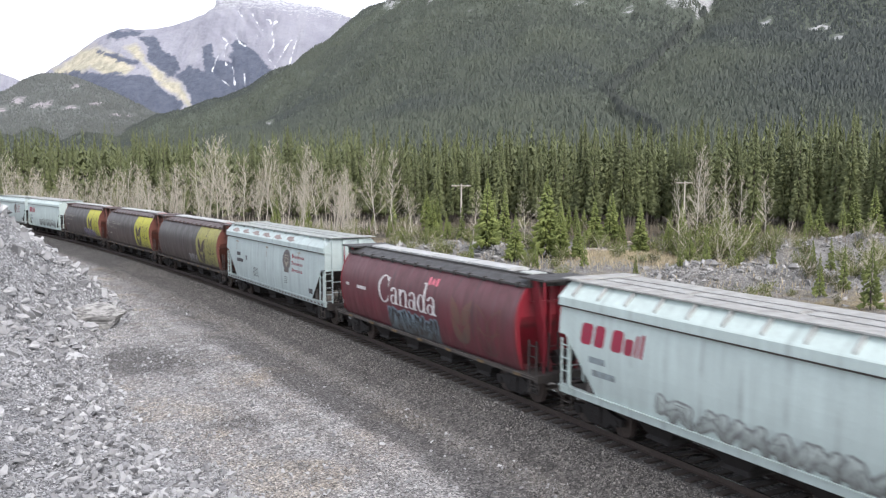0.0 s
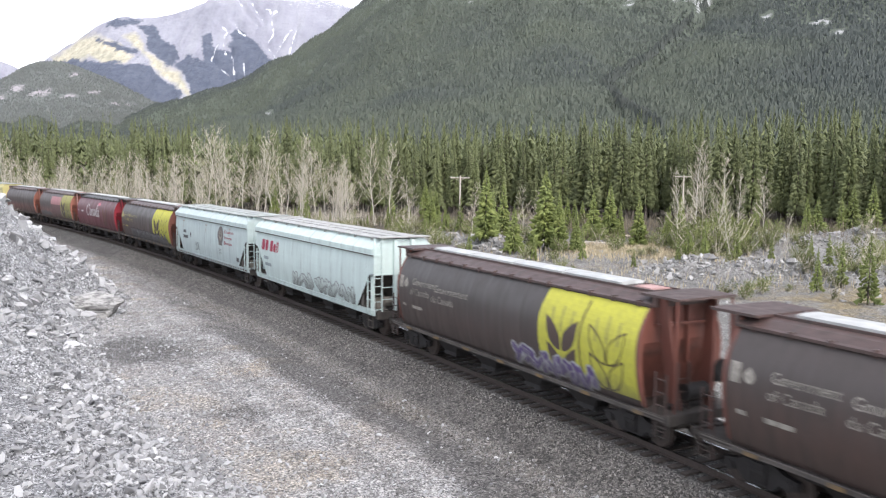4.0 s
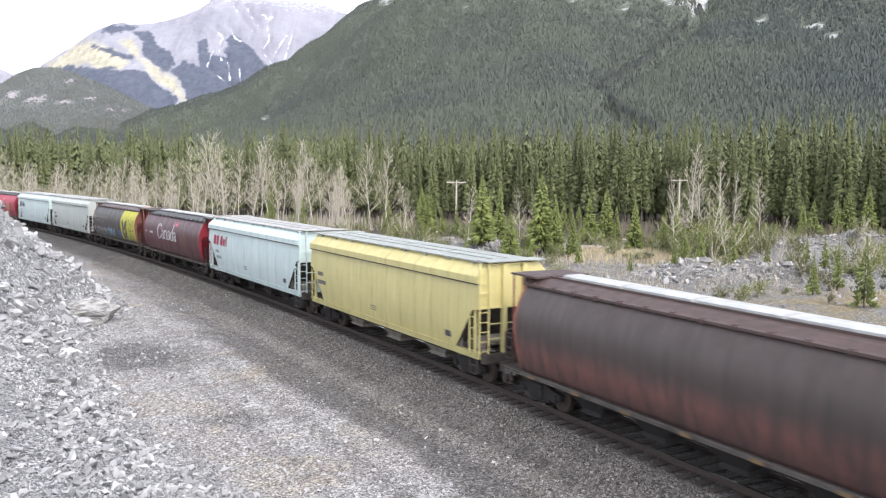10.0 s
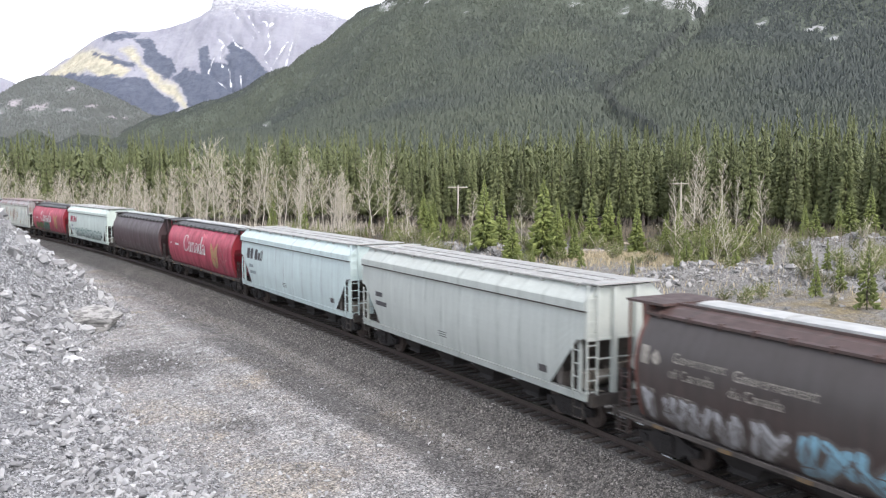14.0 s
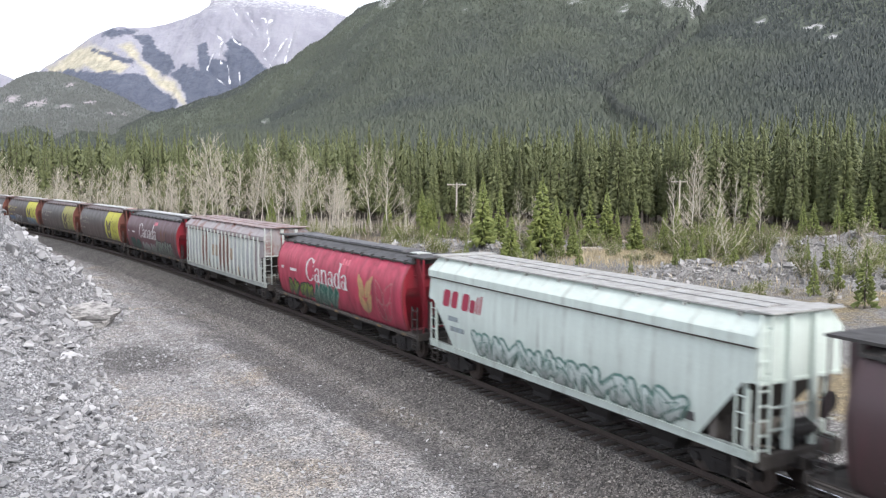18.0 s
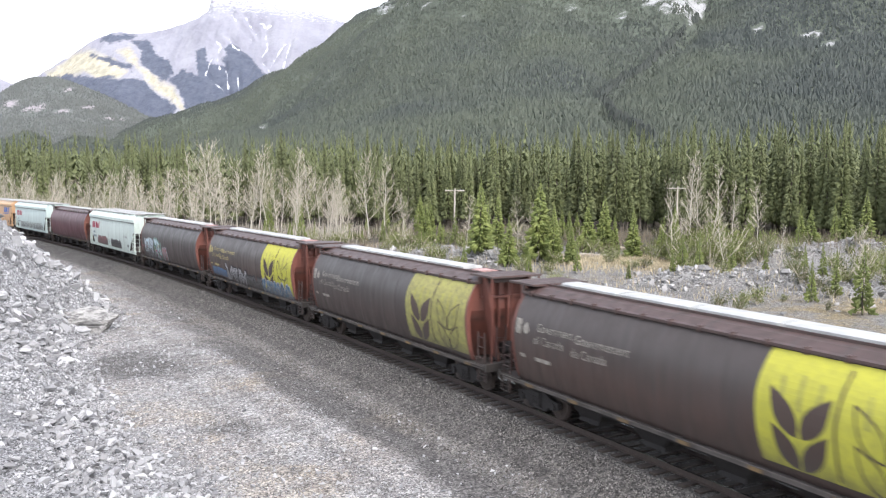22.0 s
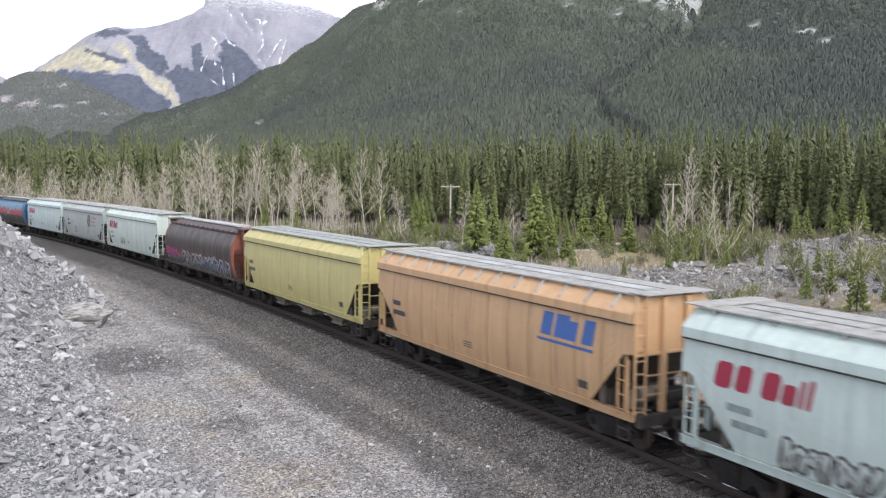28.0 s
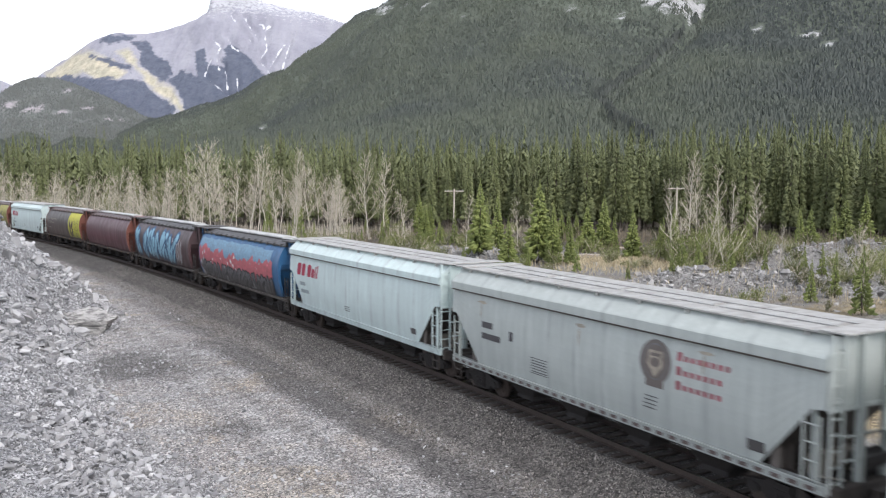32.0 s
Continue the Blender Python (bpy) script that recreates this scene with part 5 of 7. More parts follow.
def build_train():
    R, F = side_round, side_flat
    cars = []
    add = cars.append
    c = white_car(C_CYAN, ribbed=True); grime_figures(c, -3.5, 5, 1.3, 1.9, F, 1); add(c)
    c = canada_car(); tag_blocks(c, -2.4, 1.9, 1.25, 1.95, P_BLACK, P_BLUEGREY, R, 2, 6, cloud=P_BLUEGREY); add(c)
    c = crest_car(C_SKYGREY); decal(c, "rust_patch", sum((blot(-6.5 + 1.9 * k, 4.24, 0.55, 0.13, k) + blot(-6.1 + 1.9 * k, 4.17, 0.5, 0.07, k + 20) for k in range(6)), []), P_RUSTEAVE, lambda z: 1.57 - (z - 4.09) * 1.09, 0.012, "rust stains along the eave"); add(c)
    c = brown_car(P_DULLYEL, None, C_BROWN2); tag_blocks(c, 0.8, 2.6, 1.3, 1.8, P_SILVER, P_CREST, R, 3, 4); add(c)
    c = brown_car(P_YELLOW, P_CREAM); add(c)
    c = brown_car(P_YELLOW, P_CREAM, C_BROWN2); tag_blocks(c, 1.2, 5.6, 1.3, 1.75, P_VIOLET, P_SILVER, R, 4); add(c)
    c = white_car(C_CYAN); grime_figures(c, -2, 6, 1.3, 2.0, F, 5); add(c)
    add(crest_car(C_SKYGREY))
    c = brown_car(P_YELLOW, P_GOLD); tag_blocks(c, -4.4, 6.8, 1.24, 1.75, P_STONE, P_BLACK, R, 6, 13, cloud=P_SMOKE); add(c)
    add(canada_car(label="maroon cylindrical hopper car, large lettering and a faded wheat ear"))
    c = brown_car(None, None, C_BLUSH, "brown hopper car with faded pink and yellow patches"); decal(c, "pink_patch", bar(-1.7, 2.72, 4.6, 0.95), P_OLDPINK, R, 0.008); wheat(c, P_DULLYEL, 2.95, 7.46); smear(c, -1.6, 2.8, 1.6, 2.75, P_SMEAR, R, 70, 0.15, 0.005); scrawl(c, 2.4, 7.6, 1.3, 2.3, P_SILVER, R, 71, 6); smear(c, -7.4, -2.2, 1.25, 1.7, P_SMOKE, R, 72, 0.2); add(c)
    c.children[2].material_slots[0].material = L_PINK
    c = brown_car(None, None, C_BLUSH, "dark brown cylindrical hopper car worn to red below"); add(c)
    c = white_car(C_YELLOW, R_SKY, "pale yellow covered hopper car with dark stencils", True, None); decal(c, "number_stencil", bar(-7.1, 2.5, 0.7, 0.2) + bar(-7.1, 2.08, 1.05, 0.2), P_CREST, F, 0.009); add(c)
    add(white_car(C_WHITE))
    add(canada_car(C_MAROON2, label="dark maroon cylindrical hopper car with large lettering"))
    c = brown_car(P_YELLOW, P_CREAM, C_BROWN2); tag_blocks(c, -7.2, -2.5, 1.28, 1.9, P_SILVER, P_CREST, R, 8); tag_blocks(c, -2.2, 0.4, 1.3, 2.0, P_PALEBLUE, P_CREST, R, 9, 3); decal(c, "graffiti_fill", ring_of(2.2, 1.8, 0.5, 0.3), P_BLUE, R, 0.014); add(c)
    c = white_car(C_GREY, label="light grey covered hopper car with dark stencils", name=None); decal(c, "number_stencil", bar(-6.6, 2.5, 0.7, 0.2) + bar(-6.6, 2.1, 1.1, 0.2), P_DARK, F, 0.009); add(c)
    add(white_car(C_WHITE, label="cool white covered hopper car with dark name blocks", name=P_DARK))
    add(canada_car(C_RED, label="bright red cylindrical hopper car with large lettering"))
    c = round_car("near-black cylindrical hopper car streaked with grime", C_DARK, R_BLACK, S4); scrawl(c, -6.8, 5, 1.35, 2.0, P_STONE, R, 10, 12); reflectors(c, R); add(c)
    c = white_car(C_MINT, label="mint white covered hopper car with green scrawls"); tag_blocks(c, -5, 5.6, 1.3, 2.1, P_MINTPALE, P_GREENDIM, F, 11, 11); add(c)
    c = canada_car(C_RED, D4, "bright red hopper car with green graffiti and wheat"); tag_blocks(c, -6.2, -2.7, 1.35, 1.9, P_LIME, P_BLACK, R, 12, 3); tag_blocks(c, -2.6, 0.6, 1.25, 2.1, P_GREEN, P_MINT, R, 13, 4); add(c)
    c = flat_car("rust-streaked grey hopper car with upright ribs", C_RUSTY, R_RUST, True, C_GREY); add(c)
    ribs(c)
    c = canada_car(C_MAROON2, label="dark maroon hopper car with lettering and grey-green graffiti"); tag_blocks(c, -6.4, -3.2, 1.28, 1.85, P_GREEN, P_BLACK, R, 14, 4); tag_blocks(c, -2.8, 1.2, 1.2, 1.6, P_SAGE, P_SILVER, R, 114, 5); smear(c, -3.0, 6.6, 1.03, 1.2, P_CREAM, R, 115, 0.08, 0.02); tag_blocks(c, 1.5, 6.0, 1.22, 2.1, P_SAGE, P_BLACK, R, 15, 5, cloud=P_MINT); add(c)
    add(brown_car(P_YELLOW, P_CREAM))
    add(brown_car(P_DULLYEL, P_CREAM, C_BROWN2))
    c = brown_car(P_YELLOW, P_GOLD); smear(c, -7.0, -4.0, 1.3, 1.85, P_HAZEBLUE, R, 16, 0.15); tag_blocks(c, -4.0, -0.4, 1.24, 2.1, P_SILVER, P_BLACK, R, 17, 5); tag_blocks(c, -0.4, 2.6, 1.24, 1.75, P_SMOKE, P_BLACK, R, 117, 5, cloud=P_SMEAR); tag_blocks(c, 2.6, 7.2, 1.24, 1.75, P_SKY, P_SILVER, R, 18, 6, cloud=P_HAZEBLUE); add(c)
    c = brown_car(None, None, C_BROWN2, "dark brown cylindrical hopper car with large white graffiti"); decal(c, "graffiti_line", bar(-7.3, 2.0, 2.0, 0.07) + bar(-6.4, 1.6, 1.0, 0.06), P_OLDPINK, R, 0.01); tag_blocks(c, -6.3, -3.7, 1.7, 2.75, P_ICE, P_CREST, R, 19, 3); tag_blocks(c, -5.9, -3.0, 1.24, 1.75, P_SILVER, P_BLACK, R, 119, 7); tag_blocks(c, -3.6, -1.6, 1.3, 2.65, P_ICE, P_MINT, R, 20, 2, cloud=P_MINT); splatter(c, -3.3, -1.8, 1.4, 2.4, [P_GOLD, P_MAGENTA, P_GREEN], R, 121, 9); tag_blocks(c, -1.5, -0.2, 1.3, 2.1, P_OLDPINK, P_SILVER, R, 21, 2); add(c)
    c = white_car(C_MINT, label="mint white covered hopper car with red and dark graffiti"); tag_blocks(c, -4.9, -1.2, 1.3, 2.05, P_OLDPINK, P_CREST, F, 22, 7, cloud=P_SMEARPINK); tag_blocks(c, 0.2, 3.6, 1.3, 1.95, P_SMOKE, P_BLACK, F, 23, 6, cloud=P_CREST); scrawl(c, 4.6, 6.0, 2.2, 2.9, P_CREST, F, 123, 3); add(c)
    add(brown_car(None, None, C_MAROON2, "maroon-brown cylindrical hopper car with faded flanks"))
    c = white_car(C_CYAN); tag_blocks(c, -5, 6, 1.3, 1.95, P_MINTPALE, P_SMOKE, F, 24, 12); add(c)
    c = white_car(C_ORANGE, R_PALE, "peach orange covered hopper car with blue blocks", False, None, True)
    for k, w in enumerate((0.55, 0.68, 0.42, 0.52)):
        decal(c, "name_block", bar(3.85 + 0.68 * k, 2.86, w, 0.74 if k != 2 else 0.6, 0.16), P_BLUE, F, 0.009, "blue slanted block of a painted name")
    decal(c, "name_underline", bar(3.7, 2.66, 2.75, 0.09), P_BLUE, F, 0.009)
    for lid in c.children:
        if lid.name.startswith("hatch_cover"):
            paint_object(lid, L_WHITE)
    decal(c, "number_stencil", bar(-6.6, 2.4, 0.7, 0.2) + bar(-6.6, 2.0, 1.1, 0.2), P_DARK, F, 0.009)
    decal(c, "panel_seam", sum((bar(-6.6 + 1.22 * k, 1.25, 0.035, 2.48) for k in range(12)), []), P_SEAM, F, 0.005, "brown upright panel seams"); add(c)
    c = white_car(C_YELLOW, R_SKY, "pale yellow covered hopper car with dark stencils", True, None); decal(c, "number_stencil", bar(-7.1, 2.5, 0.7, 0.2) + bar(-7.1, 2.08, 1.05, 0.2), P_CREST, F, 0.009); add(c)
    c = brown_car(None, None, C_BLUSH, "dark brown hopper car with a row of bright graffiti"); tag_blocks(c, -7.5, -4.3, 1.5, 2.1, P_MAGPALE, P_MAGENTA, R, 25, 6); tag_blocks(c, -7.5, -4.0, 1.22, 1.62, P_BLACK, P_WHITE, R, 125, 8); tag_blocks(c, -3.4, 1.0, 1.3, 2.0, P_BLACK, P_WHITE, R, 26, 6); smear(c, -4.0, 6.6, 1.04, 1.2, P_WHITE, R, 126, 0.06, 0.02); tag_blocks(c, 1.0, 6.6, 1.2, 2.0, P_BLUEDARK, P_WHITE, R, 27, 7, cloud=P_VIOLET); splatter(c, -7.4, 6.4, 1.1, 1.7, [P_WHITE, P_VIOLET, P_TEAL], R, 127, 20); add(c)
    c = white_car(C_MINT); grime_figures(c, -3.2, -1.8, 1.5, 2.0, F, 28); add(c)
    add(crest_car(C_DIMGREY, R_PALE))
    add(white_car(C_WHITE))
    c = round_car("blue hopper car covered in pink and red graffiti", C_BLUE, R_BLACK, W4); smear(c, -7.6, 6.2, 2.3, 3.75, P_WASH, R, 29, 0.1, 0.005); smear(c, -7.6, 6.6, 1.6, 3.0, P_CORAL, R, 129, 0.45, 0.009); tag_blocks(c, -7.2, 6.4, 1.24, 2.0, P_SMOKE, P_BLACK, R, 30, 15, cloud=P_SILVER); splatter(c, -7.2, 6.2, 2.0, 3.0, [P_WHITE, P_PINK, P_SILVER], R, 130, 12); add(c)
    c = round_car("dark hopper car with large bright blue graffiti", C_DARK, R_BLACK, W4); tag_blocks(c, -7.2, 4.4, 1.5, 3.4, P_PALEBLUE, P_BLUEDARK, R, 131, 6); tag_blocks(c, 3.6, 5.6, 1.4, 3.2, P_SILVER, P_SMEAR, R, 132, 3); add(c)
    add(brown_car(None, None, C_MAROON2, "maroon-brown cylindrical hopper car, plain and faded"))
    add(brown_car(P_YELLOW, P_CREAM))
    add(white_car(C_WHITE))
    add(brown_car(P_DULLYEL, P_CREAM, C_BROWN2))
    return cars


def ribs(car):
    """Side panels of several colours between upright posts."""
    tints = {"r": P_RUSTPANEL, "t": P_TANPANEL, "g": P_GREYPANEL, "m": P_STAINED}
    for k, code in enumerate("gmgmrrmhhrrrhgmmgm"):
        x, fields = -7.14 + k * 0.76, [(1.35, 3.78, code)]
        if code == "h":
            fields = [(1.35, 2.2, "m"), (2.2, 2.95, "t"), (2.95, 3.78, "g" if k % 2 else "m")]
        for z0, z1, tint in fields:
            decal(car, "side_panel", bar(x, z0, 0.72, z1 - z0), tints[tint], side_flat, 0.006, {"r": "rusted side panel", "t": "tan-stained side panel"}.get(tint, "pale grey side panel"))
    for x in (-2.6, 3.5, 6.4):
        decal(car, "reflector", bar(x, 1.36, 0.12, 0.5), P_ORANGE, side_flat, 0.03, "upright yellow reflector")
    bm = bmesh.new()
    box(bm, -0.045, 0.045, -1.66, -1.48, 1.25, 3.98)
    me = mesh_of(bm, "side_rib", M_IRON)
    for k in range(20):
        r = paint_object(part("side_rib", me, None, car), C_GREY)
        r.location.x = -7.2 + k * 0.76


TRAIN = build_train()


# ---- hills ----
def sky_line(a, table):
    """Tangent of the height angle of a crest, by the tangent of the bearing."""
    return np.interp(a, [p[0] for p in table], [p[1] for p in table])


BIG = [(-0.7, 0.01), (-0.385, 0.03), (-0.364, 0.043), (-0.347, 0.056), (-0.33, 0.068), (-0.313, 0.067), (-0.284, 0.077), (-0.255, 0.084), (-0.222, 0.0925), (-0.203, 0.101), (-0.183, 0.112), (-0.161, 0.1255), (-0.138, 0.14), (-0.102, 0.166), (-0.059, 0.198), (0.02, 0.25), (0.12, 0.3), (0.4, 0.33), (0.8, 0.3), (1.4, 0.2)]
DIM = [(-1.4, 0.05), (-0.8, 0.07), (-0.6, 0.075), (-0.501, 0.095), (-0.483, 0.107), (-0.462, 0.1145), (-0.436, 0.114), (-0.418, 0.109), (-0.385, 0.096), (-0.351, 0.08), (-0.31, 0.066), (-0.2, 0.05), (0.0, 0.03)]
FAR = [(-0.62, 0.1), (-0.55, 0.112), (-0.51, 0.115), (-0.49, 0.108), (-0.46, 0.09)]
GULLY = [(0.305, 0.2), (0.292, 0.178), (0.24, 0.13), (0.185, 0.095), (0.21, 0.07), (0.25, 0.048)]


# bare rock ledges on the mountainside: bearing, height, half sizes
LEDGES = [(0.278, 0.2, 0.034, 0.013), (0.248, 0.206, 0.02, 0.008), (0.293, 0.186, 0.01, 0.012), (0.368, 0.173, 0.007, 0.006), (0.43, 0.167, 0.02, 0.005), (0.45, 0.157, 0.012, 0.004), (0.155, 0.196, 0.012, 0.004), (0.21, 0.186, 0.009, 0.006), (0.18, 0.166, 0.006, 0.003), (-0.01, 0.198, 0.01, 0.004), (-0.2, 0.058, 0.005, 0.004), (0.09, 0.19, 0.006, 0.003), (0.03, 0.187, 0.006, 0.003), (0.31, 0.163, 0.005, 0.003)]


DIM_LEDGES = [(-0.49, 0.083, 0.012, 0.006), (-0.468, 0.078, 0.008, 0.005), (-0.455, 0.08, 0.008, 0.006), (-0.43, 0.075, 0.012, 0.003), (-0.4, 0.08, 0.012, 0.0025), (-0.375, 0.068, 0.008, 0.003), (-0.51, 0.072, 0.01, 0.004), (-0.42, 0.1, 0.01, 0.003), (-0.36, 0.066, 0.008, 0.002)]
LEDGES += DIM_LEDGES + [(-0.06, 0.194, 0.01, 0.008), (-0.035, 0.197, 0.008, 0.003), (0.3, 0.192, 0.012, 0.008)]


def bare_rock(a, e):
    out = np.zeros_like(a)
    for x, y, w, h in LEDGES:
        out = np.maximum(out, np.exp(-((a - x) / w) ** 2 - ((e - y - 0.3 * h * np.sin((a - x) / w * 2)) / h) ** 2))
    return out


def near_line(a, e, pts):
    best = np.full_like(a, 9.0)
    for (x0, y0), (x1, y1) in zip(pts, pts[1:]):
        t = np.clip(((a - x0) * (x1 - x0) + (e - y0) * (y1 - y0)) / ((x1 - x0) ** 2 + (y1 - y0) ** 2), 0, 1)
        best = np.minimum(best, np.hypot(a - x0 - t * (x1 - x0), e - y0 - t * (y1 - y0)))
    return best


def hill(name, table, base, crest_at, a0, a1, na, nd, rough, seed, power=1.1, gully=None):
    """A slope that climbs from base to crest, fanned out from the eye. Returns arrays too."""
    a = np.linspace(a0, a1, na)
    d = np.concatenate([np.linspace(base, crest_at, nd), crest_at * np.array([1.06, 1.15])])
    A, D = np.meshgrid(a, d)
    t = np.clip((D - base) / (crest_at - base), 0, 1)
    sharp = sky_line(A, table)
    soft = sum(sky_line(A + k, table) for k in np.linspace(-0.07, 0.07, 9)) / 9
    top = (soft + (sharp - soft) * t ** 14) * crest_at + EYE[2]
    X = A * D
    Z = -3 + (top + 3) * t ** power
    Z += rough * t * (1 - 0.97 * t ** 4) * (wave_noise(X, D, crest_at * 0.16, seed, 5) + 0.5 * wave_noise(X * 2.2, D * 0.4, crest_at * 0.1, seed + 1, 4))
    if gully:
        E = (Z - EYE[2]) / D
        away = near_line(A, E, gully)
        Z -= D * (0.011 * np.exp(-(away / 0.006) ** 2) + 0.013 * np.exp(-(away / 0.035) ** 2))
    Z = np.where(D > crest_at, Z - (D - crest_at) * 0.7, Z)
    i = np.arange(A.size).reshape(A.shape)
    quads = np.stack([i[:-1, :-1].ravel(), i[:-1, 1:].ravel(), i[1:, 1:].ravel(), i[1:, :-1].ravel()], 1)
    return np.stack([X.ravel(), D.ravel(), Z.ravel()], 1), quads, (A, D, Z)


def slope_mat(name, wood, rock, share):
    m = Mat(name, 0.95)
    n = m.noise(0.012, 6, 0.6)
    col = m.mix(m.ramp(m.noise(0.004, 4, 0.5), [(0.35, 0.0), (0.65, 1.0)]), wood, scaled(wood, 1.5))
    at = m.n.new("ShaderNodeAttribute")
    at.attribute_name = "ledge"
    bare = m.maths("MAXIMUM", m.ramp(n, [(share, 0.0), (share + 0.04, 1.0)]), m.ramp(m.maths("ADD", at.outputs["Fac"], m.maths("MULTIPLY", m.maths("SUBTRACT", m.noise(0.045, 6, 0.75), 0.55), 2.4)), [(0.4, 0.0), (0.75, 0.85)]))
    col = m.mix(bare, col, rock)
    return m.done(col, m.noise(0.08, 5, 0.7), 1.0, 6.0)


def peak_mat():
    """Grey limestone: pale streaked talus, snow in the gullies, dusted summit, dark woods low down, pale dry grass on
    one flank with its sunlight put into the colour.
    """
    m = Mat("snowy_limestone", 0.95)
    z = m.axis(2)

    def mask(name, lo, hi, ragged, size):
        a = m.n.new("ShaderNodeAttribute")
        a.attribute_name = name
        return m.ramp(m.maths("ADD", a.outputs["Fac"], m.maths("MULTIPLY", m.maths("SUBTRACT", m.noise(size, 6, 0.7), 0.5), ragged)), [(lo, 0.0), (hi, 1.0)])

    talus = m.noise(0.02, 6, 0.65, stretch=(1.0, 0.1, 0.2), dist=0.5)
    # the bluish haze of distance is put into the rock and woods colours
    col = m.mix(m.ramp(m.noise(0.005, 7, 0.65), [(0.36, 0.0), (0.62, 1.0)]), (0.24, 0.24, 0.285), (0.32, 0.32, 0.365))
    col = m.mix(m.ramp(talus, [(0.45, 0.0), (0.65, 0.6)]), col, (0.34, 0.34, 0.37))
    # sunlight on the dry flank is painted in as a cream tone
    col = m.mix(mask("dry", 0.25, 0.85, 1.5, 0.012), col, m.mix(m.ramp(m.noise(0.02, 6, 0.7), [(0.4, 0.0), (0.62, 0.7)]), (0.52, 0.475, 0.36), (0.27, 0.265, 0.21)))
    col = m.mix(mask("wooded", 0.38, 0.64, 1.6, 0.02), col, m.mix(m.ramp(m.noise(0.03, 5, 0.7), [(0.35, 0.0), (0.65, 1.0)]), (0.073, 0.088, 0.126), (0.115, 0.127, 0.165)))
    col = m.mix(mask("snow", 0.35, 0.7, 0.9, 0.05), col, (0.72, 0.73, 0.75))
    ledge = m.maths("ADD", m.maths("MULTIPLY", m.noise(0.05, 7, 0.75, stretch=(1, 1, 2.0)), 2.6), -1.6)
    a = m.n.new("ShaderNodeAttribute")
    a.attribute_name = "summit"
    col = m.mix(m.ramp(m.maths("ADD", a.outputs["Fac"], ledge), [(0.35, 0.0), (0.75, 0.75)]), col, (0.6, 0.61, 0.64))
    return m.done(col, m.noise(0.03, 6, 0.7), 1.0, 12.0)


M_SLOPE = slope_mat("wooded_hillside", (0.066, 0.078, 0.06), (0.42, 0.42, 0.425), 0.78)
# the far hillside's colour is lightened to hold the haze
M_SLOPE2 = slope_mat("hazed_wooded_hillside", (0.098, 0.106, 0.098), (0.4, 0.36, 0.375), 0.78)
M_PEAK = peak_mat()


def tree_cones(pts, heights, seed, sides=5, tiers=2, slim=0.17):
    """Arrays of small spiky conifers joined into one mesh."""
    rng = np.random.RandomState(seed)
    n = len(pts)
    verts, faces = [], []
    per = tiers * (sides + 1)
    ang0 = rng.rand(n) * math.tau
    out = np.zeros((n, per, 3))
    for k in range(tiers):
        z0, z1 = 0.06 + 0.8 * k / tiers, min(1.0, 0.06 + 0.8 * (k + 1) / tiers + 0.3)
        if k == tiers - 1:
            z1 = 1.0
        r = slim * (1 - 0.75 * k / tiers)
        for j in range(sides):
            a = ang0 + math.tau * j / sides + k
            rr = r * (0.75 + 0.5 * rng.rand(n)) * heights
            out[:, k * (sides + 1) + j] = np.stack([pts[:, 0] + rr * np.cos(a), pts[:, 1] + rr * np.sin(a), pts[:, 2] + (z0 + rng.rand(n) * 0.05) * heights], 1)
        out[:, k * (sides + 1) + sides] = np.stack([pts[:, 0], pts[:, 1], pts[:, 2] + z1 * heights], 1)
    base = np.arange(n)[:, None] * per
    tri = []
    for k in range(tiers):
        o = k * (sides + 1)
        for j in range(sides):
            tri.append(np.concatenate([base + o + j, base + o + (j + 1) % sides, base + o + sides], 1))
    return out.reshape(-1, 3), np.concatenate(tri, 0)


def woods_on(grid, count, seed, lo, hi, name, label, e_max=0.3, a_lim=(-0.62, 0.62), gully=None, bare=0.9, mat=None, within=None):
    A, D, Z = grid
    rng = np.random.RandomState(seed)
    a = rng.uniform(*a_lim, count)
    nd = D.shape[0]
    v = rng.rand(count) ** 1.08 * (nd - 3.01)
    u = (a - A[0, 0]) / (A[0, -1] - A[0, 0]) * (A.shape[1] - 1.001)
    iu, iv = u.astype(int), v.astype(int)
    fu, fv = u - iu, v - iv
    z = (Z[iv, iu] * (1 - fu) + Z[iv, iu + 1] * fu) * (1 - fv) + (Z[iv + 1, iu] * (1 - fu) + Z[iv + 1, iu + 1] * fu) * fv
    d = D[iv, 0] * (1 - fv) + D[iv + 1, 0] * fv
    x = a * d
    e = (z - EYE[2]) / d
    keep = (e < e_max) & (wave_noise(x, d, 90, seed + 3) < bare)
    if gully:
        keep &= bare_rock(a, e) < np.maximum(0.22, 0.5 + 0.9 * wave_noise(x, d, 30, 77))
    if within:
        keep &= near_line(a, e + 0.002 * wave_noise(x, d, 60, 78), gully) < within * (0.5 + 0.5 * rng.rand(count))
    pts = np.stack([x, d, z - 0.5], 1)[keep]
    hs = rng.uniform(lo, hi, len(pts))
    vs, fs = tree_cones(pts, hs, seed, 3, 1, 0.33)
    return tagged(new(name, raw_mesh(name, vs.tolist(), fs.tolist(), mat or M_FARWOOD)), label, "trees", kind="stuff")


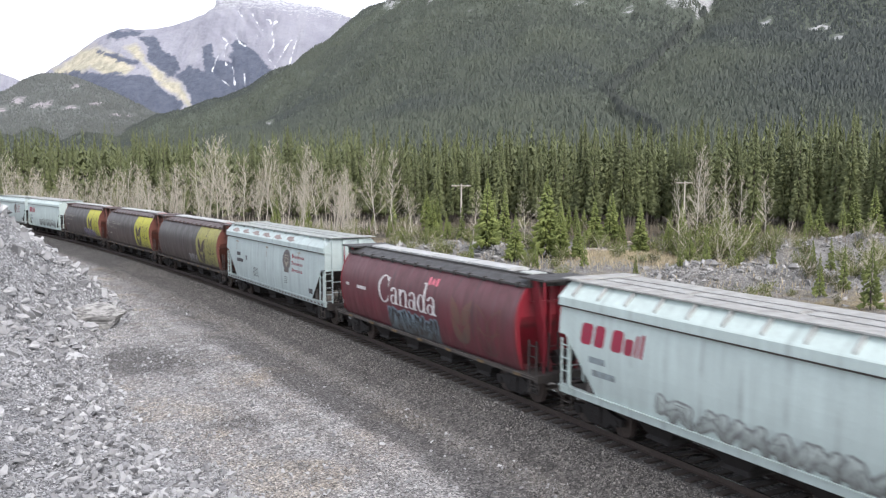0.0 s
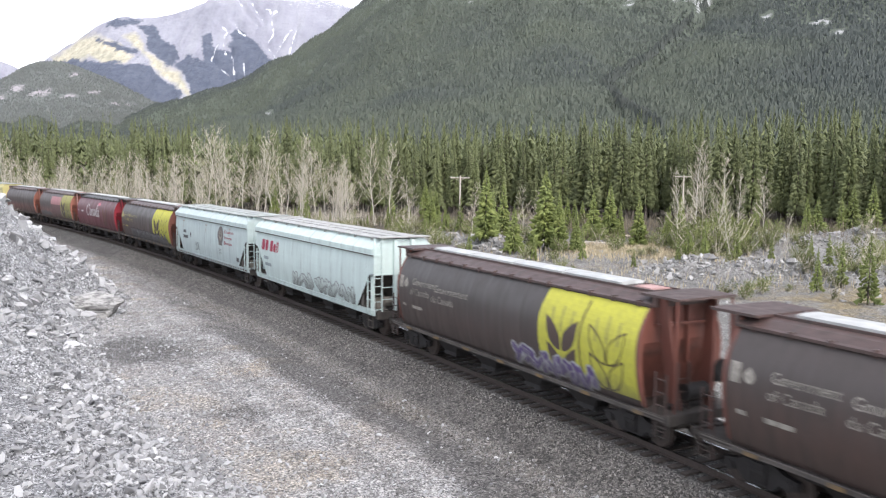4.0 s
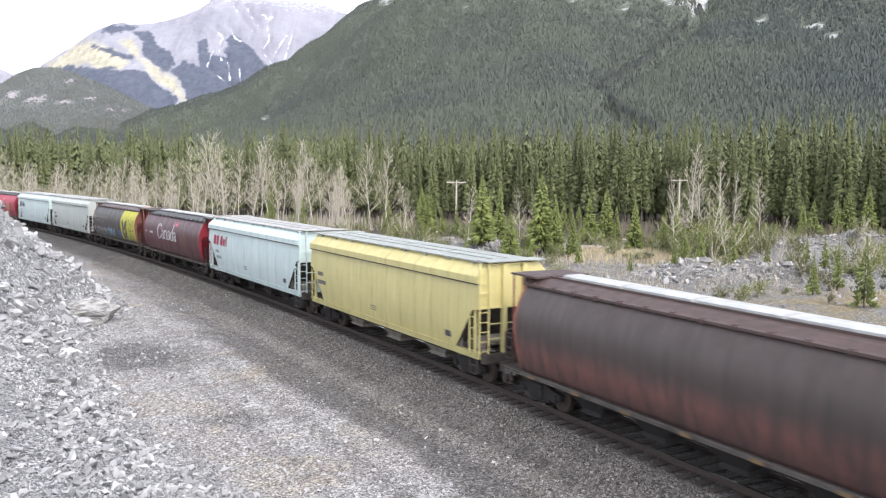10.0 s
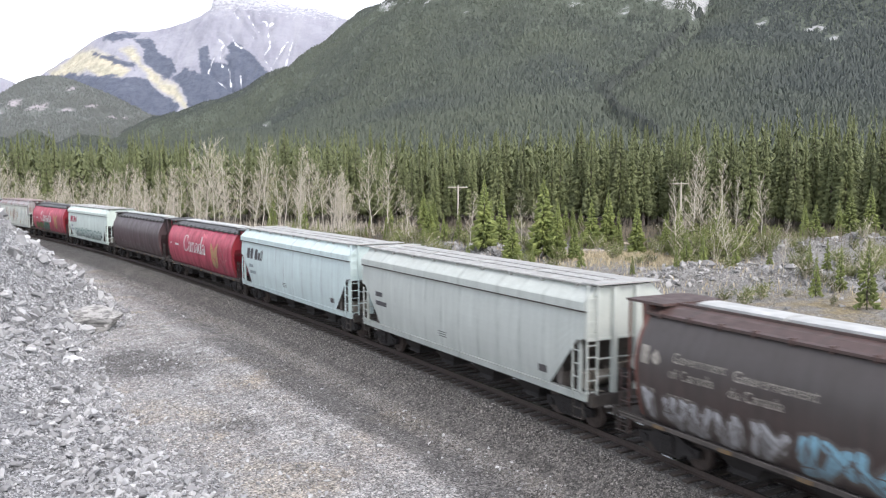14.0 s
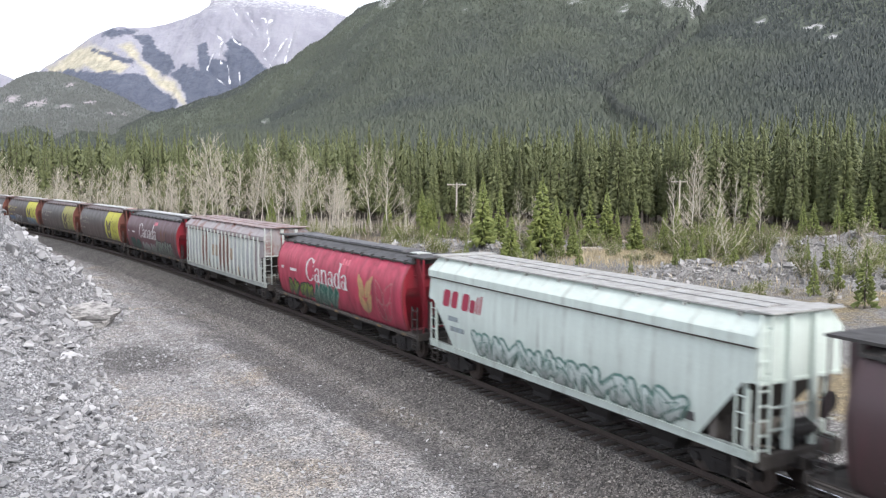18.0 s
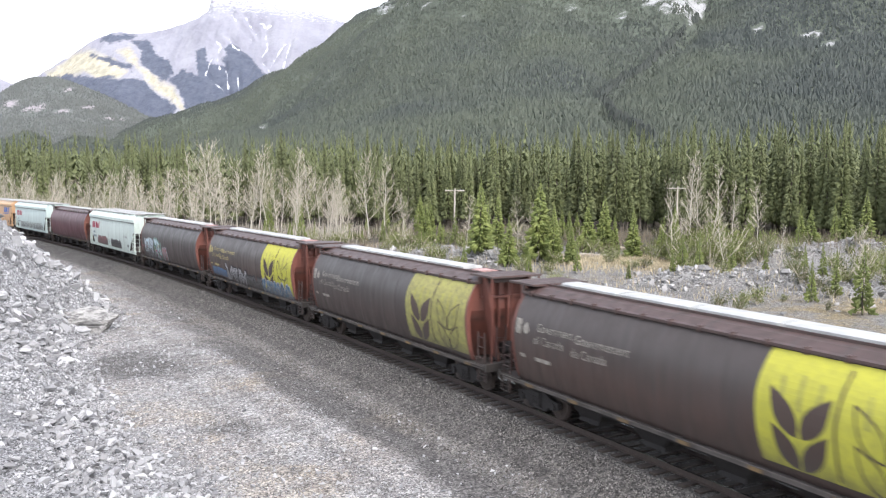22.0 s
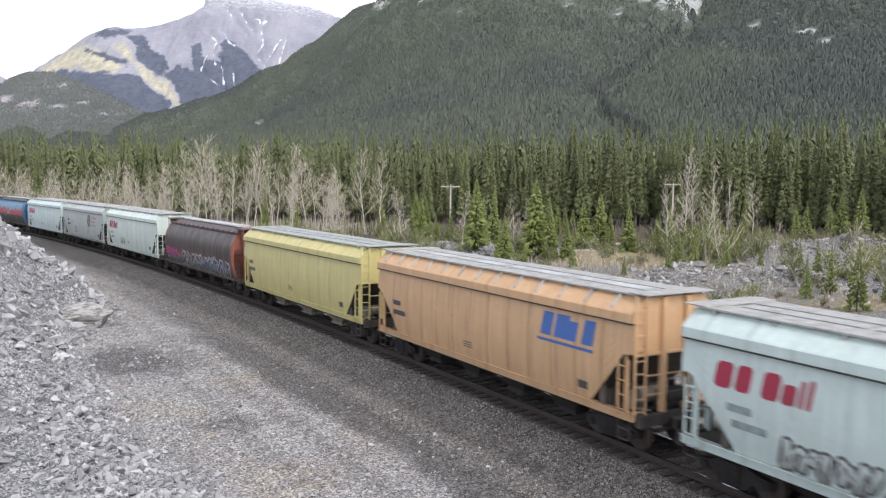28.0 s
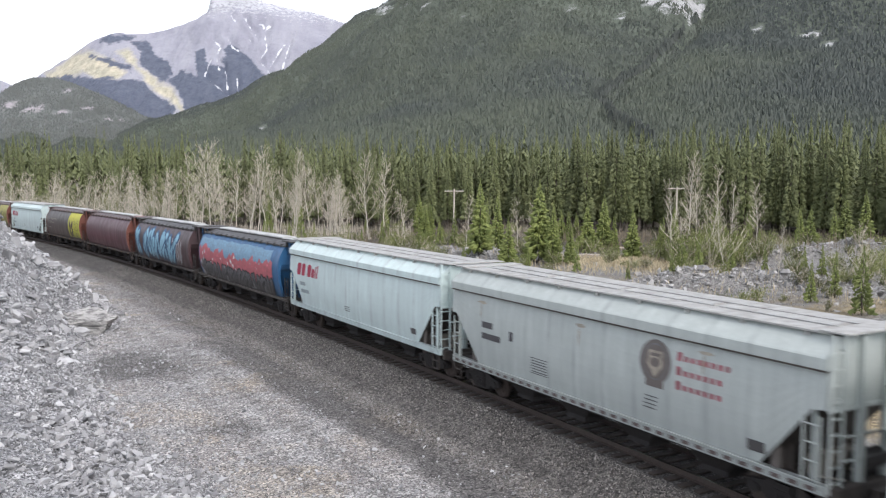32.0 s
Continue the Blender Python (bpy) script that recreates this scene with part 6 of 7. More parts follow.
def inside(a, e, ring):
    """Signed distance to a closed outline, positive inside."""
    hit = np.zeros(a.shape, bool)
    for (x0, y0), (x1, y1) in zip(ring, ring[1:] + ring[:1]):
        if y0 != y1:
            hit ^= ((e < y0) != (e < y1)) & (a < x0 + (e - y0) / (y1 - y0) * (x1 - x0))
    return near_line(a, e, ring + ring[:1]) * np.where(hit, 1, -1)


# woods, dry grass painted as sunlit, snow gullies and a snowfield on the peak: bearing and height
WOODS = [[(-0.403, 0.145), (-0.391, 0.143), (-0.349, 0.128), (-0.353, 0.122), (-0.363, 0.126)],
         [(-0.349, 0.157), (-0.332, 0.160), (-0.322, 0.143), (-0.304, 0.131), (-0.299, 0.116), (-0.311, 0.110), (-0.327, 0.118), (-0.339, 0.131), (-0.341, 0.147)],
         [(-0.277, 0.143), (-0.266, 0.148), (-0.261, 0.129), (-0.246, 0.126), (-0.239, 0.154), (-0.227, 0.152), (-0.218, 0.140), (-0.194, 0.116), (-0.204, 0.095), (-0.253, 0.071), (-0.287, 0.078), (-0.294, 0.098), (-0.308, 0.111), (-0.291, 0.121), (-0.273, 0.116)],
         [(-0.384, 0.157), (-0.370, 0.164), (-0.342, 0.165), (-0.349, 0.159), (-0.370, 0.154)],
         [(-0.444, 0.116), (-0.401, 0.116), (-0.370, 0.114), (-0.335, 0.109), (-0.298, 0.079), (-0.308, 0.043), (-0.444, 0.043)]]
DRY_SUNLIT = [[(-0.444, 0.121), (-0.415, 0.138), (-0.391, 0.145), (-0.370, 0.138), (-0.353, 0.117), (-0.363, 0.111), (-0.401, 0.121), (-0.432, 0.109)],
       [(-0.366, 0.148), (-0.349, 0.148), (-0.339, 0.126), (-0.318, 0.112), (-0.304, 0.105), (-0.291, 0.083), (-0.291, 0.076), (-0.308, 0.090), (-0.335, 0.111)]]
CHUTES = [[(-0.255, 0.16), (-0.247, 0.152), (-0.258, 0.138), (-0.265, 0.1205), (-0.245, 0.102)], [(-0.247, 0.152), (-0.251, 0.142), (-0.249, 0.128)], [(-0.234, 0.1885), (-0.225, 0.174), (-0.211, 0.159)], [(-0.218, 0.184), (-0.203, 0.161)],
          [(-0.196, 0.171), (-0.193, 0.15), (-0.201, 0.138), (-0.183, 0.1137)], [(-0.174, 0.156), (-0.182, 0.143), (-0.193, 0.125)], [(-0.168, 0.155), (-0.172, 0.14), (-0.179, 0.1166)], [(-0.24, 0.165), (-0.232, 0.152), (-0.226, 0.148)],
          [(-0.243, 0.13), (-0.241, 0.112), (-0.24, 0.098)], [(-0.229, 0.118), (-0.227, 0.1)], [(-0.204, 0.179), (-0.197, 0.178), (-0.196, 0.171)], [(-0.19, 0.176), (-0.196, 0.171)]]
SHOULDER = [(-0.56, 0.07), (-0.5, 0.09), (-0.47, 0.105), (-0.444, 0.123), (-0.415, 0.14), (-0.394, 0.154), (-0.382, 0.1615), (-0.36, 0.165), (-0.325, 0.164), (-0.308, 0.169), (-0.277, 0.179), (-0.261, 0.19), (-0.23, 0.197), (-0.2, 0.2), (-0.17, 0.195), (-0.135, 0.188), (-0.094, 0.1745), (0.1, 0.12)]


def peak_mesh():
    """A broad shoulder with a short cliff for a summit."""
    base, far = 3500, 4500
    A, T = np.meshgrid(np.linspace(-0.56, 0.1, 430), np.concatenate([np.linspace(0, 1, 190), [1.06, 1.15]]))
    D = base + (far - base) * T
    t = np.clip(T, 0, 1)
    crest = sum(sky_line(A + k, SHOULDER) for k in np.linspace(-0.008, 0.008, 5)) / 5
    X = A * D
    Z = -3 + (crest * far + EYE[2] + 3) * t ** 0.86
    calm = np.sin(np.pi * np.clip(t, 0, 1)) ** 0.7
    Z += calm * (46 * wave_noise(X, D, 420, 51, 4) + 20 * (1 - np.abs(wave_noise(X, D * 0.25, 120, 52, 4))))
    wx = 0.0016 * wave_noise(X, Z, 120, 58, 3)
    E = (Z - EYE[2]) / D
    chute = np.min([near_line(A + wx, E, c) for c in CHUTES], 0)
    Z -= 16 * np.exp(-(chute / 0.004) ** 2)
    # the summit cliff, notched by clefts
    block = np.clip(np.minimum((A + 0.2605) / 0.0075, (-0.197 - A) / 0.014), 0, 1)
    Z += block * step(0.955, 0.985, t) * (118 + 9 * wave_noise(X, D * 0.1, 60, 53, 4))
    Z += 5 * wave_noise(X, D, 45, 54, 3) * t
    Z = np.where(T > 1, Z - (D - far) * 0.7, Z)
    E = (Z - EYE[2]) / D
    warp = 0.004 * wave_noise(X, Z, 160, 55, 4)
    warp2 = 0.004 * wave_noise(X, Z, 130, 56, 4)
    i = np.arange(A.size).reshape(A.shape)
    quads = np.stack([i[:-1, :-1].ravel(), i[:-1, 1:].ravel(), i[1:, 1:].ravel(), i[1:, :-1].ravel()], 1)
    me = raw_mesh("snowy_peak", np.stack([X.ravel(), D.ravel(), Z.ravel()], 1).tolist(), quads.tolist(), M_PEAK, None, True)
    masks = {"wooded": np.max([inside(A + warp, E + warp2, r) for r in WOODS], 0) * 100, "dry": np.max([inside(A + warp2, E + warp, r) for r in DRY_SUNLIT], 0) * 100,
             "snow": (0.0004 - chute + 0.0012 * wave_noise(X, Z, 30, 57, 3)) * 400, "summit": (E - 0.183 + 0.12 * np.clip(A + 0.2, 0, 0.15)) * 30}
    for name, values in masks.items():
        me.attributes.new(name, "FLOAT", "POINT").data.foreach_set("value", np.clip(values + 0.5, -1, 2).ravel().astype(np.float32))
    return me


v_, q_, BIG_GRID = hill("near_mountainside", BIG, 800, 3500, -0.9, 1.3, 260, 120, 165, 31, 1.12, GULLY)
SLOPE = raw_mesh("near_mountainside", v_.tolist(), q_.tolist(), M_SLOPE, None, True)
SLOPE.attributes.new("ledge", "FLOAT", "POINT").data.foreach_set("value", bare_rock(v_[:, 0] / v_[:, 1], (v_[:, 2] - EYE[2]) / v_[:, 1]).astype(np.float32))
tagged(new("near_mountainside", SLOPE), "dark wooded mountainside with pale rock ledges", "mountain", kind="structure")
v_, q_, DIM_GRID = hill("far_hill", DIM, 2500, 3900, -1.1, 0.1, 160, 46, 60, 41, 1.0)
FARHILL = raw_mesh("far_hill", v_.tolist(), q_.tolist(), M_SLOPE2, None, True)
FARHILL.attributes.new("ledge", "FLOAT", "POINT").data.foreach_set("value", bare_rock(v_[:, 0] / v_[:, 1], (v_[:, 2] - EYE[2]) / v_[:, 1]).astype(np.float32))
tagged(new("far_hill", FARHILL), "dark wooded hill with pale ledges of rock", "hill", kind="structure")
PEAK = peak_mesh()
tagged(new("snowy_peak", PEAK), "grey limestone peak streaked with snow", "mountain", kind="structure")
v_, q_, _g = hill("distant_peak", FAR, 4200, 4650, -0.64, -0.4, 40, 20, 80, 61, 0.9)
tagged(new("distant_peak", raw_mesh("distant_peak", v_.tolist(), q_.tolist(), M_PEAK, None, False)), "distant pale snowy peak", "mountain", kind="structure")
woods_on(BIG_GRID, 200000, 71, 5, 9.5, "hillside_woods", "dense dark conifers covering the mountainside", 0.25, (-0.58, 0.6), GULLY, 2.0)
woods_on(DIM_GRID, 30000, 72, 6, 10, mat=M_FARWOOD_HAZE, name= "far_hill_woods", label="dark conifers covering the far hill", e_max=0.3, a_lim=(-0.62, -0.1), gully=DIM_LEDGES, bare=2.0)
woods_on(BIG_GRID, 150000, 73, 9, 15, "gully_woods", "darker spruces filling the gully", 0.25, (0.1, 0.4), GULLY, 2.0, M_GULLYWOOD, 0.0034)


# ---- trees of the valley ----
def conifer_crown(seed, h, radius, mat, whorls=46, bare=0.08, density=8, fine=0.24):
    """Many short, ragged sprays about a tapering stem, thinner and shorter upwards."""
    rng = random.Random(seed)
    verts, faces = [], []
    bulge = [rng.uniform(0.88, 1.1) for _ in range(9)]
    for k in range(whorls):
        f = k / (whorls - 1)
        side = bulge[int(f * 8)] * (1 - f * 8 % 1) + bulge[min(8, int(f * 8) + 1)] * (f * 8 % 1)
        r = radius * ((1 - f) ** 0.92 * 0.97 + 0.03) * side
        n = max(3, int(density * (1 - 0.5 * f)))
        for j in range(n):
            a = rng.uniform(0, math.tau)
            zz = h * (bare + (1 - bare) * f) + rng.uniform(-0.9, 0.9) * h / whorls
            l = r * rng.uniform(0.45, 1.12)
            sag = rng.uniform(-0.34, 0.08) * l
            w = min(l * rng.uniform(0.16, 0.28), fine)
            ca, sa, top = math.cos(a), math.sin(a), h * 0.012
            b = len(verts)
            for d, s, u in ((0.12, 0, top), (0.6, w, sag * 0.4), (1.0, 0, sag + 0.05 * l), (0.6, -w, sag * 0.4), (0.62, 0, sag * 0.4 + top * 1.6), (0.7, 0, sag - l * 0.2)):
                verts.append((l * d * ca - s * sa, l * d * sa + s * ca, zz + u))
            faces += [(b, b + 1, b + 4), (b + 1, b + 2, b + 4), (b + 2, b + 3, b + 4), (b + 3, b, b + 4), (b + 1, b + 5, b + 2), (b + 3, b + 2, b + 5)]
    b = len(verts)
    verts += [(0.05, 0, h * 0.93), (-0.03, 0.04, h * 0.93), (-0.03, -0.04, h * 0.93), (0, 0, h * 1.03)]
    faces += [(b, b + 1, b + 3), (b + 1, b + 2, b + 3), (b + 2, b, b + 3)]
    return raw_mesh("crown", verts, faces, mat)


def stem_mesh(h, r, mat, seed=0):
    rng = random.Random(seed)
    bm = bmesh.new()
    n = 5
    pts = [Vector((0, 0, -0.4))] + [Vector((rng.uniform(-0.04, 0.04), rng.uniform(-0.04, 0.04), h * 0.97 * (k + 1) / n)) for k in range(n)]
    limb(bm, pts, [r * (1 - k / n) + 0.01 for k in range(n + 1)], 6)
    return mesh_of(bm, "trunk", mat)


def conifer_thing(seed, h, radius, mat, label, group, **kw):
    tree = tagged(new("conifer"), label, "tree", group)
    part("trunk", stem_mesh(h, 0.016 * h + 0.02, M_BARK, seed), None, tree)
    part("crown", conifer_crown(seed, h, radius, mat, **kw), None, tree)
    return tree


def branch_tree(seed, h, spread=0.32, twigs=1.0):
    """A leafless tree: wavy stem, rising limbs, fine twigs. Two meshes."""
    rng = random.Random(seed)
    trunk, crown = bmesh.new(), bmesh.new()
    pts, p = [], Vector((0, 0, -0.3))
    lean = Vector((rng.uniform(-0.1, 0.1), rng.uniform(-0.1, 0.1), 0))
    n = 9
    for k in range(n + 1):
        pts.append(p.copy())
        p = p + Vector((rng.uniform(-0.02, 0.02) * h, rng.uniform(-0.02, 0.02) * h, h / n)) + lean * h / n
    r0 = 0.0048 * h + 0.01
    limb(trunk, pts, [r0 * (1 - k / n) + 0.009 for k in range(n + 1)])

    def grow(a, way, length, r, depth):
        way = way.normalized()
        mid = a + way * length * 0.5 + Vector((rng.uniform(-1, 1), rng.uniform(-1, 1), rng.uniform(-0.2, 0.6))) * length * 0.07
        end = mid + (way + Vector((0, 0, 0.25))).normalized() * length * 0.5
        if depth:
            limb(crown, [a, mid, end], [r, r * 0.7, r * 0.35], 3)
        else:
            limb(crown, [a, end], [r, r * 0.4], 3)
        if depth:
            for _ in range(3 if depth > 1 else 4):
                t = rng.uniform(0.25, 1.0)
                at = a.lerp(mid, t * 2) if t < 0.5 else mid.lerp(end, t * 2 - 1)
                side = Vector((rng.uniform(-1, 1), rng.uniform(-1, 1), rng.uniform(0.0, 0.9)))
                grow(at, way * 0.8 + side * 0.8, length * rng.uniform(0.35, 0.55), max(r * 0.55, 0.009), depth - 1)

    count = int(36 * twigs)
    for k in range(count):
        f = 0.22 + 0.76 * (k + rng.random()) / count
        i = min(int(f * n), n - 1)
        at = pts[i].lerp(pts[i + 1], f * n - i)
        a = rng.uniform(0, math.tau)
        up = 0.6 + 0.8 * f
        length = h * spread * (1.05 - 0.75 * f) * rng.uniform(0.6, 1.15)
        grow(at, Vector((math.cos(a), math.sin(a), up)), length, r0 * 0.34 * (1.1 - f) + 0.008, 2)
    return mesh_of(trunk, "trunk", M_ASPEN), mesh_of(crown, "crown", M_TWIG)


def gz(x, y):
    return float(ground_z(np.array([x]), np.array([y]))[0])


FIR_KINDS = [conifer_thing(100 + k, 7.0, r, M_FIR, "young bright green fir on stony ground", "young firs beyond the track", whorls=46, density=13, fine=0.15) for k, r in enumerate((1.75, 1.5, 1.35, 1.95))]
SAPLING_KINDS = [conifer_thing(150 + k, 7.0, r, M_FIR, "slender yellow-green sapling on stony ground", "saplings beyond the track", whorls=44, density=9, fine=0.085) for k, r in enumerate((1.25, 1.0, 1.5))]
FIRS = [(-2.8, 146.9, 6.6), (5.0, 96.9, 8.4), (8.1, 113.1, 7.4), (7.9, 93.6, 5.2), (11.7, 97.0, 9.2), (13.1, 95.7, 6.7), (14.7, 93.8, 4.9), (20.0, 113.4, 6.3), (22.2, 113.5, 7.6), (23.7, 103.2, 6.3), (23.6, 113.5, 5.2), (48.0, 109.7, 6.0), (54.7, 114.4, 7.3), (57.4, 114.5, 8.3), (48.6, 114.3, 6.0)]
FIRS_SEED = [(33.5, 62.5, 2.2), (36.0, 66.0, 2.8), (24.0, 78.0, 2.4), (38.0, 88.0, 2.6), (42.0, 84.0, 3.0), (46.0, 82.0, 2.4), (40.0, 76.0, 2.2), (35.5, 72.0, 2.6), (18.0, 80.0, 1.8), (21.0, 76.0, 2.0), (16.0, 101.0, 3.4), (9.5, 88.0, 2.6), (3.0, 92.0, 2.8), (-2.0, 104.0, 2.6), (30.0, 108.0, 5.0), (33.0, 104.0, 4.4), (28.0, 101.0, 5.2), (26.0, 99.0, 4.6), (44.0, 104.0, 4.4), (41.0, 112.0, 5.6)]
FIRS_SMALL = [(0.5, 128.9, 3.8), (26.2, 85.2, 4.5), (24.5, 85.2, 3.9), (28.6, 64.9, 3.4), (31.2, 66.5, 3.8), (29.1, 58.0, 4.8), (36.4, 80.4, 3.2), (32.9, 85.4, 2.8), (27.7, 80.2, 3.7), (6.2, 104.4, 6.2), (14.0, 85.0, 3.9), (-7.6, 122.8, 3.2)]
SPRUCE_KINDS = [conifer_thing(200 + k, 14.0, r, M_SPRUCE, "tall dark spruce at the edge of the forest", "spruces of the forest", whorls=84, density=11, bare=0.14, fine=0.13) for k, r in enumerate((1.85, 1.6, 1.4, 2.0, 1.65))]


def stand(kinds, k, x, y, h, own, turn):
    """Set a copy of one of the trees, own metres tall as built, on the ground."""
    ob = kinds[k % len(kinds)]
    m = Matrix.Translation((x, y, gz(x, y))) @ Matrix.Rotation(turn, 4, "Z")
    c = copy_thing(ob, m)
    c.scale = (h / own * (0.9 + 0.2 * ((k * 7) % 5) / 5),) * 2 + (h / own,)
    return c


def plant():
    rng = random.Random(12)
    for k, (x, y, h) in enumerate(FIRS + FIRS_SMALL + FIRS_SEED):
        stand(FIR_KINDS if k < len(FIRS) else SAPLING_KINDS, k, x, y, h, 7.0, rng.uniform(0, 6))
    # saplings and low firs along the foot of the forest
    for k in range(64):
        x = rng.uniform(-30, 75)
        y = 150 - 0.55 * max(x - 15, 0) - 36 * rng.random() ** 1.6
        stand(FIR_KINDS if k % 3 else SAPLING_KINDS, rng.randrange(4), x, y, rng.choice((1.6, 2.2, 3.0, 4.0, 5.5)) * rng.uniform(0.8, 1.2), 7.0, rng.uniform(0, 6))
    n = 0
    while n < 250:
        a = rng.uniform(-0.56, 0.6)
        x = a * 150
        front = 160 - 0.55 * max(x - 15, 0) + 0.12 * max(-x, 0)
        y = front + rng.uniform(0, 1) ** 1.2 * 26
        x = a * y
        stand(SPRUCE_KINDS, rng.randrange(5), x, y, rng.uniform(12.4, 18.4) * (1 + 0.05 * min(max(x / 40, 0), 1)), 14.0, rng.uniform(0, 6))
        n += 1
    for ob in FIR_KINDS + SAPLING_KINDS + SPRUCE_KINDS:
        for o in list(ob.children) + [ob]:
            bpy.data.objects.remove(o)


plant()


def deep_woods():
    rng = np.random.RandomState(5)
    n = 4400
    a = rng.uniform(-0.75, 0.75, n)
    y = 174 + rng.rand(n) ** 1.4 * 420
    x = a * y
    y = y - 0.5 * np.clip(x - 15, 0, 90) * (y < 300)
    pts = np.stack([x, y, ground_z(x, y) - 0.3], 1)
    h = rng.uniform(12, 21, n) * np.interp(x, [-80, 20, 60], [0.95, 1.0, 1.05])
    # each tree is a tapering stack of drooping sprays
    m = 64
    f = (np.arange(m)[None, :] + rng.rand(n, m)) / m
    a = rng.rand(n, m) * math.tau
    l = h[:, None] * 0.125 * ((1 - f) ** 0.8 + 0.03) * rng.uniform(0.6, 1.15, (n, m)) * rng.uniform(0.8, 1.2, (n, 1))
    w = l * rng.uniform(0.2, 0.38, (n, m))
    zz = pts[:, 2][:, None] + h[:, None] * (0.1 + 0.9 * f)
    ca, sa = np.cos(a), np.sin(a)
    v = np.stack([np.stack([pts[:, 0][:, None] + l * d * ca - w * s * sa, pts[:, 1][:, None] + l * d * sa + w * s * ca, zz + u * l + c * h[:, None]], -1) for d, s, u, c in ((0.0, 0, 0, 0.035), (0.6, 1, -0.2, 0.0), (1.0, 0, -0.35, 0.0), (0.6, -1, -0.2, 0.0))], 2).reshape(-1, 3)
    b = np.arange(n * m)[:, None] * 4
    f = np.concatenate([np.concatenate([b, b + 1, b + 2], 1), np.concatenate([b, b + 2, b + 3], 1)])
    tagged(new("forest", raw_mesh("forest", v.tolist(), f.tolist(), M_SPRUCE)), "dense dark spruce forest on the valley floor", "trees", kind="stuff")


deep_woods()

ASPENS_NEAR = [(-10.3, 132.3, 13.0), (-8.2, 132.4, 12.5), (-4.5, 122.9, 7.3), (3.5, 104.3, 6.5), (10.0, 104.5, 6.9), (11.0, 104.5, 6.2), (26.4, 96.0, 9.2), (28.6, 97.4, 12.2), (29.6, 98.5, 10.8), (31.2, 98.0, 10.6), (35.4, 103.0, 8.0), (38.0, 101.5, 7.4), (27.2, 80.2, 7.1), (28.7, 71.8, 4.8), (32.6, 65.0, 5.8)]
ASPENS_FAR = [(-18.0, 141.7, 9.7), (-20.8, 141.6, 12.5), (-23.6, 141.5, 13.9), (-25.9, 141.4, 10.6), (-29.1, 141.3, 14.5), (-30.5, 141.3, 13.4), (-32.8, 141.2, 12.0), (-37.0, 148.8, 13.4), (-38.9, 148.7, 14.6), (-40.3, 148.7, 15.0), (-41.8, 148.6, 13.4), (-44.7, 148.5, 10.7), (-42.8, 148.6, 8.8), (-48.1, 148.4, 9.7), (-50.5, 148.3, 9.7), (-52.9, 148.2, 9.2), (-54.8, 148.1, 10.7), (-56.7, 148.0, 10.2), (-58.6, 148.0, 10.5), (-60.5, 147.9, 9.7), (-66.0, 156.3, 8.7), (-69.0, 156.2, 9.2), (-78.5, 165.4, 9.7), (-88.1, 175.9, 10.9), (-15.3, 137.5, 10.6), (-22.2, 141.6, 10.7), (-34.8, 145.7, 9.7), (-27.7, 141.4, 12.5)]


def plant_aspens():
    rng = random.Random(8)
    meshes = [branch_tree(300 + k, 10.0, s, t) for k, (s, t) in enumerate(((0.36, 1.0), (0.26, 1.1), (0.3, 0.9), (0.24, 1.2), (0.4, 1.0), (0.28, 1.3)))]
    spots = ASPENS_NEAR + ASPENS_FAR
    spots += [(rng.uniform(-75, -14), rng.uniform(128, 150), rng.uniform(5, 11)) for _ in range(60)]
    for k, (x, y, h) in enumerate(spots):
        t = tagged(new("aspen"), "bare pale aspen with fine leafless branches", "tree", "bare aspens beyond the track")
        a, b = meshes[(k * 5 + k // 6) % 6 if k >= len(ASPENS_NEAR) or x < 12 else (1, 3, 5)[k % 3]]
        part("trunk", a, None, t)
        tagged(part("crown", b, None, t), kind="stuff")
        t.matrix_basis = Matrix.Translation((x, y, gz(x, y))) @ Matrix.Rotation(rng.uniform(0, 6), 4, "Z")
        t.scale = (h / 10,) * 3


plant_aspens()


# ---- stones ----
def stone_shapes(n, seed):
    """A few angular stones as arrays of points and faces."""
    out = []
    for k in range(n):
        rng = random.Random(seed + k)
        bm = bmesh.new()
        for _ in range(8):
            v = Vector((rng.gauss(0, 1), rng.gauss(0, 1), rng.gauss(0, 1))).normalized()
            bm.verts.new((v.x * rng.uniform(0.75, 1.1), v.y * rng.uniform(0.5, 0.85), v.z * rng.uniform(0.35, 0.7)))
        res = bmesh.ops.convex_hull(bm, input=bm.verts[:])
        bmesh.ops.delete(bm, geom=[g for g in res["geom_interior"] if isinstance(g, bmesh.types.BMVert)], context="VERTS")
        bmesh.ops.triangulate(bm, faces=bm.faces[:])
        bm.verts.index_update()
        out.append((np.array([v.co for v in bm.verts]), np.array([[v.index for v in f.verts] for f in bm.faces])))
        bm.free()
    return out


STONES = stone_shapes(14, 900)


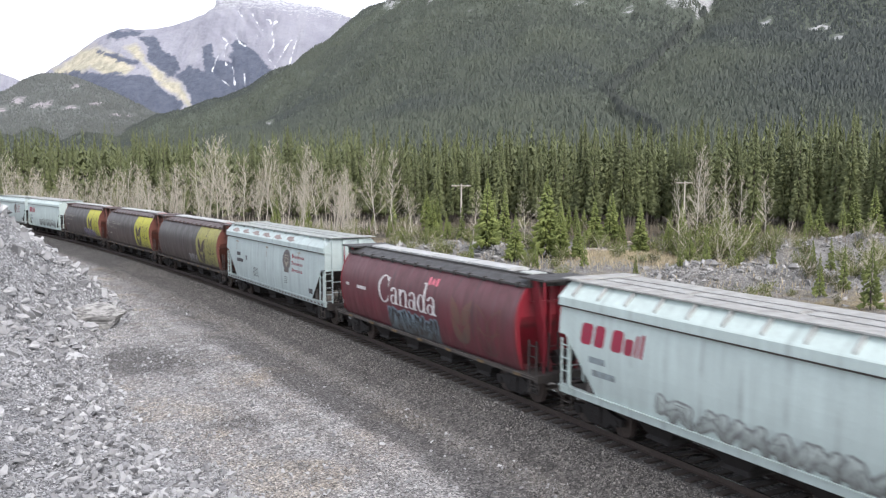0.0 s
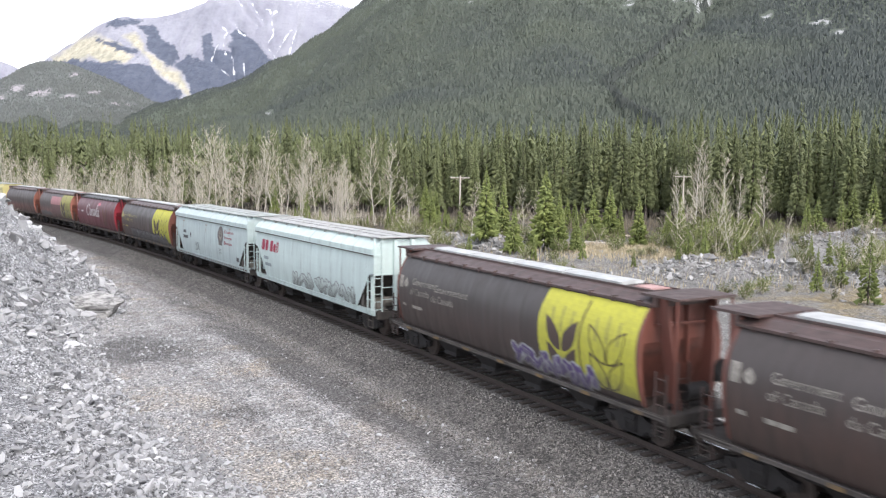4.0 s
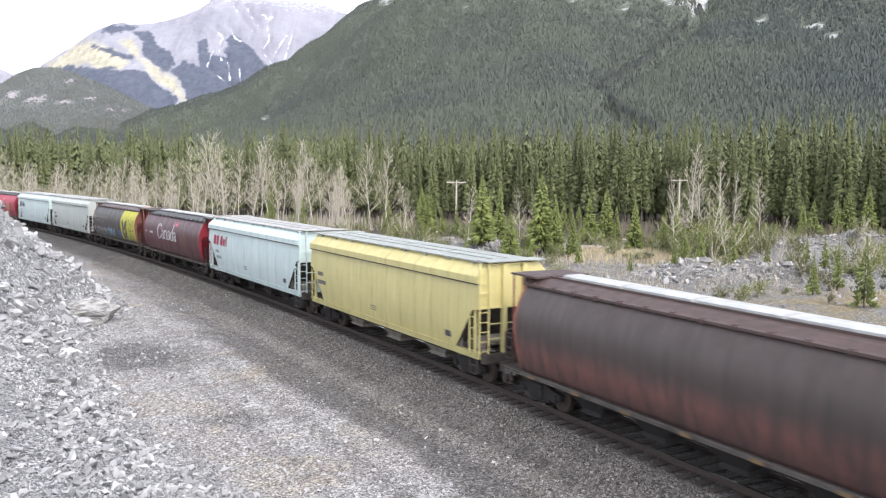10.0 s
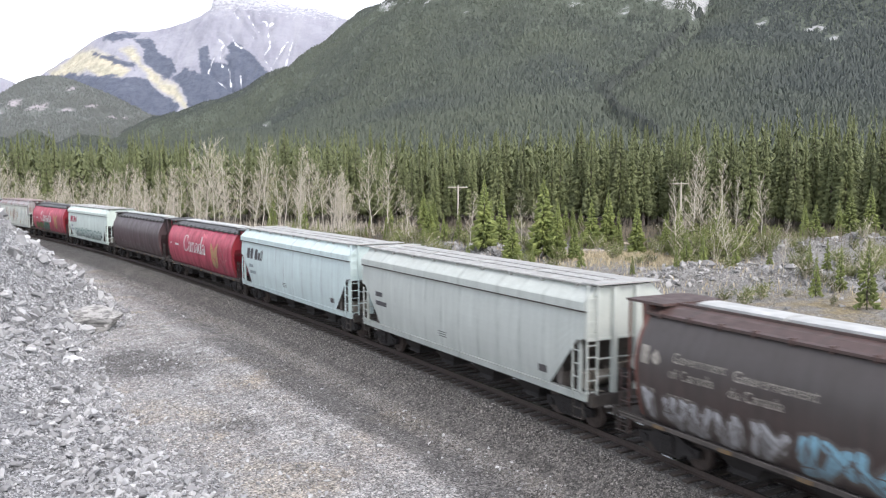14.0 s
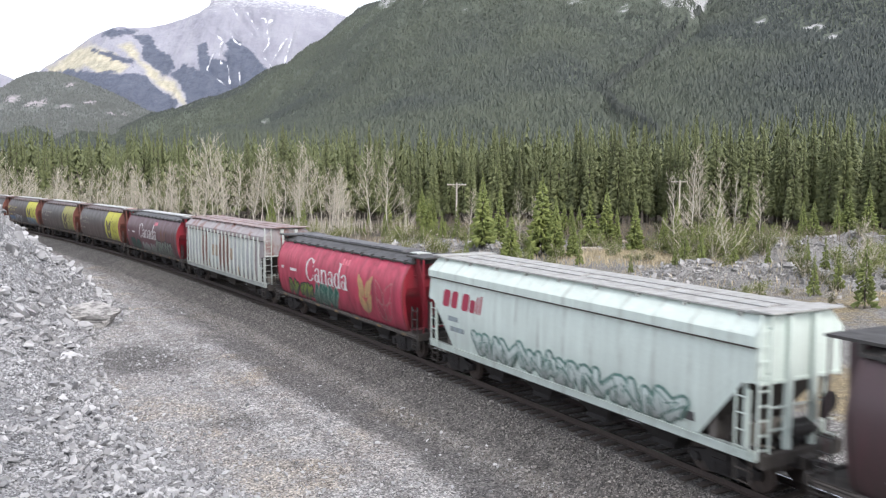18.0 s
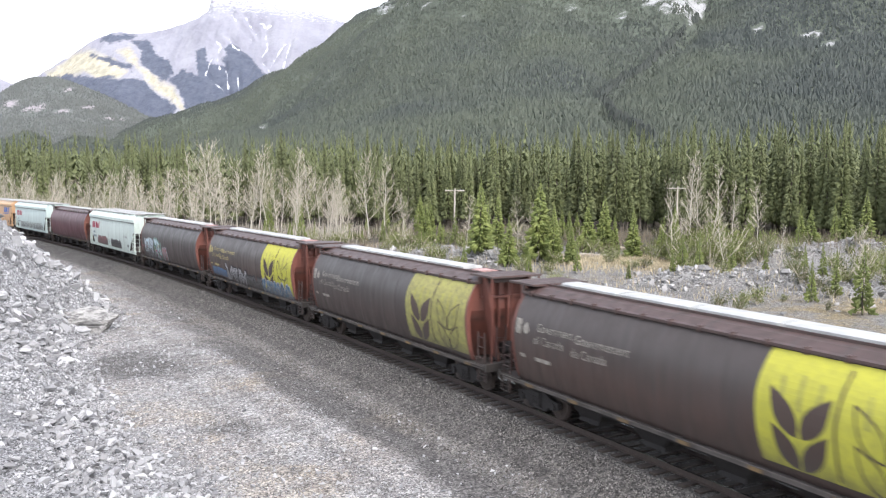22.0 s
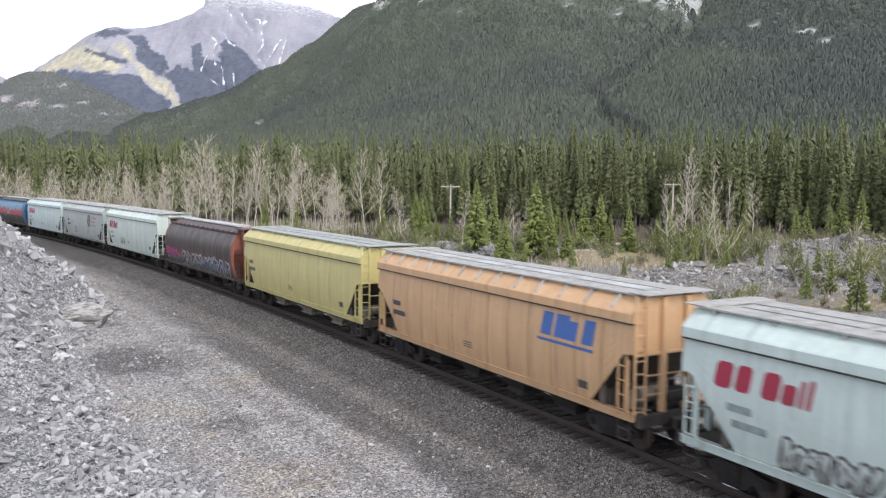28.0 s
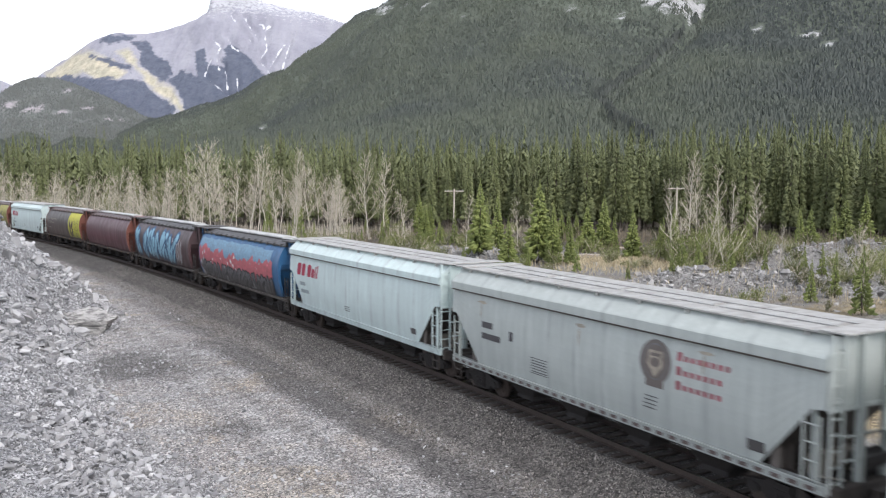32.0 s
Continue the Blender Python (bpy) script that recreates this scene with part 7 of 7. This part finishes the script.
def strew(name, label, pts, sizes, mat, seed, sink=0.25):
    """Stones of a few shapes at points, each turned and tipped its own way, joined."""
    rng = np.random.RandomState(seed)
    vs, fs, base = [], [], 0
    for k, (sv, sf) in enumerate(STONES):
        p, sz = pts[k::len(STONES)], sizes[k::len(STONES)]
        n = len(p)
        a, b = rng.rand(n) * math.tau, rng.normal(0, 0.75, n)
        c, s, cb, sb = np.cos(a), np.sin(a), np.cos(b), np.sin(b)
        x = sv[None, :, 0] * cb[:, None] + sv[None, :, 2] * sb[:, None]
        z = sv[None, :, 2] * cb[:, None] - sv[None, :, 0] * sb[:, None]
        y = np.repeat(sv[None, :, 1], n, 0)
        v = np.stack([x * c[:, None] - y * s[:, None], x * s[:, None] + y * c[:, None], z], -1) * sz[:, None, None]
        v += (p + np.stack([0 * sz, 0 * sz, sz * (0.5 - sink)], 1))[:, None, :]
        vs.append(v.reshape(-1, 3))
        fs.append((sf[None] + (base + np.arange(n) * len(sv))[:, None, None]).reshape(-1, 3))
        base += n * len(sv)
    me = raw_mesh(name, np.concatenate(vs).tolist(), np.concatenate(fs).tolist(), mat)
    return tagged(new(name, me), label, "stones", kind="stuff")


def bank_stones():
    rng = np.random.RandomState(33)
    n = 60000
    s = 19 + rng.rand(n) ** 1.6 * 90
    toe = np.interp(s, TOE_S, TOE_O)
    o = toe - 1.2 + np.where(rng.rand(n) < 0.55, rng.gamma(1.6, 1.4, n), rng.rand(n) * 9)
    xy = np.array([beside(a, b) for a, b in zip(s, o)])
    z = ground_z(xy[:, 0], xy[:, 1])
    size = 0.035 + 0.05 * rng.pareto(2.3, n)
    size = np.clip(size, 0.035, 0.42) * np.interp(s, [20, 45, 60], [0.8, 0.95, 1.5]) * np.where(o < toe, 0.6, 1.0)
    size = np.minimum(size, np.interp(s, [20, 40, 50], [0.22, 0.34, 0.62]))
    strew("bank_rubble", "angular grey rubble lying on the bank", np.column_stack([xy, z]), size, M_ROCK, 34)
    n = 46000
    s = 15 + rng.rand(n) ** 1.4 * 62
    o = 3.2 + rng.rand(n) ** 0.8 * 10.6
    bare = (o > 4.5) & (o < 6.1) & (rng.rand(n) < 0.75)
    s, o = s[~bare], o[~bare]
    n = len(s)
    xy = np.array([beside(a, b) for a, b in zip(s, o)])
    size = np.clip(0.018 + 0.014 * rng.pareto(2.0, n), 0.018, 0.13) * np.where(o < 6.2, 0.8, 1.0)
    strew("loose_gravel", "scattered pale gravel on the roadway", np.column_stack([xy, ground_z(xy[:, 0], xy[:, 1])]), size, M_ROCK, 35)
    n = 42000
    s = 13 + rng.rand(n) ** 1.35 * 72
    o = 1.45 + rng.rand(n) ** 0.9 * 3.1
    xy = np.array([beside(a, b) for a, b in zip(s, o)])
    size = np.clip(0.028 + 0.014 * rng.pareto(3.0, n), 0.028, 0.09)
    strew("ballast_stones", "brown-grey crushed ballast on the track's shoulder", np.column_stack([xy, ground_z(xy[:, 0], xy[:, 1])]), size, M_BALLAST, 37)
    n = 15000
    k = rng.randint(0, len(HEAPS), n)
    h = np.array(HEAPS)[k]
    x, y = h[:, 0] + rng.normal(0, 0.8, n) * h[:, 2], h[:, 1] + rng.normal(0, 0.75, n) * h[:, 3]
    x[:2500], y[:2500] = rng.uniform(-6, 72, 2500), rng.uniform(58, 112, 2500)
    ok = track_coords(x, y)[1] < -7
    x, y = x[ok], y[ok]
    n = len(x)
    strew("heap_rubble", "broken grey rock on the heaps beyond the track", np.column_stack([x, y, ground_z(x, y)]), np.clip(0.08 + 0.08 * rng.pareto(2.2, n), 0.08, 0.6), M_HEAP, 36)


bank_stones()


def boulder(x, y, size, flat, mat, label, seed, sink=0.3):
    """One large broken block with facets, chips and bedding cracks."""
    rng = random.Random(seed)
    bm = bmesh.new()
    for _ in range(26):
        v = Vector((rng.gauss(0, 1), rng.gauss(0, 1), rng.gauss(0, 1))).normalized()
        bm.verts.new((v.x * size * rng.uniform(0.8, 1.05), v.y * size * 0.62 * rng.uniform(0.8, 1.05), v.z * size * flat * rng.uniform(0.8, 1.0)))
    res = bmesh.ops.convex_hull(bm, input=bm.verts[:])
    bmesh.ops.delete(bm, geom=[g for g in res["geom_interior"] if isinstance(g, bmesh.types.BMVert)], context="VERTS")
    bmesh.ops.bevel(bm, geom=bm.edges[:], offset=0.05 * size, segments=1, affect="EDGES")
    bmesh.ops.triangulate(bm, faces=bm.faces[:])
    bmesh.ops.subdivide_edges(bm, edges=bm.edges[:], cuts=1, use_grid_fill=True)
    for v in bm.verts:
        v.co += Vector((noise.noise(v.co * 3 / size), noise.noise(v.co * 3 / size + Vector((9, 0, 0))), noise.noise(v.co * 4 / size + Vector((0, 9, 0))))) * size * 0.07
        v.co.xy *= 1 + 0.09 * math.sin(v.co.z / size * 17 + 2 * noise.noise(v.co * 2 / size))
    ob = new("boulder", mesh_of(bm, "boulder", mat))
    ob.matrix_basis = Matrix.Translation((x, y, gz(x, y) + size * flat * (1 - 2 * sink) * 0.6)) @ Matrix.Rotation(rng.uniform(0, 6) if seed else 0.25, 4, "Z")
    return tagged(ob, label, "boulder", "boulders of the rock bank")


def boulders():
    boulder(-19.7, 48.2, 2.0, 0.5, M_PALE, "large pale flat-topped boulder on the rubble bank", 0, 0.3)
    rng = random.Random(77)
    for k in range(34):
        s = rng.uniform(44, 95)
        o = float(np.interp(s, TOE_S, TOE_O)) + rng.uniform(-0.2, 3.5)
        x, y = beside(s, o)
        boulder(x, y, rng.uniform(0.28, 0.62), rng.uniform(0.45, 0.7), M_ROCK, "angular grey boulder on the rubble bank", 500 + k)
    for k in range(14):
        hx, hy, rx, ry, h = HEAPS[k % len(HEAPS)]
        boulder(hx + rng.gauss(0, 0.6) * rx, hy + rng.gauss(0, 0.6) * ry, rng.uniform(0.4, 0.9), 0.55, M_HEAP, "grey boulder on a heap beyond the track", 600 + k)


boulders()


# ---- undergrowth ----
def thicket(name, label, spots, mat, seed, h0, h1, lean, width):
    """Thin upright blades or twigs, joined."""
    rng = np.random.RandomState(seed)
    n = len(spots)
    h, a = rng.uniform(h0, h1, n), rng.rand(n) * math.tau
    dx, dy = np.cos(a) * lean * h, np.sin(a) * lean * h
    z = ground_z(spots[:, 0], spots[:, 1]) - 0.05
    c, s = np.cos(a + 1.6) * width, np.sin(a + 1.6) * width
    x, y = spots[:, 0], spots[:, 1]
    p = [np.stack(q, 1) for q in ((x - c, y - s, z), (x + c, y + s, z), (x + dx * 0.4 + c * 0.7, y + dy * 0.4 + s * 0.7, z + h * 0.6), (x + dx * 0.4 - c * 0.7, y + dy * 0.4 - s * 0.7, z + h * 0.6), (x + dx, y + dy, z + h))]
    v = np.stack(p, 1).reshape(-1, 3)
    b = np.arange(n)[:, None] * 5
    f = [tuple(q) for q in np.concatenate([b, b + 1, b + 2, b + 3], 1).tolist()] + [tuple(q) for q in np.concatenate([b + 3, b + 2, b + 4], 1).tolist()]
    return tagged(new(name, raw_mesh(name, v.tolist(), f, mat)), label, "undergrowth", kind="stuff")


def undergrowth():
    rng = np.random.RandomState(91)
    n = 5200
    s = np.stack([rng.uniform(-80, -4, n), rng.uniform(118, 152, n)], 1)
    s = s[wave_noise(s[:, 0], s[:, 1], 9, 92) > -0.25]
    thicket("bare_brush", "grey-brown leafless brush under the aspens", s, M_TWIG, 93, 0.8, 3.2, 0.22, 0.022)
    n = 9000
    s = np.stack([rng.uniform(-12, 80, n), 152 - 42 * rng.rand(n)], 1)
    s[:, 1] -= 0.55 * np.clip(s[:, 0] - 15, 0, None)
    s = s[wave_noise(s[:, 0], s[:, 1], 7, 97) > -0.1]
    thicket("forest_brush", "brown leafless brush along the foot of the forest", s, M_BRUSH, 98, 0.5, 2.4, 0.3, 0.03)
    n = 5000
    s = np.stack([rng.normal(20.5, 4.2, n), rng.normal(95, 5, n)], 1)
    t = np.stack([rng.uniform(-10, 75, 9000), rng.uniform(62, 118, 9000)], 1)
    t = t[wave_noise(t[:, 0], t[:, 1], 10, 94) > 0.12]
    s = np.concatenate([s, t])
    s = s[track_coords(s[:, 0], s[:, 1])[1] < -8]
    thicket("dry_grass", "tufts of dry straw-coloured grass", s, M_DRYGRASS, 95, 0.25, 0.75, 0.35, 0.03)


def shrub_mesh(seed, stems=11, leaves=26, fine=1.0):
    """A low bush: crooked stems and a loose cloud of small leaves."""
    rng = random.Random(seed)
    bm, verts, faces = bmesh.new(), [], []
    for k in range(stems):
        a, l = rng.uniform(0, math.tau), rng.uniform(0.5, 1.0)
        tip = Vector((math.cos(a) * l * 0.55, math.sin(a) * l * 0.55, l))
        limb(bm, [Vector((0, 0, -0.1)), tip * 0.5 + Vector((0, 0, 0.1)), tip], [0.025, 0.018, 0.008], 3)
        for _ in range(leaves):
            c = tip * rng.uniform(0.35, 1.1) + Vector((rng.gauss(0, 0.13), rng.gauss(0, 0.13), rng.gauss(0, 0.12)))
            d = Vector((rng.gauss(0, 1), rng.gauss(0, 1), rng.gauss(0, 1))).normalized() * rng.uniform(0.05, 0.1) * fine
            e = d.orthogonal().normalized() * 0.035 * fine
            b = len(verts)
            verts += [tuple(c - d), tuple(c + e), tuple(c + d), tuple(c - e)]
            faces.append((b, b + 1, b + 2, b + 3))
    return mesh_of(bm, "stems", M_TWIG), raw_mesh("leaves", verts, faces, M_SHRUB)


# tall bushes round the aspens and along the heaps: place, size
THICKETS = [(27.0, 92.5, 3.0), (28.5, 93.5, 3.6), (29.6, 92.0, 3.1), (30.8, 94.0, 3.8), (31.8, 92.6, 2.9), (32.8, 95.0, 3.3), (26.2, 94.4, 2.6), (34.2, 96.0, 2.7), (30.2, 96.5, 4.0), (28.0, 97.0, 3.5), (33.0, 92.0, 2.2), (35.5, 93.5, 2.3), (37.0, 96.0, 2.4), (25.6, 85.5, 2.0), (24.4, 86.5, 1.7), (31.2, 69.5, 1.9), (30.4, 71.0, 1.6), (34.8, 73.0, 1.8), (36.0, 75.0, 2.2), (38.4, 76.5, 2.4), (40.5, 80.0, 2.2), (42.5, 82.0, 2.0), (21.8, 88.5, 1.5), (20.2, 87.0, 1.3), (44.0, 86.0, 2.1), (47.5, 88.0, 2.2), (33.5, 80.0, 1.7), (37.5, 70.0, 1.8)]


def shrubs():
    rng = random.Random(44)
    kinds = [shrub_mesh(700 + k, 13, 40, 0.7) for k in range(4)]
    tall = [shrub_mesh(720 + k, 20, 60, 0.5) for k in range(3)]
    n = 0
    while n < 290:
        x, y = rng.uniform(-14, 70), rng.uniform(60, 116)
        if n < len(THICKETS):
            x, y = THICKETS[n][:2]
        if n > 190:
            x = rng.uniform(-30, 75)
            y = 152 - 0.55 * max(x - 15, 0) - 42 * rng.random()
        if float(track_coords(np.array([x]), np.array([y]))[1][0]) > -9:
            continue
        t = tagged(new("shrub"), "low olive-green shrub on stony ground", "shrub", "shrubs beyond the track")
        a, b = tall[n % 3] if n < len(THICKETS) else kinds[n % 4]
        tagged(part("stem", a, None, t), kind="stuff")
        tagged(part("leaves", b, None, t), kind="stuff")
        t.matrix_basis = Matrix.Translation((x, y, gz(x, y))) @ Matrix.Rotation(rng.uniform(0, 6), 4, "Z")
        k = rng.uniform(0.5, 1.5) if y < 85 else rng.uniform(0.8, 2.2)
        if n < len(THICKETS):
            k = THICKETS[n][2]
        t.scale = (k, k, k * rng.uniform(0.7, 1.2))
        n += 1


shrubs()
undergrowth()


def fallen_log(x, y, length, turn):
    bm = bmesh.new()
    limb(bm, [Vector((-length / 2, 0, 0)), Vector((0, 0.1, 0.05)), Vector((length / 2, 0, 0.02))], [0.16, 0.14, 0.1], 7)
    ob = new("fallen_log", mesh_of(bm, "fallen_log", M_POLE))
    ob.matrix_basis = Matrix.Translation((x, y, gz(x, y) + 0.12)) @ Matrix.Rotation(turn, 4, "Z")
    return tagged(ob, "bleached fallen log among the young firs", "log", "fallen logs")


for x, y, l, a in ((10, 122, 6, 0.2), (7, 118, 4, -0.3), (25, 118, 5, 0.1), (-1, 128, 5, 0.4), (19, 106, 4, -0.2)):
    fallen_log(x, y, l, a)


# ---- utility poles ----
def utility_pole(x, y, h, turn):
    p = tagged(new("utility_pole"), "weathered wooden utility pole with one crossarm", "utility pole", "poles along the valley road")
    bm = bmesh.new()
    tube(bm, (0, 0, -1), (0, 0, h), 0.17, 0.12, 10)
    part("pole", bm, M_POLE, p)
    bm = bmesh.new()
    box(bm, -1.5, 1.5, 0.12, 0.24, h - 0.42, h - 0.27)
    for sx in (-1, 1):
        tube(bm, (sx * 0.75, 0.18, h - 0.4), (0, 0.14, h - 1.0), 0.025, 0.025, 5)
    part("crossarm", bm, M_POLE, p)
    for k in (-1.35, -0.9, -0.45, 0.45, 0.9, 1.35):
        bm = bmesh.new()
        tube(bm, (k, 0.18, h - 0.27), (k, 0.18, h - 0.12), 0.05, 0.035, 6)
        part("insulator", bm, M_GLASS_INS, p)
    p.matrix_basis = Matrix.Translation((x, y, gz(x, y))) @ Matrix.Rotation(turn, 4, "Z")
    return p


utility_pole(2.8, 132.8, 7.9, 0.1)
utility_pole(40.3, 143.9, 7.9, 0.15)
utility_pole(-149.1, 305.8, 7.9, 0.1)

build_ties()


# ---- what moves ----
def car_pose(s):
    x, y, h = track(s)
    return Matrix.Translation((x, y, 0)) @ Matrix.Rotation(h + math.pi, 4, "Z")


def motions():
    front = NOSE - LENGTHS[0]
    for car, length in zip(TRAIN, LENGTHS):
        mid = front + length / 2
        walk(car, [(t * 0.5, car_pose(mid - gone(t * 0.5))) for t in range(65)])
        front += length
    # wheels roll on the rails; alike wheelsets share one set of turns
    first = {}
    for w, dx in WHEELS:
        if dx not in first:
            walk(w, [(k / 30, pose(dx, 0, 0.457, 0, math.degrees(gone(k / 30) / 0.457), 0)) for k in range(961)])
            first[dx] = w
        else:
            w.rotation_mode = "QUATERNION"
            w.animation_data_create()
            w.animation_data.action = first[dx].animation_data.action
            w.animation_data.action_slot = first[dx].animation_data.action_slot


motions()
